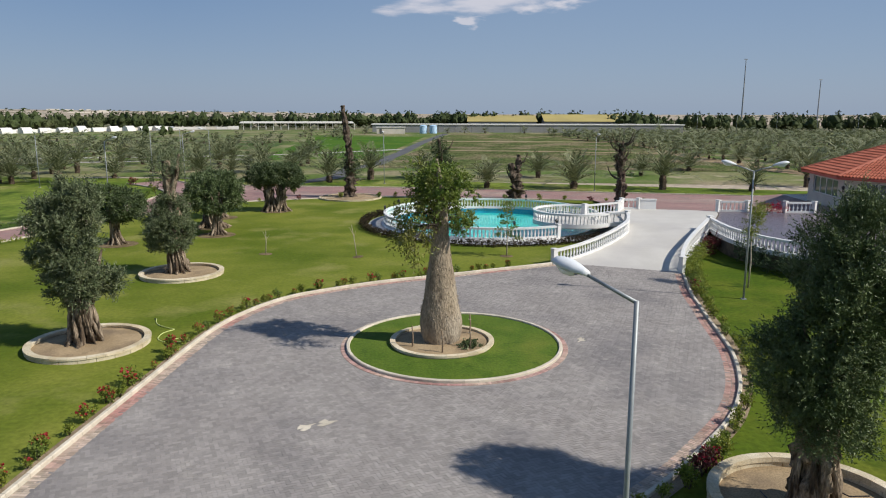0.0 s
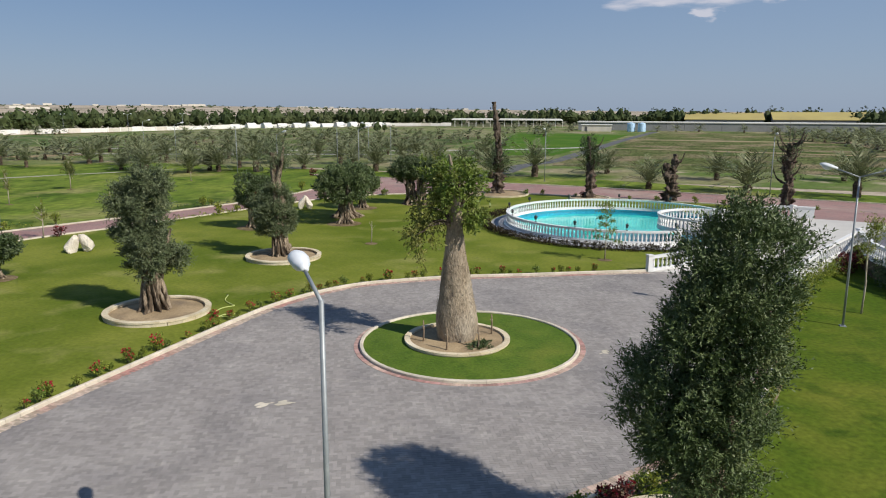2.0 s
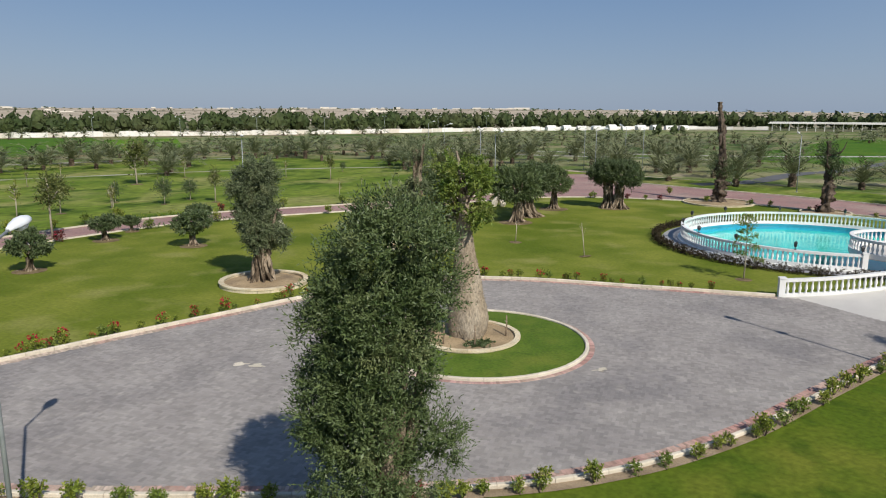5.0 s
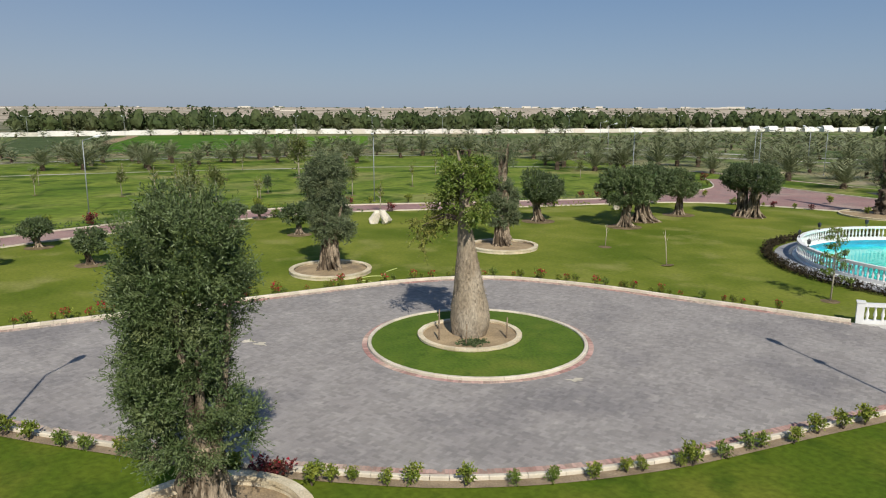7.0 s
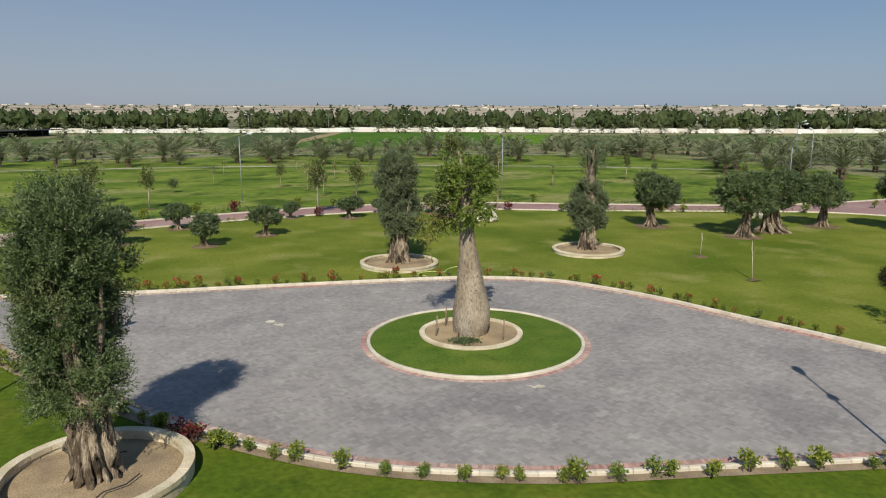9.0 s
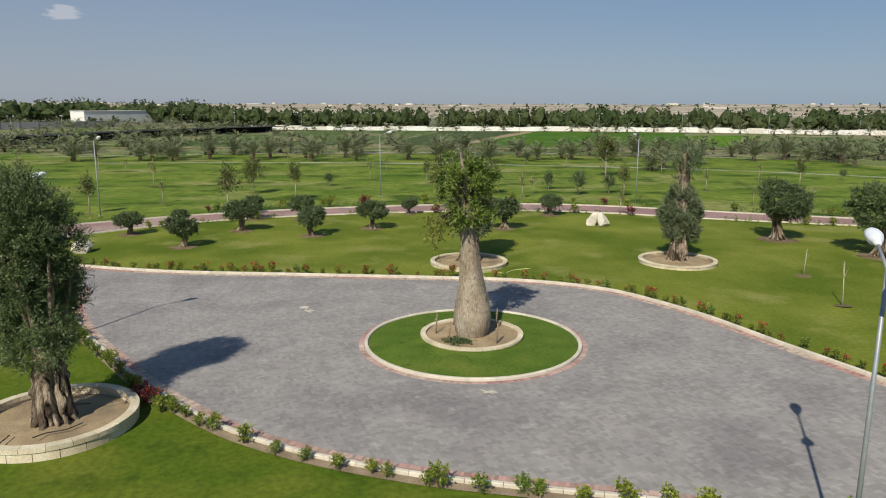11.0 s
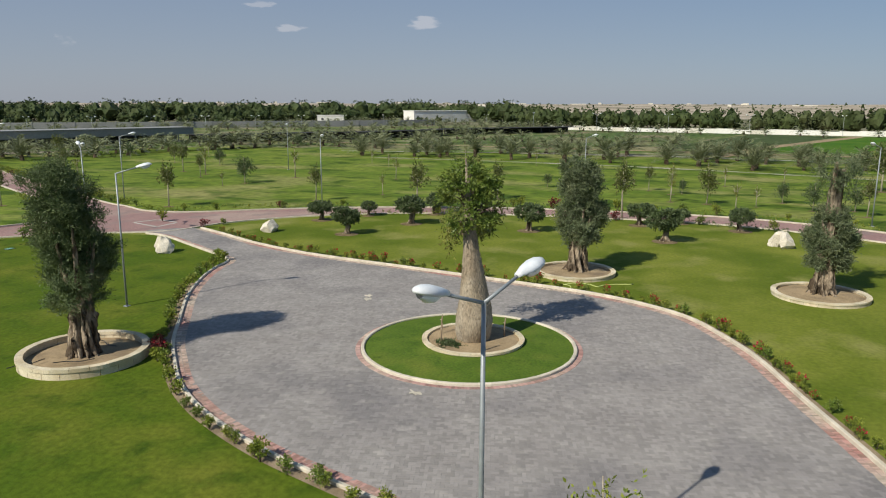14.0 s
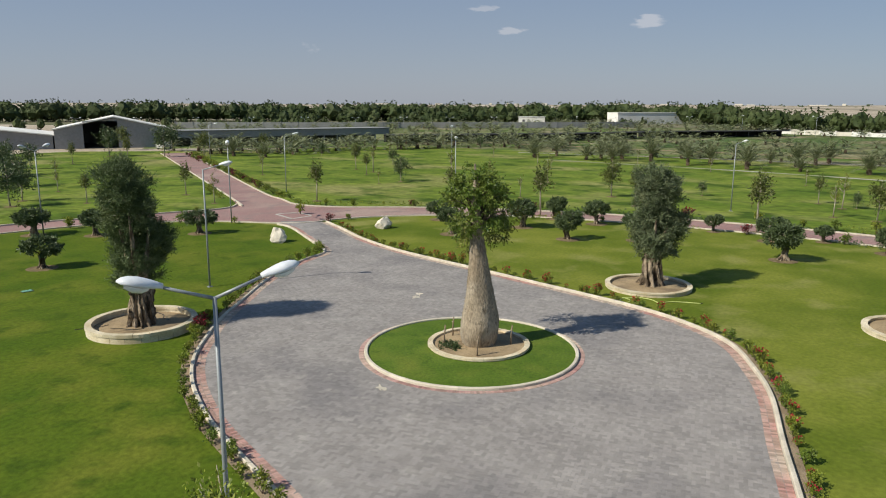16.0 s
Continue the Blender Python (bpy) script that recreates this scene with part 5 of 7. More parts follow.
for x, y, zz, rx, ry, rz in CROWN + HANGING:
    low = min(max(zz - 0.9, 4.8), 6.6)
    for q in range(3):
        ex, ey, ez = x + rng.uniform(-0.6, 0.6) * rx, y + rng.uniform(-0.6, 0.6) * ry, zz + rng.uniform(-0.3, 0.6) * rz
        part("branch", Geo().tube(smooth_line([(0, -0.27, low), (ex * 0.5, ey * 0.5 - 0.13, (low + ez) / 2 + 0.25), (ex, ey, ez)], 0.2), np.linspace(0.055, 0.01, len(smooth_line([(0, -0.27, low), (ex * 0.5, ey * 0.5 - 0.13, (low + ez) / 2 + 0.25), (ex, ey, ez)], 0.2))), 6), M["dead_bark"], t, "", True)
part("crown", boughs(60, CROWN, 168, 6, 9, 0.36, 0.13, 0.064, 0.15, 0.35, 0.55, 0.65, 0.25), M["bottle_leaf"], t, "bright green leaves")
part("hanging_foliage", boughs(61, HANGING, 84, 5, 9, 0.5, 0.12, 0.058, -0.15, 0.3, 0.45, 0.7, 0.5), M["yellow_leaf"], t, "thin yellowing leaves on drooping twigs")
for k, (x, y) in enumerate(((-1.75, -0.7), (0.55, -1.0), (0.75, 0.9), (-1.3, 1.1), (-0.6, -1.5))):
    s = thing("wooden_stake", "rough wooden stake in the planter ring", "stake", "stakes round the bottle tree", at=pose(x, y, 0.1))
    part("stake", Geo().tube([(0, 0, -0.1), (0.03, 0.02, 0.5), (0.0, 0.05, 0.95)], (0.036, 0.032, 0.028), 7), M["stake_wood"], s, "", True)
    part("twine", Geo().tube([(0.06, 0.0, 0.72), (0.0, 0.06, 0.73), (-0.06, 0.02, 0.72), (0, -0.05, 0.71), (0.06, 0.0, 0.72)], (0.012,) * 5, 5), M["young_bark"], s)
part_ = thing("ground_cover", "small patch of dark green ground cover", "ground cover", kind="stuff", at=pose(0.55, -0.75, 0.14))
part("leaves", foliage(66, [(0, 0, 0.06, 0.45, 0.5, 0.07), (0.05, 0.5, 0.05, 0.3, 0.35, 0.05)], 300, 8, 0.08, 0.04, 0.1, 0.1), M["olive_leaf_dark"], part_)

# dead lopped trunks by the road
for k, (x, y, h, r0, leafy) in enumerate(((-7.3, 52.4, 10.2, 0.42, 1), (2.9, 50.7, 6.6, 0.36, 2), (11.2, 50.6, 4.9, 0.44, 0), (21.0, 43.9, 8.0, 0.36, 3))):
    rng = random.Random(70 + k)
    t = thing("dead_trunk", ("tall bare lopped trunk with peeling bark", "lopped trunk with a tuft of dark leaves", "short thick lopped dark trunk", "dark lopped trunk with bare broken limbs")[k], "dead tree", "lopped trunks by the road", at=pose(x, y, 0))
    g = Geo()
    if k == 2:
        gnarled(g, rng, [(0, 0, -0.1), (0.1, 0, h * 0.3), (0.0, 0.1, h * 0.55)], (r0 * 1.5, r0 * 1.1, r0 * 1.1), 20, 5, 0.3, 0.09, 0.2)
        gnarled(g, rng, [(0, 0, h * 0.45), (-0.45, 0, h * 0.7), (-0.5, 0.1, h * 0.8)], (r0 * 0.8, r0 * 0.7, r0 * 0.6), 14, 4, 0.28, 0.09, 0.2)
        gnarled(g, rng, [(0.1, 0, h * 0.45), (0.35, 0, h * 0.75), (0.3, 0.1, h)], (r0 * 0.8, r0 * 0.6, r0 * 0.5), 14, 4, 0.28, 0.09, 0.2)
    elif k == 3:
        gnarled(g, rng, [(0, 0, -0.1), (0.15, 0, h * 0.3), (-0.1, 0.1, h * 0.55), (0.1, 0, h * 0.8)], (r0 * 1.15, r0 * 0.85, r0 * 1.15, r0 * 0.8), 22, 5, 0.3, 0.12, 0.2)
    else:
        gnarled(g, rng, [(0, 0, -0.1), (0.1, 0, h * 0.3), (-0.1, 0.1, h * 0.6), (-0.25 if k else -0.6, 0, h)], (r0 * 1.35, r0 * 0.9, r0 * 0.75, r0 * 0.42), 20, 5, 0.28, 0.09, 0.16)
    for i in range(8 if k == 3 else 2 + k % 2 * 3):
        a = rng.uniform(0, 6.28)
        z0 = h * rng.uniform(0.3, 0.8)
        l = rng.uniform(0.8, 1.7)
        gnarled(g, rng, [(0, 0, z0), (math.cos(a) * l * 0.7, math.sin(a) * l * 0.7, z0 + 0.5), (math.cos(a) * l, math.sin(a) * l, z0 + 1.4)], (r0 * 0.34, r0 * 0.22, r0 * 0.08), 9, 3, 0.2, 0.1, 0.12)
    part("trunk", g, M["dead_bark"], t, "", True)
    if leafy:
        part("leaf_tuft", foliage(80 + k, [(0, 0, h * (0.36, 0.8, 0.72)[leafy - 1], 1.1, 1.0, 1.3), (0.6, 0, h * (0.3, 0.62, 0.5)[leafy - 1], 0.9, 0.8, 0.9)], (320, 460, 120)[leafy - 1], 9, 0.2, 0.06, 0.5, 0.3, 0.3), M["olive_leaf_dark"], t)
    if k == 3:
        g = Geo()
        for i in range(15):
            a, z0, l = rng.uniform(0, 6.28), h * rng.uniform(0.45, 0.78), rng.uniform(0.7, 1.5)
            g.tube([(0.05, 0, z0), (math.cos(a) * l * 0.7, math.sin(a) * l * 0.7, z0 + 0.9), (math.cos(a) * l, math.sin(a) * l, z0 + rng.uniform(1.4, 3.0))], (0.05, 0.03, 0.012), 5)
        part("bare_twigs", g, M["dead_bark"], t)["kind"] = "stuff"


# young trees on the lawns
def young_tree(seed, h, kind):
    t = thing("young_tree", ("young tree with a slim pale trunk and thin crown", "young bushy tree on a short pale trunk", "thin sapling with sparse leaves", "slim tree with a narrow dark crown")[kind], "young tree", "young trees on the lawn")
    rng = random.Random(seed)
    g = Geo()
    bare = (0.5, 0.25, 0.45, 0.3)[kind] * h
    g.tube([(0, 0, -0.1), (0.05, 0.02, bare), (0.0, 0.06, h * 0.75), (0.08, 0, h)], (0.06, 0.045, 0.028, 0.01), 7)
    for i in range(7):
        a, z0 = rng.uniform(0, 6.28), rng.uniform(bare, h * 0.8)
        l = rng.uniform(0.25, 0.55) * h * 0.4
        g.tube([(0.03, 0.03, z0), (math.cos(a) * l * 0.6, math.sin(a) * l * 0.6, z0 + l * 0.5), (math.cos(a) * l, math.sin(a) * l, z0 + l)], (0.03, 0.02, 0.007), 5)
    part("trunk", g, M["young_bark"], t, "", True)
    w = (0.17, 0.29, 0.12, 0.24)[kind] * h
    lobes = [(0, 0, (bare + h) / 2, w, w, (h - bare) * 0.52), (w * 0.4, 0.1, bare + (h - bare) * 0.4, w * 0.7, w * 0.7, (h - bare) * 0.35), (-w * 0.4, -w * 0.2, bare + (h - bare) * 0.65, w * 0.6, w * 0.6, (h - bare) * 0.3)]
    part("crown", foliage(seed + 100, lobes, (150, 300, 36, 250)[kind], 7, 0.16, 0.075, 0.4, 0.2, 0.45), M[("young_leaf", "olive_leaf_dark", "yellow_leaf", "young_leaf")[kind]], t)
    part("watering_basin", disc(0, 0, 0.4, 0.01, 20, 0.03), M["tree_soil"], t, "round bare patch of soil", True)
    return t


# each tree: x, y, height and kind, lawn by lawn
SOUTH_TREES = [(-11.0, -81.5, 4.4, 1), (-15.7, -98.8, 5.0, 1), (-9.5, -92.0, 4.6, 1), (-6.0, -66.0, 4.0, 1), (-9.8, -59.1, 3.0, 0), (-20.5, -58.0, 3.4, 0), (-18.7, -49.2, 3.0, 2), (-41.0, -72.0, 3.2, 2), (-12, -72, 2.6, 2), (-18, -88, 2.8, 2), (-30, -94, 2.6, 2), (-31, -114, 3.5, 0), (-22, -108, 4.2, 1), (-3.5, -62, 4.6, 1), (-14, -96, 4.6, 1), (-2, -80, 3.0, 2)]
FAR_SOUTH_TREES = [(-53.2, -89.7, 2.8, 0), (-75.3, -99.4, 2.9, 1), (-69.2, -82.4, 3.4, 3), (-69.2, -72.5, 2.8, 1), (-57.1, -69.1, 3.7, 0), (-55.4, -63.3, 4.2, 2), (-120, -92, 3.1, 1), (-96, -70, 2.6, 2), (-84, -88, 2.6, 2), (-44, -128, 6, 1), (-51, -119, 6.5, 1), (-58, -116, 5, 3), (-40, -112, 4.2, 0), (-70, -112, 4.5, 3), (-56.5, -148, 5.5, 3), (-62, -136, 6.0, 1)]
MIDDLE_TREES = [(-34.2, -18.7, 4.4, 0), (-52.0, -20.6, 4.2, 3), (-44.4, -28.0, 2.4, 2), (-60.8, -34.8, 3.2, 2), (-37.0, -32.0, 3.4, 0), (-56.7, -48.5, 4.0, 2), (-84.0, -51.5, 2.4, 2), (-47.8, -50.0, 3.5, 1), (-44.2, -50.6, 1.8, 2), (-51.7, -60.9, 3.0, 0), (-27.0, -42.6, 4.0, 0), (-108, -41, 2.4, 1), (-99.6, -40.1, 2.8, 2), (-78, -45, 2.2, 2), (-92, -24, 2.2, 2), (-110, -51, 2.2, 1)]
WEST_TREES = [(-46.4, -15.0, 3.7, 0), (-60.0, -13.2, 1.7, 1), (-68.0, -8.7, 2.5, 2), (-80.0, -7.0, 2.2, 2), (-61.2, -1.1, 2.8, 0), (-38.1, -0.3, 4.6, 0), (-70.0, 7.0, 2.6, 2), (-51.6, 2.4, 3.2, 2), (-58.6, 1.7, 3.4, 2), (-59.6, 2.8, 1.7, 1), (-86, 4, 2.0, 2)]
NORTH_TREES = [(-51.2, 10.7, 2.1, 2), (-55.4, 13.2, 2.2, 1), (-50.4, 15.7, 2.8, 1), (-51.7, 19.4, 2.3, 1), (-48.0, 20.0, 3.3, 0), (-71.5, 24.2, 6.0, 3), (-69.8, 26.1, 1.4, 2), (-75.5, 33.5, 3.0, 2), (-52.8, 31.0, 2.9, 2), (-57.0, 44.2, 3.3, 0), (-66.0, 55.0, 1.5, 1), (-65.0, 43.0, 2.4, 2), (-41.2, 31.1, 1.8, 2), (-47.7, 40.9, 1.2, 2), (-49.2, 57.0, 2.3, 0), (-47.3, 8.9, 2.7, 2), (-35.1, 16.0, 2.7, 2), (-51.4, 6.0, 3.7, 3), (-79, 14, 2.0, 2), (-88, 22, 2.2, 2)]
YOUNG = SOUTH_TREES + FAR_SOUTH_TREES + MIDDLE_TREES + WEST_TREES + NORTH_TREES
protos = {}
for k, (x, y, h, kind) in enumerate(YOUNG):
    m = pose(x, y, -0.05, 0, 0, 53 * k)
    if kind not in protos:
        o = young_tree(120 + kind, 3.0, kind)
        o.matrix_basis = m
        protos[kind] = o
    else:
        o = copy_thing(protos[kind], m)
    o.scale = (h / 3.0,) * 3


# date palms
def palm(seed, fronds, stem):
    t = thing("date_palm", "young date palm with arching grey-green fronds", "date palm", "date palms on the farm")
    rng = np.random.default_rng(seed)
    g = Geo()
    g.tube([(0, 0, -0.2), (0.02, 0, stem * 0.5), (0, 0, stem), (0, 0, stem + 0.3)], (0.30, 0.26, 0.28, 0.16), 9, 5, 0.12, 0.9)
    for i in range(26):
        a, z0 = rng.uniform(0, 6.28), rng.uniform(0.1, stem + 0.1)
        c, s = math.cos(a), math.sin(a)
        g.add([(c * 0.27 - s * 0.06, s * 0.27 + c * 0.06, z0), (c * 0.27 + s * 0.06, s * 0.27 - c * 0.06, z0), (c * 0.42, s * 0.42, z0 + 0.24), (c * 0.3, s * 0.3, z0 + 0.05)], [(0, 1, 2), (1, 3, 2), (3, 0, 2)])
    part("trunk", g, M["palm_bark"], t, "stubby trunk with old frond bases")
    g = Geo()
    for i in range(fronds):
        a = 2.4 * i
        tilt = math.radians(90 - 72 * (i / fronds) ** 0.9 + rng.uniform(-6, 6))
        l = rng.uniform(2.5, 3.3)
        c, s = math.cos(a), math.sin(a)
        k = 7
        u = np.linspace(0, 1, k)
        bend = tilt - u ** 1.4 * radians(62)
        run = np.r_[0, np.cumsum(np.cos(bend[:-1]))] * l / (k - 1)
        rise = np.r_[0, np.cumsum(np.sin(bend[:-1]))] * l / (k - 1)
        pts = np.c_[c * run, s * run, stem + 0.15 + rise]
        g.tube(pts[::2], np.linspace(0.03, 0.008, 4), 3, cap=False)
        side = np.array((-s, c, 0))
        n = 13
        w = np.linspace(0.12, 1, n)
        q = np.stack([np.interp(w, u, pts[:, j]) for j in range(3)], 1)
        way = np.gradient(q, axis=0)
        way /= np.linalg.norm(way, axis=1)[:, None]
        ll = 0.56 * np.sin(np.clip(w * 2.9, 0, 3.1416)) + 0.16
        for sg in (-1, 1):
            d = way * 0.65 + side * sg * 0.75 + rng.normal(size=(n, 3)) * 0.12 + (0, 0, 0.12)
            d /= np.linalg.norm(d, axis=1)[:, None]
            tip = q + d * ll[:, None]
            mid_ = q + d * ll[:, None] * 0.45
            off = (way - side * sg * 0.5) * 0.052
            g.quads(np.stack((q, mid_ + off, tip, mid_ - off), 1).reshape(-1, 3))
    part("fronds", g, M["palm_leaf"], t, "arching feathered fronds")
    return t


rng = random.Random(8)
PALMS = []
NEAR_PALMS = [(9.6, 62.4), (20.6, 61.2), (19.2, 77), (31.6, 59.6), (42, 57.0), (4.4, 83.3), (-5.6, 75.4), (1.9, 77), (-11.2, 71), (-20.7, 73), (-23.3, 88), (-30.5, 78), (-43, 79), (-47.7, 72), (-53.3, 70.8), (-56.2, 67.5), (-61, 64), (-67.5, 71.3), (-85, 37), (-93, 45), (52, 62), (36, 80), (47, 88), (-62, -120), (-66.5, -119), (-71, -116), (-75.5, -115), (-79, -112.5), (-84, -111), (-88, -109.5), (-93, -107), (-97, -106), (-103, -103), (-108, -102), (-112, -99), (-118.5, -94.5), (-129, -91), (-135, -78), (-116, -117), (-123, -112), (-132, -102), (-149, -87), (-152, -75), (-146, -69), (-138, -41), (-123.5, -31), (-129, -28), (-107, -41), (-127, -41),
              (-142, -22), (-110.4, 4), (-118, 7.2), (-96.4, 10), (-129, 19), (-104, 20), (-127, 28.7), (-131, 49), (-80.5, 33.6)]
for x, y in NEAR_PALMS:
    PALMS.append((x, y, rng.uniform(0.9, 1.2) * (1.18 if y > 50 else 1.0)))
for x0, x1, y0, y1, step, chance in ((-128, -34, 90, 215, 8.6, 0.85), (-108, -50, 70, 92, 7.5, 0.85), (-36, -4, 260, 330, 11, 0.6), (-142, -98, -62, 84, 8.0, 0.85), (-190, -146, -72, -8, 9.0, 0.6), (-185, -120, -128, -70, 7.6, 0.85), (-118, -62, -140, -100, 9.0, 0.8), (66, 240, 72, 285, 6.9, 0.9), (-400, -190, -235, -74, 11.0, 0.55), (-190, -110, -260, -140, 11.0, 0.5), (-34, -12, 84, 116, 8.0, 0.8), (-36, -6, 128, 250, 15.0, 0.4), (24, 140, 306, 314, 9.0, 0.9)):
    x = x0
    while x < x1:
        y = y0
        while y < y1:
            if rng.random() < chance:
                PALMS.append((x + rng.uniform(-2.2, 2.2), y + rng.uniform(-2.2, 2.2), rng.uniform(0.75, 1.25)))
            y += step
        x += step
PALMS = [p for p in PALMS if not (p[0] < -118 and -60 < p[1] < 58 and rng.random() < 0.2)]
run = smooth_line([(-283, -96), (-270, -52), (-263, -22), (-258, 20), (-253, 60), (-243, 100), (-216, 146), (-194, 200)], 10.5)
PALMS += [(p[0] + rng.uniform(-1.5, 1.5), p[1] + rng.uniform(-2, 2), rng.uniform(0.95, 1.35)) for p in run if rng.random() < 0.9]
PALMS += [(p[0] + 9 + rng.uniform(-3, 3), p[1] + 5 + rng.uniform(-3, 3), rng.uniform(0.7, 1.1)) for p in run if rng.random() < 0.5]
SHELTERS = ((-143.0, -117.5, 44, 149), (-182.0, -95.5, 50, 163), (-232.0, -73.0, 58, 145))
PALMS = [p for p in PALMS if all(abs((p[0] - x) * math.sin(radians(a)) - (p[1] - y) * math.cos(radians(a))) > 6.5 or math.hypot(p[0] - x, p[1] - y) > L / 2 + 3 for x, y, L, a in SHELTERS)]
PALMS.sort(key=lambda p: math.hypot(p[0] - 5, p[1]))
pp = [palm(200 + k, (29, 25, 22)[k], (0.55, 0.35, 0.9)[k]) for k in range(3)]
far_g = []
for k, (x, y, s) in enumerate(PALMS):
    m = pose(x, y, -0.08, 0, 0, rng.uniform(0, 360))
    tall = s * rng.uniform(0.85, 1.1)
    if k < 145:
        o = pp[k] if k < 3 else copy_thing(pp[k % 3], m)
        o.matrix_basis = m
        o.scale = (s * 1.16, s * 1.16, tall * 1.12)
    else:
        far_g.append(m @ Matrix.Diagonal((s * 1.18, s * 1.18, tall * 1.18, 1)))
grove = thing("palm_grove", "distant rows of young date palms", "palm grove", kind="stuff")
nr = np.random.default_rng(77)
leafy = []
for i in range(17):
    a, lean, l = 2.4 * i, radians(88 - 66 * (i / 17)), nr.uniform(2.4, 3.2)
    out, side = np.array((math.cos(a), math.sin(a), 0)), np.array((-math.sin(a), math.cos(a), 0))
    for w in (0.28, 0.52, 0.76, 1.0):
        bend = lean - w ** 1.4 * radians(42)
        q = out * l * w * math.cos(bend) + (0, 0, 0.55 + l * w * math.sin(bend))
        way = out * math.cos(bend - 0.5) + np.array((0, 0, math.sin(bend - 0.5)))
        for sg in (-1, 1):
            d = way * 0.8 + side * sg * 0.6 + nr.normal(size=3) * 0.1
            tip = q + d * (0.95 - 0.35 * w)
            off = (way * 0.6 - side * sg * 0.8) * 0.16
            leafy.append(np.stack((q - way * 0.3, (q + tip) / 2 + off, tip, (q + tip) / 2 - off)))
leafy = np.vstack(leafy)
stub = Geo().tube([(0, 0, -0.2), (0, 0, 0.4), (0, 0, 0.8)], (0.32, 0.27, 0.14), 6, cap=False)
stub_v, stub_f = np.vstack(stub.v), list(stub.f)
stems_g, fronds_g = Geo(), Geo()
for m in far_g:
    a = np.array(m)
    stems_g.add(stub_v @ a[:3, :3].T + a[:3, 3], stub_f)
    fronds_g.quads(leafy @ a[:3, :3].T + a[:3, 3])
part("trunks", stems_g, M["palm_bark"], grove, "stubby palm trunks")
part("fronds", fronds_g, M["palm_leaf"], grove, "grey-green palm fronds")


# ---- street lamps ----
def lamp_head():
    """A long drop-shaped lantern along +x, from its socket."""
    g = Geo()
    st = ((0.0, 0.05, 0.05), (0.10, 0.075, 0.065), (0.25, 0.125, 0.085), (0.45, 0.155, 0.10), (0.62, 0.14, 0.09), (0.74, 0.09, 0.06), (0.80, 0.02, 0.02))
    seg = 14
    v, f = [], []
    for x, w, h in st:
        for j in range(seg):
            a = 2 * math.pi * j / seg
            zz = h * math.sin(a)
            v.append((x, w * math.cos(a), zz if zz > 0 else zz * 0.45))
    for i in range(len(st) - 1):
        f += [(i * seg + j, (i + 1) * seg + j, (i + 1) * seg + (j + 1) % seg, i * seg + (j + 1) % seg) for j in range(seg)]
    f += [tuple(range(seg)), tuple((len(st) - 1) * seg + j for j in range(seg))[::-1]]
    g.add(v, f)
    lens = Geo()
    v, f = [], []
    for i, (x, w, d) in enumerate(((0.24, 0.07, -0.04), (0.34, 0.115, -0.085), (0.5, 0.125, -0.095), (0.66, 0.07, -0.05))):
        for j in range(8):
            a = math.pi + math.pi * j / 7
            v.append((x, w * math.cos(a), -0.03 + d * -math.sin(a)))
    for i in range(3):
        f += [(i * 8 + j, i * 8 + j + 1, (i + 1) * 8 + j + 1, (i + 1) * 8 + j) for j in range(7)]
    lens.add(v, f)
    return g.mesh("head", M["head"], True), lens.mesh("lens", M["lens"], True)


HEAD, LENS = lamp_head()


def street_lamp(x, y, arms, height=6.62, reach=1.02, lift=0.34, foot=0.0):
    t = thing("street_lamp", "double-armed galvanised street lamp with pale heads" if len(arms) > 1 else "single-armed galvanised street lamp with a pale head", "street lamp", "street lamps", at=pose(x, y, foot))
    g = Geo()
    g.tube([(0, 0, 0), (0, 0, height * 0.5), (0, 0, height)], (0.054, 0.047, 0.039), 12)
    part("pole", g, M["galv"], t, "", True)
    part("base_plate", Geo().box(0, 0, 0.0, 0.26, 0.26, 0.04, 0, 0.96), M["galv"], t)
    part("footing", Geo().box(0, 0, -0.12, 0.36, 0.36, 0.13, 0, 0.97), M["pale_path"], t, "square concrete footing")
    for a in arms:
        c, s = math.cos(radians(a)), math.sin(radians(a))
        part("arm", Geo().tube([(0, 0, height - 0.03), (c * reach, s * reach, height + lift)], (0.034, 0.03), 9), M["galv"], t, "", True)
        tilt = math.degrees(math.atan2(lift, reach))
        h = part("head", HEAD, None, t, "pale grey lantern head", at=pose(c * reach * 0.97, s * reach * 0.97, height + lift, 0, -tilt * 0.8, a) @ Matrix.Diagonal((0.93, 1.14, 1.3, 1)))
        part("lens", LENS, None, h, "clear moulded lens")
    return t


lamp_one = street_lamp(1.28, -17.70, [128], 6.6, 0.96, 0.25)
lamp_two = street_lamp(15.57, 6.36, [159, -21], 6.62, 0.88, 0.28)
for k, (x, y, arms, turn) in enumerate(((-12.3, -36.3, 2, 60), (0.7, -42.5, 2, 30), (-29.8, -51.6, 1, 150), (-49.5, -6.3, 1, 60), (-36.0, -30.6, 1, 45), (-67.0, -57.0, 2, 40), (-50.8, -102.0, 1, 150),
                                         (-42.6, 19.7, 1, -30), (-31.6, 47.0, 1, -20), (-30.5, 70.5, 1, 10), (-32.0, 90.5, 1, 190), (-3.6, 69.0, 1, -90), (22.5, 58.5, 1, -90), (-39.0, 99.0, 1, 170), (-47.4, 66.0, 1, -60),
                                         (-38.8, 83.0, 1, 10), (-72, 88, 1, 40), (-96, 112, 1, 40))):
    m = pose(x, y, -0.06, 0, 0, turn - (132 if arms == 1 else 162))
    copy_thing(lamp_one if arms == 1 else lamp_two, m)
rng = random.Random(21)
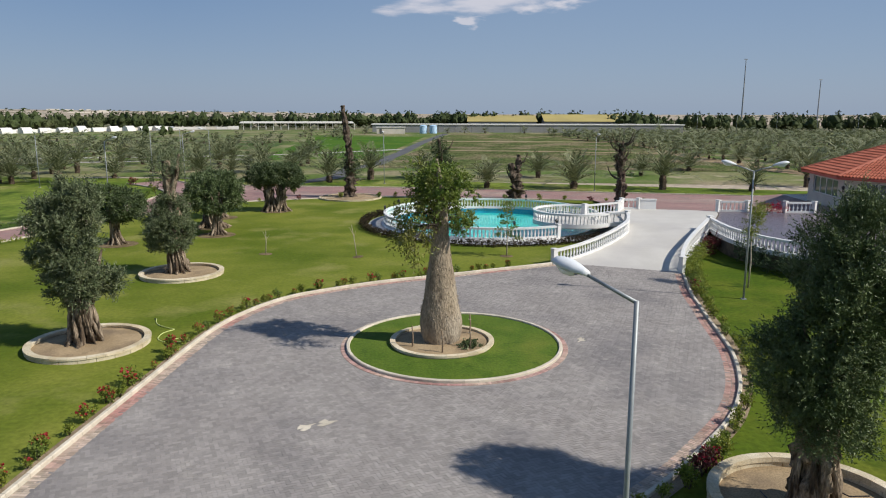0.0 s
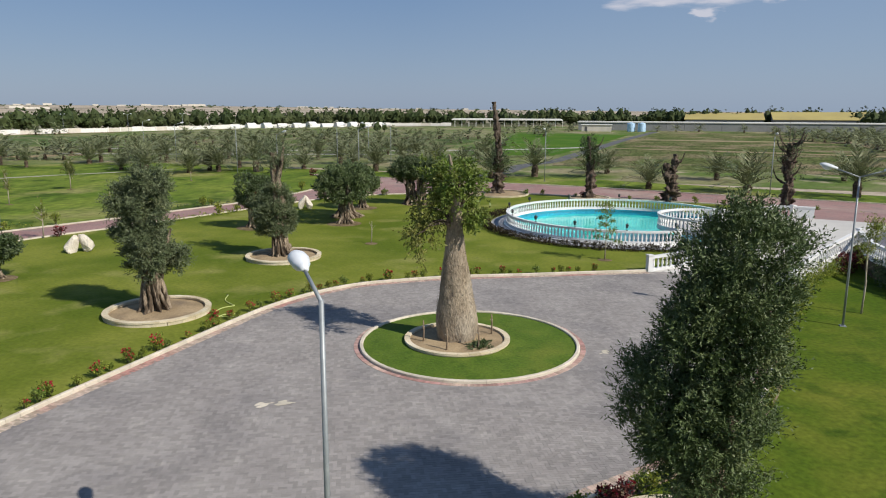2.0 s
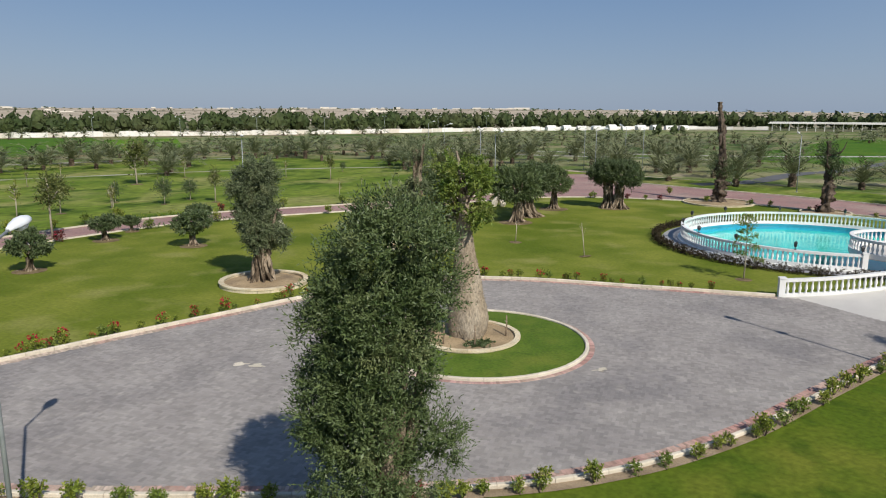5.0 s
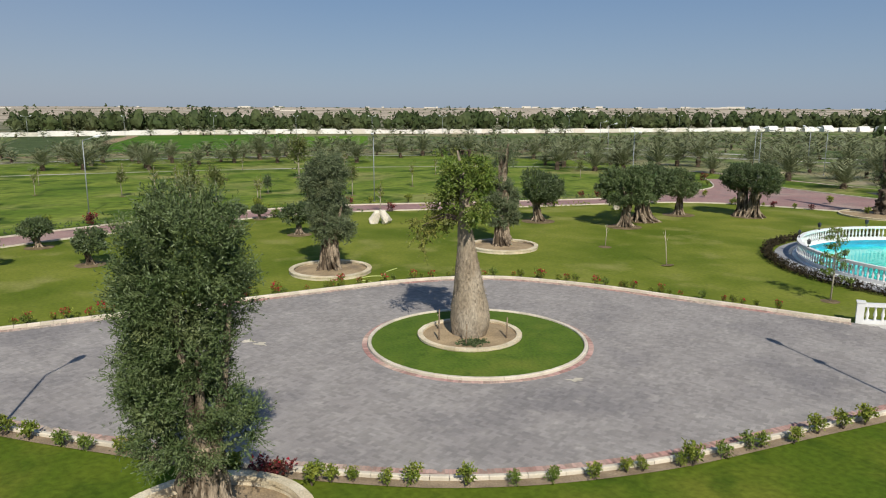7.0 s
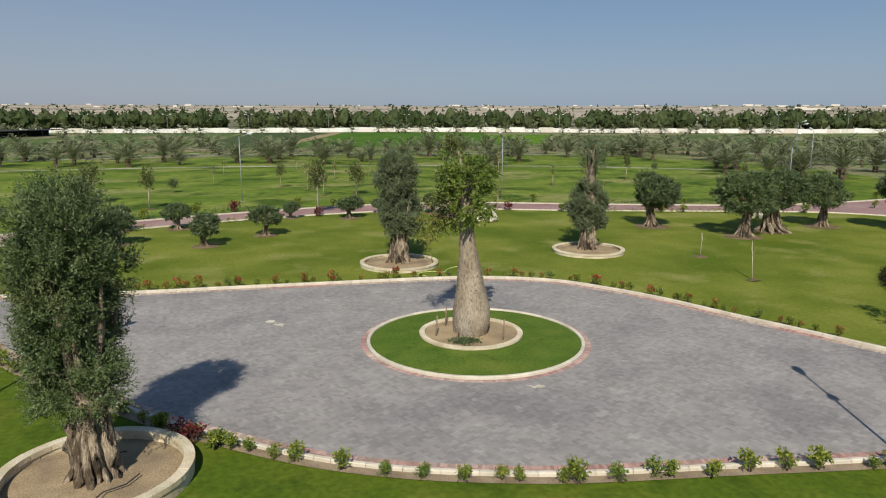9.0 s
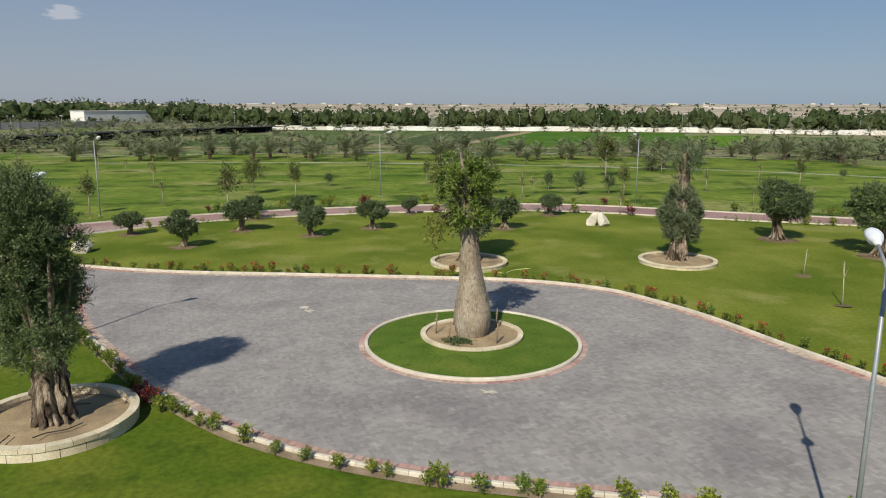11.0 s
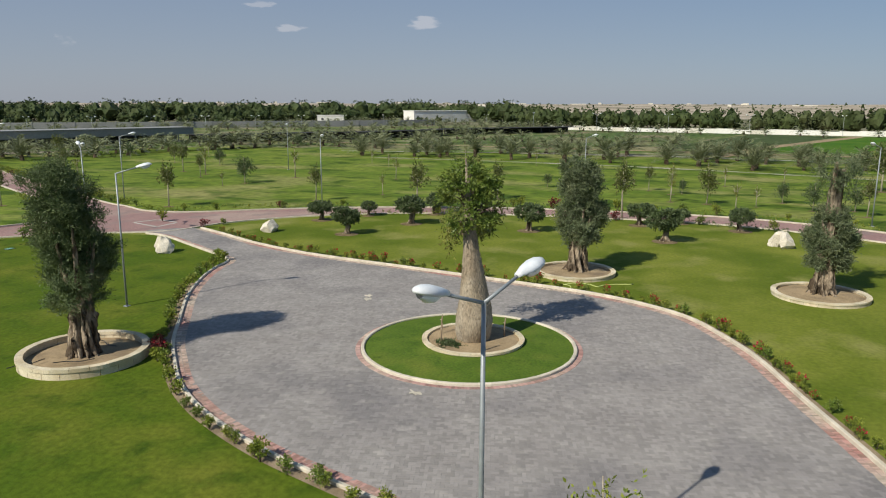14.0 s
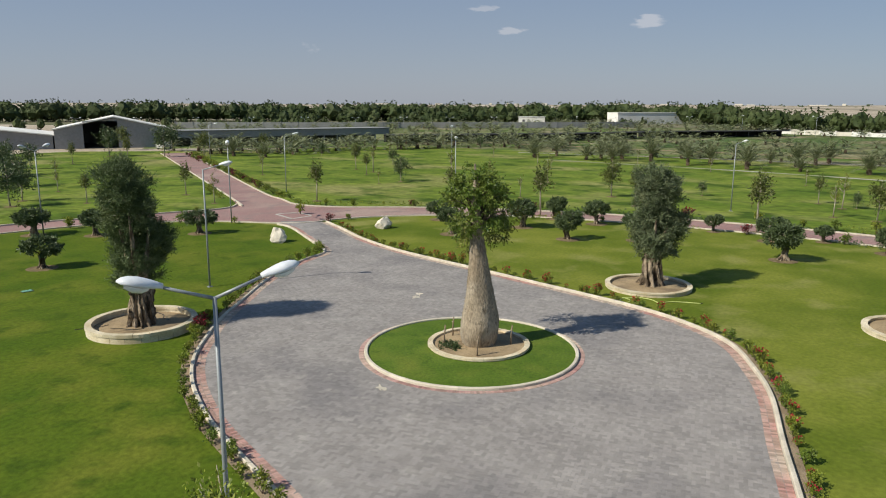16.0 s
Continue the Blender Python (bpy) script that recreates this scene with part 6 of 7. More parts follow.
for k in range(13):
    s = k / 12
    o = copy_thing(lamp_two, pose(-262 + 82 * s, -75 + 330 * s, -0.1, 0, 0, rng.uniform(0, 180)))
    o.scale = (1.05,) * 3
for k in range(14):
    s = k / 13
    o = copy_thing(lamp_two, pose(-70 - 190 * s, -205 + 110 * s, -0.1, 0, 0, rng.uniform(0, 180)))
    o.scale = (0.95,) * 3
for k in range(9):
    o = copy_thing(lamp_one, pose(118 + 17 * k, 292 - 3 * k, -0.1, 0, 0, 150))
    o.scale = (1.25,) * 3

# ---- small trees and shrubs near the drive ----
t = thing("young_tree", "slim young tree with sparse yellow-green leaves", "young tree", "young trees on the lawn", at=pose(17.0, 8.7, 0))
g = Geo().tube([(0, 0, -0.1), (0.05, 0.02, 1.4), (-0.04, 0.06, 3.1), (0.12, 0, 4.8)], (0.05, 0.04, 0.028, 0.008), 7)
rng = random.Random(77)
for i in range(12):
    a, z0, l = rng.uniform(0, 6.28), rng.uniform(1.9, 4.1), rng.uniform(0.4, 0.9)
    g.tube([(0, 0.03, z0), (math.cos(a) * l * 0.6, math.sin(a) * l * 0.6, z0 + 0.25), (math.cos(a) * l, math.sin(a) * l, z0 + 0.6)], (0.018, 0.012, 0.004), 4)
part("trunk", g, M["young_bark"], t, "", True)
part("crown", foliage(78, [(0.1, 0, 3.8, 0.6, 0.55, 0.8), (0.3, 0.1, 4.25, 0.42, 0.4, 0.4), (-0.25, -0.15, 3.1, 0.4, 0.4, 0.45)], 260, 9, 0.085, 0.045, 0.3, 0.15, 0.4), M["shrub_leaf"], t)
t = thing("young_tree", "slim young tree with flat sparse leaf layers", "young tree", "young trees on the lawn", at=pose(5.1, 18.2, 0))
g = Geo().tube([(0, 0, -0.1), (0.03, 0.02, 1.4), (-0.02, 0.03, 2.6), (0.02, 0, 3.7)], (0.045, 0.035, 0.022, 0.006), 7)
flats = []
for i in range(16):
    a, z0, l = 2.4 * i, 1.1 + 0.16 * i, 0.95 - 0.045 * i
    g.tube([(0, 0, z0), (math.cos(a) * l * 0.6, math.sin(a) * l * 0.6, z0 + 0.12), (math.cos(a) * l, math.sin(a) * l, z0 + 0.16)], (0.014, 0.01, 0.004), 4)
    flats.append((math.cos(a) * l * 0.7, math.sin(a) * l * 0.7, z0 + 0.16, 0.36, 0.36, 0.07))
part("trunk", g, M["young_bark"], t, "", True)
part("crown", foliage(79, flats, 300, 8, 0.09, 0.05, 0.16, 0.2, 0.3), M["bottle_leaf"], t)
part("watering_basin", disc(0, 0, 0.45, 0.012, 20, 0.04), M["tree_soil"], t, "round bare patch of soil", True)
for x, y, h, lean in ((-11.1, 19.9, 1.6, 2), (-4.9, 18.5, 2.2, -8)):
    t = thing("sapling", "thin leafless sapling in a small soil basin", "sapling", "bare saplings", at=pose(x, y, 0, 0, lean, 0))
    part("stem", Geo().tube([(0, 0, -0.05), (0.03, 0, h * 0.5), (0.0, 0.05, h)], (0.035, 0.025, 0.01), 6), M["young_bark"], t, "", True)
    part("twigs", Geo().tube([(0.02, 0, h * 0.6), (0.25, 0.1, h * 0.85)], (0.012, 0.005), 4).tube([(0.02, 0, h * 0.7), (-0.2, 0.1, h * 0.95)], (0.012, 0.005), 4), M["young_bark"], t)
    part("watering_basin", disc(0, 0, 0.45, 0.012, 20, 0.04), M["tree_soil"], t, "round bare patch of soil", True)


def flower_shrub(seed, kind):
    """kind 0: leafy, 1: pink roses, 2: dark red leaves, 3: yellow-green."""
    t = thing("flower_shrub", ("small leafy green shrub in bare soil", "small rose shrub with red flowers", "small shrub with dark red leaves", "small yellow-green shrub in bare soil")[kind], "shrub", "shrubs in the flower beds")
    rng = random.Random(seed)
    g = Geo()
    for i in range(6):
        a, l = rng.uniform(0, 6.28), rng.uniform(0.12, 0.3)
        g.tube([(0, 0, -0.03), (math.cos(a) * l * 0.5, math.sin(a) * l * 0.5, 0.25), (math.cos(a) * l, math.sin(a) * l, rng.uniform(0.4, 0.65))], (0.014, 0.01, 0.004), 4)
    part("stem_tuft", g, M["dead_bark"], t)["kind"] = "stuff"
    w = rng.uniform(0.22, 0.34)
    part("leaves", foliage(seed, [(0, 0, 0.36, w, w, 0.26), (rng.uniform(-0.15, 0.15), rng.uniform(-0.15, 0.15), 0.5, w * 0.7, w * 0.7, 0.2)], 60, 7, 0.095, 0.058, 0.16, 0.2, 0.3),
         M[("shrub_leaf", "shrub_leaf", "red_leaf", "bottle_leaf")[kind]], t)
    if kind in (1, 2):
        part("blossom", foliage(seed + 9, [(0, 0, 0.55, w * 1.1, w * 1.1, 0.2)], 18 if kind == 1 else 6, 10, 0.062, 0.055, 0.05, 0.5, 0.2), M["flower"], t, "red petals")["kind"] = "stuff"
    return t


fs = [flower_shrub(300 + k, (0, 1, 3, 2, 1, 0)[k]) for k in range(6)]
spots, first_west = [], 0
rng = random.Random(5)
for line, a, b, off, step in ((east, 2, 90, -0.36, 1.7), (west, 5, len(west) - 6, 0.38, 1.35)):
    d = np.gradient(line, axis=0)
    d /= np.linalg.norm(d, axis=1)[:, None]
    i = a
    while i < b:
        p = line[int(i)] + np.array((-d[int(i)][1], d[int(i)][0])) * (-off if line is east else off) + (rng.uniform(-0.1, 0.1), rng.uniform(-0.1, 0.1))
        spots.append((p[0], p[1], rng.uniform(0.55, 1.02) * (1.0 if line is east else 0.8)))
        i += step * rng.uniform(0.7, 1.4)
    first_west = first_west or len(spots)
beds = len(spots)
for k in range(34):
    s = (k + rng.random()) / 34
    i = int(20 + s * (len(inner) - 60))
    d = inner[min(i + 1, len(inner) - 1)] - inner[i - 1]
    d /= np.hypot(*d)
    p = inner[i] + np.array((d[1], -d[0])) * (0.7 if k % 3 else -5.8)
    spots.append((p[0], p[1], rng.uniform(0.8, 1.5)))
for k in range(24):
    i = int((k + rng.random()) / 24 * (len(outer_b) - 2))
    p = outer_b[i] + (-0.9, 0.0)
    spots.append((p[0], p[1], rng.uniform(0.9, 1.6)))
for k in range(26):
    s = (k + rng.random()) / 26
    spots.append((-25.3 - 30 * s, -46.2 - 72 * s, rng.uniform(0.9, 1.7)))
for k in range(16):
    i = len(inner) - 52 + int((k + rng.random()) * 3)
    spots.append((inner[i][0] + rng.uniform(-0.5, 0.5), inner[i][1] - rng.uniform(0.5, 1.0), rng.uniform(0.6, 1.1)))
order = [0, 2, 5, 0, 3, 5, 2, 1, 0, 2, 5, 2]
for k, (x, y, s) in enumerate(spots):
    m = pose(x, y, 0.03, 0, 0, 41 * k)
    kind = order[(k * 5 + k // 7) % 12] if k < first_west else (0, 1, 5, 4, 2, 1, 0, 4)[k % 8] if k < beds else (0, 2, 5, 0, 3)[k % 5]
    o = fs[k] if k < 6 else copy_thing(fs[kind], m)
    o.matrix_basis = m
    o.scale = (s, s, s)
for k, i in enumerate((33, 36, 39, 41, 45, 52, 55, 62, 75, 84)):
    d = west[i + 1] - west[i]
    d /= np.hypot(*d)
    p = west[i] + np.array((-d[1], d[0])) * 0.55
    o = copy_thing(fs[1 if k % 2 else 4], pose(p[0], p[1], 0.03, 0, 0, 70 * k))
    o.scale = (0.72 + 0.07 * (k % 4),) * 3
for k, (x, y) in enumerate(((6.6, -10.4), (5.6, -11.3), (5.0, -11.9), (6.0, -10.9))):
    o = copy_thing(fs[3 if k % 2 else 0], pose(x, y, 0.03, 0, 0, 70 * k))
    o.scale = (0.85,) * 3


def hedge(name, label, points, wide, high, leaf, seed, twigs, size=0.07):
    line = smooth_line(points, wide * 0.8)
    lobes = [(p[0], p[1], (p[2] if len(p) > 2 else 0) + high * 0.5, wide * 0.6, wide * 0.6, high * 0.55) for p in line]
    t = thing(name, label, "hedge", kind="stuff")
    part("leaves", foliage(seed, lobes, twigs, 9, size, size * 0.55, 0.18, 0.25, 0.25), M[leaf], t)
    return t


for k, (line, side, a, b, leaf, high) in enumerate((
        (outer_b, 0.9, 2, 26, "shrub_leaf", 0.45), (outer_b, 0.9, 30, 47, "olive_leaf_dark", 0.5), (outer_b, 0.9, 56, 74, "shrub_leaf", 0.45), (outer_b, 0.9, 80, 96, "olive_leaf_dark", 0.4),
        (inner, -0.7, 62, 74, "shrub_leaf", 0.4), (inner, -0.7, 78, 84, "shrub_leaf", 0.4), (inner, -0.7, 92, 104, "olive_leaf_dark", 0.4), (inner, -0.7, 112, 126, "shrub_leaf", 0.4))):
    run = line[a:b:2]
    d = np.gradient(run, axis=0)
    d /= np.linalg.norm(d, axis=1)[:, None]
    hedge("roadside_shrubs", ("low leafy green shrubs along the road kerb", "low dark green shrubs along the road kerb")[leaf != "shrub_leaf"], run + np.c_[-d[:, 1], d[:, 0]] * side, 0.55, high, leaf, 420 + k, 16 * len(run), 0.12)
for k, (p, q, leaf) in enumerate((((-26.6, -47.5), (-31.0, -58.3), "shrub_leaf"), ((-31.5, -59.5), (-41.5, -82.0), "red_leaf"), ((-42.0, -83.0), (-60.0, -123.5), "shrub_leaf"), ((-21.4, -52.2), (-26.0, -62.8), "shrub_leaf"))):
    hedge("roadside_shrubs", ("low leafy green shrubs along the barn road", "low red-leaved shrubs along the barn road")[leaf == "red_leaf"], [p, ((p[0] + q[0]) / 2 + 0.1, (p[1] + q[1]) / 2), q], 0.7, 0.55, leaf, 440 + k, int(18 * math.dist(p, q)), 0.13)


pa2 = [math.radians(a) for a in np.arange(140, 312, 10)]
hedge("hedge", "low dark purple hedge round the pool walk", [(PC[0] + 11.0 * math.cos(a), PC[1] + 11.0 * math.sin(a)) for a in pa2], 0.6, 0.5, "hedge_leaf", 400, 3000, 0.085)
hedge("hedge", "leafy green hedge beside the ramp foot", [(15.3, 12.4), (16.4, 14.2), (17.5, 16.2), (18.9, 18.2)], 0.8, 1.0, "shrub_leaf", 401, 500, 0.09)
hedge("hedge", "dark red shrubs beside the ramp", [(18.6, 17.4), (19.9, 19.2)], 0.9, 1.3, "red_leaf", 402, 260, 0.1)
hedge("hedge", "dark shrubs below the terrace wall", [(20.0, 15.5), (20.0, 12.8), (21.2, 10.4), (23.2, 8.0), (26.5, 6.0)], 1.1, 1.4, "olive_leaf_dark", 403, 1600, 0.1)
hedge("hedge", "bushy green shrubs along the driveway bed", [(13.6, 6.9), (14.2, 8.6), (14.9, 10.6), (15.3, 12.0)], 0.7, 0.7, "shrub_leaf", 404, 420, 0.09)
hedge("hedge", "pink flowering shrubs on the terrace", [(29.8, 30.3, DECK), (30.8, 30.1, DECK)], 0.9, 0.9, "flower", 405, 130, 0.09)
hedge("hedge", "yellow-green potted shrubs on the terrace", [(28.4, 30.3, DECK), (29.3, 30.2, DECK)], 0.9, 0.9, "yellow_leaf", 406, 160, 0.1)

# ---- pool lanterns, rocks, hose ----
lan = Geo().box(0, 0, 0, 0.12, 0.12, 0.05).box(0, 0, 0.05, 0.03, 0.03, 0.14)
lan_cage = Geo().box(0, 0, 0.19, 0.13, 0.13, 0.2, 0, 1.35)
lan_top = Geo().box(0, 0, 0.39, 0.24, 0.24, 0.13, 0, 0.15)
meshes = [g.mesh(n, M["black"]) for g, n in ((lan, "bracket"), (lan_cage, "lantern_cage"), (lan_top, "cap"))]
for a in (150, 178, 205, 228, 250, 273, 295, 60, 90, 120):
    t = thing("lantern", "small black lantern on the pool balustrade", "lantern", "pool lanterns", at=pose(PC[0] + PR * math.cos(radians(a)), PC[1] + PR * math.sin(radians(a)), 0.16 + BAL_H, 0, 0, a))
    for me in meshes:
        part(me.name.split(".")[0], me, None, t)


def boulder(seed, sx, sy, sz):
    """A broken block: the hull of scattered points, its edges worn."""
    rng = random.Random(seed)
    bm = bmesh.new()
    for i in range(34):
        d = Vector((rng.gauss(0, 1), rng.gauss(0, 1), rng.gauss(0, 1))).normalized() * rng.uniform(0.75, 1.1)
        bm.verts.new((d.x * sx * (1.15 - 0.3 * d.z), d.y * sy * (1.15 - 0.3 * d.z), max(d.z, -0.7) * sz + 0.65 * sz))
    r = bmesh.ops.convex_hull(bm, input=bm.verts[:])
    bmesh.ops.delete(bm, geom=[g for g in r["geom_interior"] if isinstance(g, bmesh.types.BMVert)], context="VERTS")
    bmesh.ops.bevel(bm, geom=bm.edges[:], offset=0.035, segments=1, affect="EDGES", clamp_overlap=True)
    bmesh.ops.triangulate(bm, faces=bm.faces[:])
    bmesh.ops.subdivide_edges(bm, edges=[e for e in bm.edges if e.calc_length() > 0.12], cuts=2, use_grid_fill=True)
    for v in bm.verts:
        v.co += v.co.normalized() * 0.05 * noise.noise(v.co * 4 + Vector((seed, 0, 0)))
    return bm


for k, (x, y, sx, sy, sz, label, turn, tilt) in enumerate((
        (-19.3, -24.6, 0.75, 0.6, 0.65, "white weathered boulder on the lawn", 20, 0), (-9.9, -26.25, 0.54, 0.36, 0.84, "upright white boulder leaning on another", 125, -20), (-9.3, -25.7, 0.56, 0.36, 0.78, "upright white boulder leaning on another", 125, 24),
        (-29.4, 11.9, 0.56, 0.36, 0.84, "white boulder leaning against another", 135, -28), (-28.4, 12.9, 0.58, 0.36, 0.86, "white boulder leaning against another", 135, 28),
        (-23.7, 35.2, 0.5, 0.3, 0.95, "white boulder leaning against another", 110, -26), (-22.7, 35.8, 0.5, 0.3, 0.95, "white boulder leaning against another", 110, 26))):
    t = thing("boulder", label, "boulder", "white boulders", at=pose(x, y, -0.05, 0, 0, turn) @ pose(0, 0, 0, -tilt, 0, 0))
    part("rock", boulder(k + 1, sx, sy, sz), M["rock"], t)
pts = []
for i in range(70):
    s = i / 69
    a = s * 13
    w = 0.55 if s < 0.55 else 0.55 * (1 - s) / 0.45
    pts.append((-11.3 - 1.3 * s - 1.7 * max(0, s - 0.5) - w * math.cos(a), 0.9 + 1.5 * s + 4.2 * max(0, s - 0.5) + w * 0.8 * math.sin(a), 0.025 + 0.01 * math.sin(a * 2)))
t = thing("garden_hose", "pale yellow garden hose lying in loose loops", "garden hose")
part("hose", Geo().tube(pts, [0.022] * 70, 6), M["hose"], t, "", True)
part("nozzle", Geo().tube([pts[-1], (pts[-1][0] - 0.1, pts[-1][1] + 0.05, 0.03)], (0.026, 0.018), 7), M["black"], t)
for x, y, turn in ((5.4, 0.15, 60), (-4.6, -7.4, 15), (-5.2, -7.7, 40)):
    t = thing("pale_mark", "worn pale patch on the grey paving", "paving patch", "pale patches", at=pose(x, y, 0.062, 0, 0, turn))
    splat = Geo().add([(0, 0, 0)] + [((0.24 + 0.12 * math.sin(3 * b + x) + 0.07 * math.sin(7 * b)) * math.cos(b), (0.15 + 0.07 * math.sin(2 * b + y) + 0.04 * math.sin(5 * b)) * math.sin(b), 0) for b in np.linspace(0, 2 * math.pi, 28, endpoint=False)], [(0, i + 1, (i + 1) % 28 + 1) for i in range(28)])
    part("patch", splat, M["kerb"], t)
for x, y in ((8.4, -24.3), (-6, -36.5)):
    t = thing("sprinkler_box", "small green irrigation valve box set in the lawn", "valve box", "valve boxes", at=pose(x, y, 0.0))
    part("lid", Geo().box(0, 0, 0.0, 0.5, 0.35, 0.05, 0, 0.95), M["valve_lid"], t)
    part("frame", Geo().box(0, 0, -0.03, 0.58, 0.43, 0.06), M["black"], t)
for x, y, z in ((7.9, -12.2, 0.24), (6.5, -12.6, 0.24), (8.7, -13.9, 0.25)):
    t = thing("drip_line", "dark drip irrigation hose in the planter", "drip hose", "drip hoses", at=pose(x, y, z, 0, 0, 40 * x))
    part("hose", Geo().tube([(0, 0, 0.06), (0.5, 0.1, 0.05), (1.0, -0.1, 0.05), (1.4, 0.1, 0.12)], (0.018,) * 4, 6), M["black"], t)

# ---- house by the terrace ----
HC, HR, EAVE = (47.3, 33.0), 10.7, 4.05
h = thing("house", "cream octagonal house with a red tiled roof", "house")
start = math.atan2(39 - HC[1], 38.5 - HC[0])
cor = [(HC[0] + HR * math.cos(start + k * math.pi / 4), HC[1] + HR * math.sin(start + k * math.pi / 4)) for k in range(8)]
for k in range(8):
    a, b = np.array(cor[k]), np.array(cor[(k + 1) % 8])
    d = b - a
    L = float(np.hypot(*d))
    w = part("wall", Geo().box(0, 0, 0, L, 0.3, 1.0).box(0, 0, 2.55, L, 0.3, EAVE - DECK - 2.55).box(-L / 2 + 0.6, 0, 1.0, 1.2, 0.3, 1.55).box(L / 2 - 0.6, 0, 1.0, 1.2, 0.3, 1.55), M["cream_wall"], h,
             at=pose(*((a + b) / 2), DECK, 0, 0, turn_to(d)))
    width = L - 2.4
    for j in range(4):
        x = -width / 2 + width * (j + 0.5) / 4
        win = part("window", Geo().box(x, 0.0, 1.0, width / 4, 0.08, 0.07).box(x, 0.0, 2.48, width / 4, 0.08, 0.07).box(x - width / 8 + 0.035, 0, 1.07, 0.07, 0.08, 1.41).box(x + width / 8 - 0.035, 0, 1.07, 0.07, 0.08, 1.41), M["white"], w)
        part("pane", Geo().box(x, 0, 1.07, width / 4 - 0.14, 0.02, 1.41), glass, win)
g = Geo()
out_r, top = HR + 0.9, 8.2
rim = [(HC[0] + out_r * math.cos(start + k * math.pi / 4), HC[1] + out_r * math.sin(start + k * math.pi / 4), EAVE) for k in range(8)]
for k in range(8):
    g.add([rim[k], rim[(k + 1) % 8], (HC[0], HC[1], top)], [(0, 1, 2)])
    g.add([rim[k], rim[(k + 1) % 8], (rim[(k + 1) % 8][0], rim[(k + 1) % 8][1], EAVE - 0.2), (rim[k][0], rim[k][1], EAVE - 0.2)], [(3, 2, 1, 0)])
g.add([(p[0], p[1], EAVE - 0.2) for p in rim], [tuple(range(8))[::-1]])
part("roof", g, M["roof_tile"], h, "red terracotta roof")
g = Geo()
apex = np.array((HC[0], HC[1], top))
for k in range(8):
    a, b = np.array(rim[k]), np.array(rim[(k + 1) % 8])
    nrm = np.cross(b - a, apex - a)
    nrm /= np.linalg.norm(nrm)
    if nrm[2] < 0:
        nrm = -nrm
    cols = 32
    for j in range(cols):
        s = (j + 0.5) / cols
        foot = a + (b - a) * s
        reach = 1 - abs(2 * s - 1)
        mid_ = a + (b - a) * 0.5
        up = (apex - mid_)
        courses = max(1, int(reach * 22))
        for c in range(courses):
            p, q = foot + up * (c / 22), foot + up * min((c + 1.08) / 22, reach)
            g.tube([p + nrm * 0.06, q + nrm * 0.01], (0.11, 0.09), 6, cap=False)
    g.tube([a + nrm * 0.05, apex + nrm * 0.05], (0.16, 0.14), 8)
part("tiles", g, M["roof_tile"], h, "rows of half-round red tiles")["kind"] = "stuff"
for k in range(2):
    s = thing("wall_lantern", "small black lantern on the house wall", "lantern", "wall lanterns", at=pose(cor[k][0] - 0.25, cor[k][1] - 0.1, DECK + 1.7))
    for me in meshes:
        part(me.name.split(".")[0], me, None, s)

# ---- far buildings, walls and woods ----
def shed(name, label, category, x0, y0, x1, y1, deep, eave, ridge, wall, roof, door=None):
    """A gabled hall; its front runs from x0, y0 to x1, y1."""
    t = thing(name, label, category)
    L = math.dist((x0, y0), (x1, y1))
    t.matrix_basis = pose(x0, y0, -0.1, 0, 0, turn_to((x1 - x0, y1 - y0)))
    g = Geo()
    a, b = (0, L) if not door else door[:2]
    if door:
        g.add([(0, 0, 0), (a, 0, 0), (a, 0, eave + (ridge - eave) * a / (L / 2) if a < L / 2 else eave), (0, 0, eave)], [(0, 1, 2, 3)])
        g.add([(b, 0, 0), (L, 0, 0), (L, 0, eave), (b, 0, eave + (ridge - eave) * (L - b) / (L / 2))], [(0, 1, 2, 3)])
        g.add([(a, 0, door[2]), (b, 0, door[2]), (b, 0, eave + (ridge - eave) * (L - b) / (L / 2)), (L / 2, 0, ridge), (a, 0, eave + (ridge - eave) * a / (L / 2))], [(0, 1, 2, 3, 4)])
    else:
        g.add([(0, 0, 0), (L, 0, 0), (L, 0, eave), (L / 2, 0, ridge), (0, 0, eave)], [(0, 1, 2, 3, 4)])
    g.add([(0, deep, 0), (L, deep, 0), (L, deep, eave), (L / 2, deep, ridge), (0, deep, eave)], [(4, 3, 2, 1, 0)])
    g.add([(0, 0, 0), (0, deep, 0), (0, deep, eave), (0, 0, eave)], [(0, 3, 2, 1)]).add([(L, 0, 0), (L, deep, 0), (L, deep, eave), (L, 0, eave)], [(0, 1, 2, 3)])
    part("wall", g, M[wall], t)
    g = Geo()
    e = 0.4
    for s in (0, 1):
        xe = -e if s == 0 else L + e
        g.add([(xe, -e, eave - 0.1), (L / 2, -e, ridge), (L / 2, deep + e, ridge), (xe, deep + e, eave - 0.1), (xe, -e, eave + 0.15), (L / 2, -e, ridge + 0.25), (L / 2, deep + e, ridge + 0.25), (xe, deep + e, eave + 0.15)],
              [(0, 1, 2, 3), (4, 7, 6, 5), (0, 4, 5, 1), (3, 2, 6, 7), (0, 3, 7, 4)])
    part("roof", g, M[roof], t)
    if door:
        part("floor", Geo().add([(0, 0, 0.02), (L, 0, 0.02), (L, deep, 0.02), (0, deep, 0.02)], [(0, 1, 2, 3)]), M["dark_steel"], t)
    return t


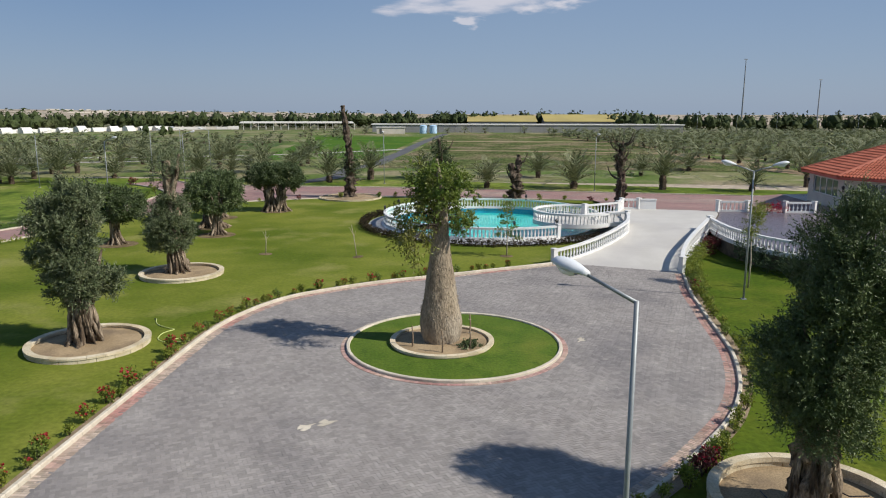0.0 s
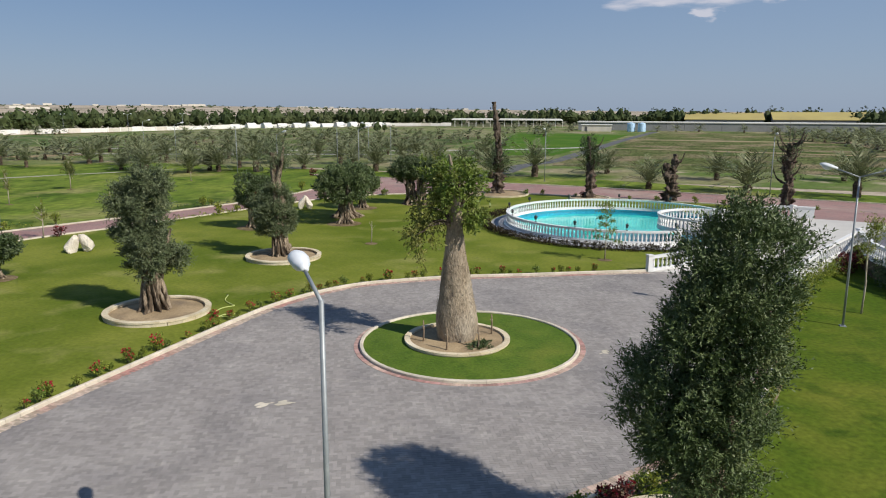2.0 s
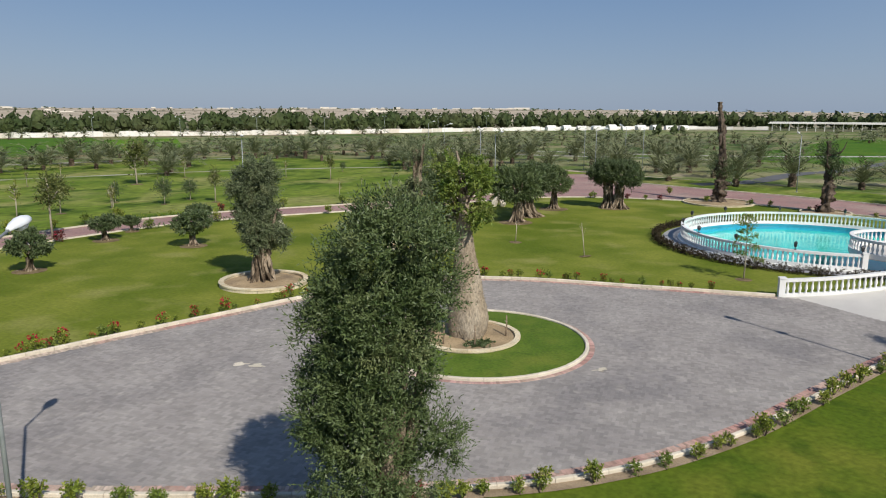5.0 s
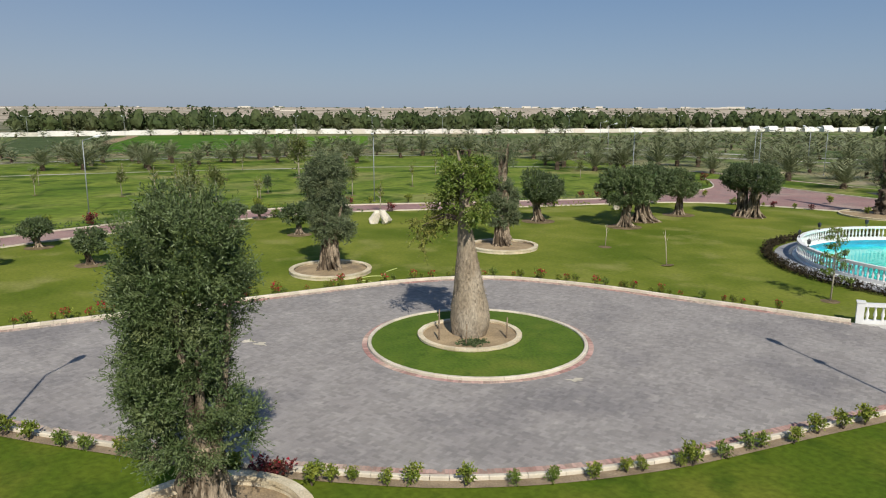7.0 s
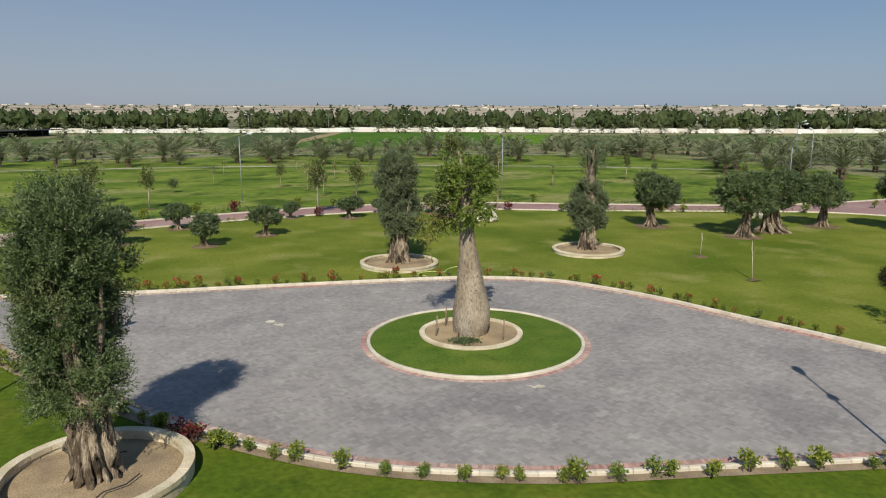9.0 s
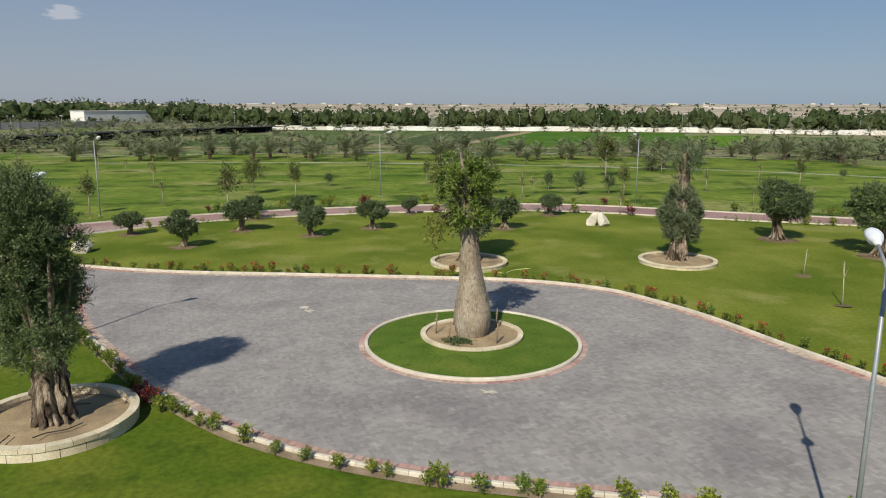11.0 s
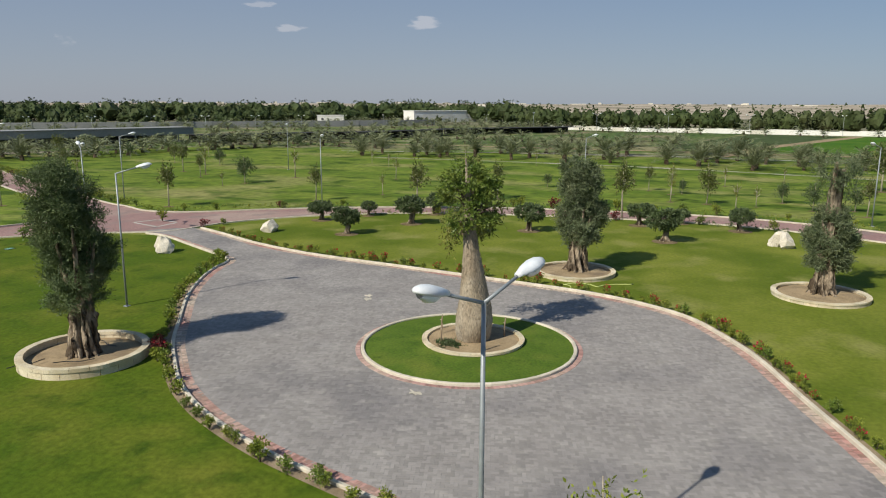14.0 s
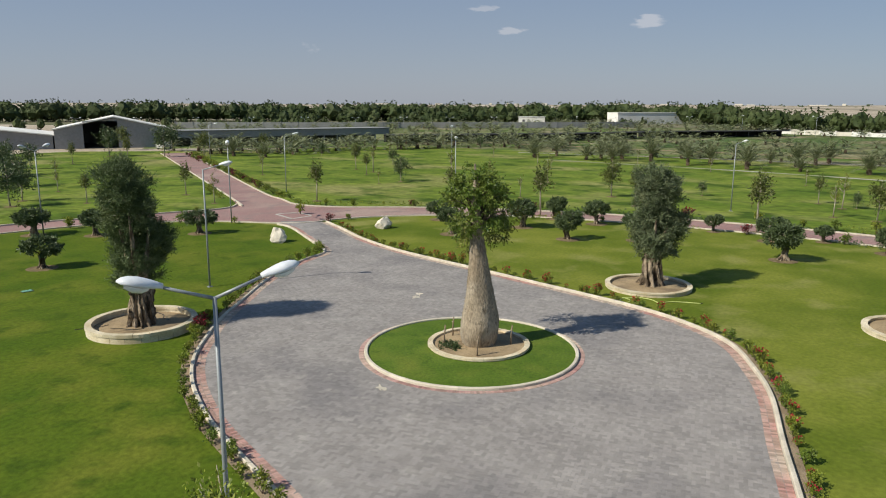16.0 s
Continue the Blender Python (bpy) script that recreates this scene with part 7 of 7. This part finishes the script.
shed("barn", "grey sheet-clad barn with a dark open doorway", "barn", -47.2, -162.9, -70.8, -151.9, 30, 4.5, 7.4, "grey_wall", "white_wall", (12.2, 19.8, 6.5)).matrix_basis = pose(-70.8, -151.9, -0.1, 0, 0, turn_to((0.906, -0.42))) @ Matrix.Diagonal((1, -1, 1, 1))
shed("lean_to", "low grey shed beside the barn", "shed", -50, -168, -38, -194, 20, 3.2, 4.9, "grey_wall", "white_wall").matrix_basis = pose(-47.0, -163.3, -0.1, 0, 0, turn_to((0.906, -0.42))) @ Matrix.Diagonal((1, -1, 1, 1))
t = thing("long_shed", "long low grey shed with an open dark front", "shed", at=pose(-71.6, -152.4, -0.1, 0, 0, turn_to((-60, 17))))
for k in range(16):
    part("post", Geo().box(0.2 + k * 4.1, 0, 0, 0.3, 0.3, 2.6), M["grey_wall"], t)
part("fascia", Geo().box(31, 0, 2.1, 62.6, 0.25, 1.8), M["grey_wall"], t)
part("rear_wall", Geo().box(31, 9, 0, 62.6, 0.3, 3.8), M["dark_steel"], t)
part("roof", Geo().box(31, 4.5, 3.9, 63.2, 9.8, 0.12), M["grey_wall"], t)
for x, y, L, a in SHELTERS:
    t = thing("shade_shelter", "long low shelter with a dark sheet roof among palms", "shelter", "shade shelters", at=pose(x, y, -0.1, 0, 0, a))
    part("roof", Geo().box(0, 0, 2.1, L, 8, 0.16), M["shade_net"], t)
    # added dark sheet that stands in for the shade under the roof
    part("side_net", Geo().box(0, 3.8, 0, L, 0.08, 2.1), M["shade_net"], t)
    for j in range(14):
        part("post", Geo().box(-L / 2 + 0.4 + j // 2 * (L - 0.8) / 6, 3.4 - 6.8 * (j % 2), 0, 0.16, 0.16, 2.1), M["dark_steel"], t)
t = thing("farm_wall", "long grey block wall along the farm", "wall")
run = smooth_line([(-150, -292), (-194, -250), (-228, -221), (-268, -190), (-300, -166), (-330, -150)], 8.0)
for a, b in zip(run[:-1], run[1:]):
    d = b - a
    part("wall_panel", Geo().box((a[0] + b[0]) / 2, (a[1] + b[1]) / 2, -0.2, float(np.hypot(*d)) - 0.5, 0.25, 3.0, math.atan2(d[1], d[0])), M["grey_wall"], t)
    part("pier", Geo().box(a[0], a[1], -0.2, 0.5, 0.5, 3.25, math.atan2(d[1], d[0])), M["grey_wall"], t)
for x0, y0, x1, y1, hgt, label in ((-382.0, -188.0, -425.0, -163.0, 7.0, "white flat-roofed farm building"), (-331.0, -226.0, -339.0, -213.0, 4.4, "small white farm building")):
    t = thing("farm_building", label, "building", "white farm buildings", at=pose(x0, y0, -0.1, 0, 0, turn_to((x1 - x0, y1 - y0))))
    L = math.dist((x0, y0), (x1, y1))
    part("wall", Geo().box(L / 2, 6, 0, L, 12, hgt), M["white_wall"], t)
    part("parapet", Geo().box(L / 2, 6, hgt, L + 0.6, 12.6, 0.3), M["white_wall"], t)
    for k in range(1):
        part("window", Geo().box(3 + 6 * k, -0.02, hgt * 0.4, 1.4, 0.12, 1.3), M["dark_steel"], t)
t = thing("warehouse", "long grey warehouse wall with a white roof edge", "warehouse", at=pose(-12, 322, -0.1, 0, 0, turn_to((152, -6))))
for k in range(19):
    part("wall_panel", Geo().box(4 + 8 * k, 6, 0, 7.9, 12, 3.6), M["grey_wall"], t)
part("roof_edge", Geo().box(76, 6, 3.6, 153, 12.6, 0.5), M["white_wall"], t, "white roof edge")
shed("yellow_hall", "hall with a mustard-yellow sheet roof", "hall", 46, 398, 88, 391, 26, 4.0, 7.6, "grey_wall", "yellow_roof").matrix_basis = pose(88, 420, -0.1, 0, 0, 173 - 90) @ Matrix.Diagonal((1, 1.65, 1, 1))
shed("yellow_hall", "hall with a mustard-yellow sheet roof", "hall", 88, 392, 130, 385, 26, 4.2, 8.3, "grey_wall", "yellow_roof").matrix_basis = pose(140, 408, -0.1, 0, 0, 173 - 90) @ Matrix.Diagonal((1, 1.85, 1, 1))
t = thing("greenhouse", "long low white greenhouse with open sides", "greenhouse", at=pose(-84, 370, -0.1, 0, 0, 4))
part("roof", Geo().box(30, 4, 3.6, 62, 9, 0.9, 0, 0.97), M["white_wall"], t)
for k in range(16):
    part("post", Geo().box(1 + 4 * k, 0.5, 0, 0.3, 0.3, 3.6), M["white_wall"], t)
for x, y in ((12.0, 306.0), (16.6, 305.5)):
    t = thing("water_tank", "pale blue ribbed water tank", "water tank", "water tanks", at=pose(x, y, -0.1))
    zs = np.linspace(0, 3.6, 19)
    part("body", Geo().tube([(0, 0, z) for z in zs], [1.7 + (0.06 if i % 2 else 0) for i in range(19)], 18), M["tank"], t)
    part("lid", Geo().tube([(0, 0, 3.6), (0, 0, 3.9), (0, 0, 4.0)], (1.6, 0.6, 0.3), 18), M["tank"], t)
t = thing("pump_house", "small beige pump house", "hut", at=pose(-3, 304, -0.1))
part("wall", Geo().box(0, 0, 0, 13, 5, 2.8), M["cream_wall"], t)
part("roof", Geo().box(0, 0, 2.8, 13.6, 5.6, 0.25), M["white_wall"], t)
part("door", Geo().box(-4.6, -2.52, 0, 1.1, 0.1, 2.1), M["dark_steel"], t)
for x, y, hgt in ((265, 509, 50), (362, 569, 38)):
    t = thing("mast", "thin tall steel mast", "mast", "far masts", at=pose(x, y, -0.1))
    part("pole", Geo().tube([(0, 0, 0), (0, 0, hgt)], (0.7, 0.3), 8), M["galv"], t)
    part("top_frame", Geo().box(0, 0, hgt - 0.6, 3.0, 0.4, 0.5), M["galv"], t)

WALL = [(-287, -74), (-279, -52), (-272, -22), (-267, 20), (-262, 60), (-252, 100), (-225, 146), (-203, 200), (-186, 262), (-158, 330), (-125, 372), (-88, 384)]
wl_ = smooth_line(WALL, 6.0)
t = thing("boundary_wall", "long whitewashed boundary wall of uneven panels", "wall")
rng = random.Random(31)
for a, b in zip(wl_[:-1], wl_[1:]):
    d = b - a
    hh = rng.uniform(1.5, 2.1)
    part("wall_panel", Geo().box((a[0] + b[0]) / 2, (a[1] + b[1]) / 2, -0.2, float(np.hypot(*d)) * rng.choice((0.985, 0.98, 0.96, 0.92)), 0.25, hh, math.atan2(d[1], d[0])), M[rng.choice(("white_wall", "white_wall", "cream_wall"))], t)
    part("pier", Geo().box(a[0], a[1], -0.2, 0.5, 0.5, 1.9, math.atan2(d[1], d[0])), M["white_wall"], t)

rng = random.Random(41)
lobes = []


def belt(points, rows, gap, tall, apart, chance=0.85, wide=1.0):
    for a, b in zip(points[:-1], points[1:]):
        L = math.dist(a, b)
        nx, ny = (b[1] - a[1]) / L, -(b[0] - a[0]) / L
        for r in range(rows):
            s = 0.0
            while s < L:
                if rng.random() < chance:
                    hh = tall * rng.uniform(0.7, 1.15)
                    x, y = a[0] + (b[0] - a[0]) * s / L + nx * r * apart + rng.uniform(-2, 2), a[1] + (b[1] - a[1]) * s / L + ny * r * apart + rng.uniform(-2, 2)
                    w = hh * rng.uniform(0.26, 0.44) * wide
                    lobes.append((x, y, hh * 0.50, w, w, hh * 0.48))
                    lobes.append((x + rng.uniform(-0.8, 0.8) * w, y + rng.uniform(-0.8, 0.8) * w, hh * rng.uniform(0.22, 0.6), w * 0.8, w * 0.8, hh * 0.26))
                s += gap * rng.uniform(0.7, 1.4)


belt([(-172, 362), (-216, 226), (-278, 100), (-300, 20), (-318, -66), (-350, -118)], 3, 4.4, 9.4, 8, 0.84)
belt([(-60, 440), (-172, 364)], 3, 5.0, 9.6, 9, 0.85)
belt([(150, 462), (40, 460), (-70, 440)], 3, 5.0, 9.8, -9, 0.85)
belt([(430, 300), (300, 330), (160, 366), (150, 440)], 3, 6.0, 9.4, -9, 0.95)
belt([(-430, -120), (-480, -230), (-400, -340), (-290, -430), (-150, -500), (30, -540)], 3, 6.4, 13.0, -12, 0.9, 1.35)
belt([(-400, -225), (-350, -256), (-270, -300), (-215, -335)], 2, 7.5, 8.6, -12, 0.7, 1.4)
belt([(-300, -260), (-220, -310), (-90, -330)], 3, 8.0, 5.0, -14, 0.75)
belt([(-371, -178), (-384, -170)], 1, 4.0, 4.0, -4, 1.0)
belt([(-90, 262), (-97, 258)], 1, 5.0, 5.2, -5, 1.0)
t = thing("far_woods", "dark green shelter belt of trees round the farm", "woods", kind="stuff")
part("leaves", foliage(500, lobes, len(lobes) * 14, 5, 1.0, 0.75, 0.7, 0.72, 0.14), M["wood_leaf"], t)
ico = bmesh.new()
bmesh.ops.create_icosphere(ico, subdivisions=2, radius=1)
iv, jf = np.array([v.co[:] for v in ico.verts]), [tuple(v.index for v in f.verts) for f in ico.faces]
ico.free()
g = Geo()
nr = np.random.default_rng(9)
for l in lobes:
    taper = 1 - 0.25 * np.clip(iv[:, 2:3], 0, 1)
    g.add(np.array(l[:3]) + iv * np.array(l[3:]) * np.hstack((taper, taper, np.ones_like(taper))) * nr.uniform(0.5, 0.98, (len(iv), 1)), jf)
part("inner_leaves", g, M["wood_leaf"], t)
g = Geo()
for l in lobes[::2]:
    g.tube([(l[0], l[1], -0.2), (l[0], l[1], l[2])], (0.22, 0.12), 5, cap=False)
part("trunks", g, M["palm_bark"], t)

# low white tunnel tents by the wall
for k in range(11):
    s = (k + 0.5) / 11
    t = thing("tunnel_tent", "low white half-round tunnel tent by the wall", "tent", "tunnel tents", at=pose(-178 + 56 * s, 288 + 74 * s, -0.1, 0, 0, 40 + 9 * (k % 3)) @ Matrix.Diagonal((0.45, 0.62, 0.62 + 0.09 * (k % 3), 1)))
    arch = [radians(15 * i) for i in range(13)]
    g = Geo()
    g.add([(x, 3.6 * math.cos(b), (3.3 + 0.4 * (k % 2)) * math.sin(b)) for x in (-5, 5) for b in arch], [(i, i + 13, i + 14, i + 1) for i in range(12)])
    part("cover", g, M["white_wall"], t, "white sheet cover", True)
    for x in (-5, 5):
        part("end_wall", Geo().add([(x * 0.998, 3.5 * math.cos(b), 3.2 * math.sin(b)) for b in arch], [tuple(range(13))]), M["white_wall"], t)

# the desert climbs gently towards its rim in the west, with a low town on it
def rise(a, r):
    """Height of the desert at a bearing from +y towards -x, in degrees, and a distance."""
    side = min(max((a + 5) / 38, 0), 1) * min(max((185 - a) / 25, 0), 1)
    s = min(max((r - 650) / 1900, 0), 1)
    return side * s * s * (3 - 2 * s) * (19 + 2.2 * noise.noise(Vector((a * 0.12, r * 0.001, 3)))) - 0.3


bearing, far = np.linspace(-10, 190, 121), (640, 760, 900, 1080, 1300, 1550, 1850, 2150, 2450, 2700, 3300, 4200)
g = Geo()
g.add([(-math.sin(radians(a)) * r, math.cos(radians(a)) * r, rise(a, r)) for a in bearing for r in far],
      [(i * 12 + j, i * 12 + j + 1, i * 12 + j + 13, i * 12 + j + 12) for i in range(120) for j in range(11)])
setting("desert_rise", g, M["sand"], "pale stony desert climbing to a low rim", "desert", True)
t = thing("far_town", "scattered pale low buildings on the desert rim", "town", kind="stuff")
g = Geo()
rng = random.Random(51)
for i in range(110):
    deg, d = rng.uniform(-40, 150), rng.choice((rng.uniform(1500, 2300), rng.uniform(2250, 2600), rng.uniform(2250, 2600)))
    a = radians(deg)
    w = rng.uniform(12, 60) * rng.uniform(0.3, 1)
    g.box(-math.sin(a) * d, math.cos(a) * d, rise(deg, d) - 0.8, w, rng.uniform(10, 24), rng.uniform(2.5, 6), a)
part("blocks", g, M["cream_wall"], t)

t = thing("desert_bushes", "dark low bushes scattered over the desert", "bushes", kind="stuff")
g = Geo()
nr = np.random.default_rng(19)
tuft = np.array(((1, 0, 0.2), (0, 1, 0.25), (-1, 0, 0.2), (0, -1, 0.25), (0.1, 0, 1), (0, 0, -0.3)))
for i in range(1500):
    deg, d = nr.uniform(-40, 185), nr.uniform(430, 2300)
    w = nr.uniform(0.8, 2.4) * (1 + d / 1200)
    top = rise(deg, d) + 0.3 if d > 640 else 0.0
    g.add(tuft * (w * nr.uniform(0.7, 2.2), w, w * nr.uniform(0.5, 0.9)) * nr.uniform(0.7, 1.2, (6, 1)) + (-math.sin(radians(deg)) * d, math.cos(radians(deg)) * d, top - 0.2), [(0, 1, 4), (1, 2, 4), (2, 3, 4), (3, 0, 4)])
part("tufts", g, M["wood_leaf"], t)

# white pickup by the barn
t = thing("pickup_truck", "white pickup truck parked by the barn", "pickup", at=pose(-65.0, -145.0, -0.08, 0, 0, 215))
part("body", Geo().box(0, 0, 0.45, 4.9, 1.75, 0.5).box(-1.5, 0, 0.95, 1.9, 1.75, 0.28), M["white_wall"], t)
part("cab", Geo().box(0.4, 0, 0.95, 2.0, 1.65, 0.75, 0, 0.8), M["white_wall"], t)
part("windscreen", Geo().box(0.4, 0, 1.05, 2.06, 1.5, 0.5, 0, 0.84), glass, t)
for sx in (-1.5, 1.5):
    for sy in (-0.8, 0.8):
        wh = part("wheel", Geo().tube([(sx, sy - 0.11, 0.36), (sx, sy + 0.11, 0.36)], (0.36, 0.36), 14), M["black"], t)
        part("rim", Geo().tube([(sx, sy - 0.12, 0.36), (sx, sy + 0.12, 0.36)], (0.2, 0.2), 10), M["galv"], wh)


# ---- kerb stones, border bricks and paving blocks ----
kerb_stones("kerb_stone", west, wk_, 0.15, 0.19, 0.0, offset=0.0)
kerb_stones("kerb_stone", east, ek_, 0.15, 0.145, 0.0, offset=0.0)

bm = bmesh.new()
bmesh.ops.create_cube(bm, size=1)
bmesh.ops.scale(bm, vec=(0.198, 0.098, 0.06), verts=bm.verts)
bmesh.ops.bevel(bm, geom=[e for e in bm.edges if min(v.co.z for v in e.verts) > 0], offset=0.006, segments=1, affect="EDGES")
bmesh.ops.translate(bm, vec=(0, 0, 0.03), verts=bm.verts)
RED = bpy.data.meshes.new("brick")
bm.to_mesh(RED)
bm.free()
RED.materials.append(M["red_paver"])
rng = random.Random(61)
count = 270
for i in range(count):
    a = 360 * i / count
    part("brick", RED, None, pave, at=pose(4.56 * math.cos(radians(a)), 4.56 * math.sin(radians(a)), rng.uniform(0.0, 0.006), rng.uniform(-1, 1), 0, a))


def paving_blocks(centres, angles, size, z, lift, seed):
    """Loose blocks with their own edges, as arrays; five faces each."""
    r = np.random.default_rng(seed)
    k = len(centres)
    c, s = np.cos(angles), np.sin(angles)
    top = z + r.uniform(0, lift, k)
    v = np.empty((k, 8, 3))
    for j, (x, y, e) in enumerate(((-1, -1, 1), (1, -1, 1), (1, 1, 1), (-1, 1, 1), (-1, -1, 0), (1, -1, 0), (1, 1, 0), (-1, 1, 0))):
        inset = 0.003 if e else 0.0
        px, py = x * (size[0] / 2 - inset), y * (size[1] / 2 - inset)
        v[:, j, 0] = centres[:, 0] + c * px - s * py
        v[:, j, 1] = centres[:, 1] + s * px + c * py
        v[:, j, 2] = top + (0 if e else -0.035) + (r.uniform(-0.0015, 0.0015, k) if e else 0)
    f = np.array([(0, 1, 2, 3), (4, 5, 1, 0), (5, 6, 2, 1), (6, 7, 3, 2), (7, 4, 0, 3)])
    g = Geo()
    g.v = [v.reshape(-1, 3)]
    g.f = (f[None] + 8 * np.arange(k)[:, None, None]).reshape(-1, 4).tolist()
    return g


# a herringbone of 20 by 10 cm blocks over the driveway
u = 0.12
ii, jj = np.meshgrid(np.arange(-420, 420), np.arange(-420, 420), indexing="ij")
sel = (ii - jj) % 4
cells_h, cells_v = sel == 0, sel == 3
ch = np.stack(((ii + 1.0) * u, (jj + 0.5) * u), -1)[cells_h]
cv = np.stack(((ii + 0.5) * u, (jj + 1.0) * u), -1)[cells_v]
cen = np.vstack((ch, cv))
ang = np.r_[np.zeros(len(ch)), np.full(len(cv), math.pi / 2)]
tilt = radians(20)
rot = np.array(((math.cos(tilt), -math.sin(tilt)), (math.sin(tilt), math.cos(tilt))))
cen = cen @ rot.T + (0, -8)
ang = ang + tilt
ok = inside(plaza, cen) & (np.hypot(cen[:, 0], cen[:, 1]) > 4.74)
cen, ang = cen[ok], ang[ok]
edge = np.minimum(away(west, cen), away(east, cen))
ok = edge > 0.44
blocks = part("paving_blocks", paving_blocks(cen[ok], ang[ok], (0.238, 0.118), 0.05, 0.002, 7), M["paver"], pave, "small grey paving blocks")
blocks["kind"] = "stuff"
cs, an = [], []
for line, sign in ((west, -1), (east, -1)):
    fine = smooth_line(line[::2], 0.102)
    d = np.gradient(fine, axis=0)
    d /= np.linalg.norm(d, axis=1)[:, None]
    nn = np.c_[-d[:, 1], d[:, 0]] * sign
    for off in (0.18, 0.385):
        cs.append(fine + nn * off)
        an.append(np.arctan2(nn[:, 1], nn[:, 0]))
border = part("border_bricks", paving_blocks(np.vstack(cs), np.concatenate(an), (0.197, 0.097), 0.05, 0.006, 8), M["red_paver_joined"], pave, "red border bricks laid along the kerb")
border["kind"] = "stuff"
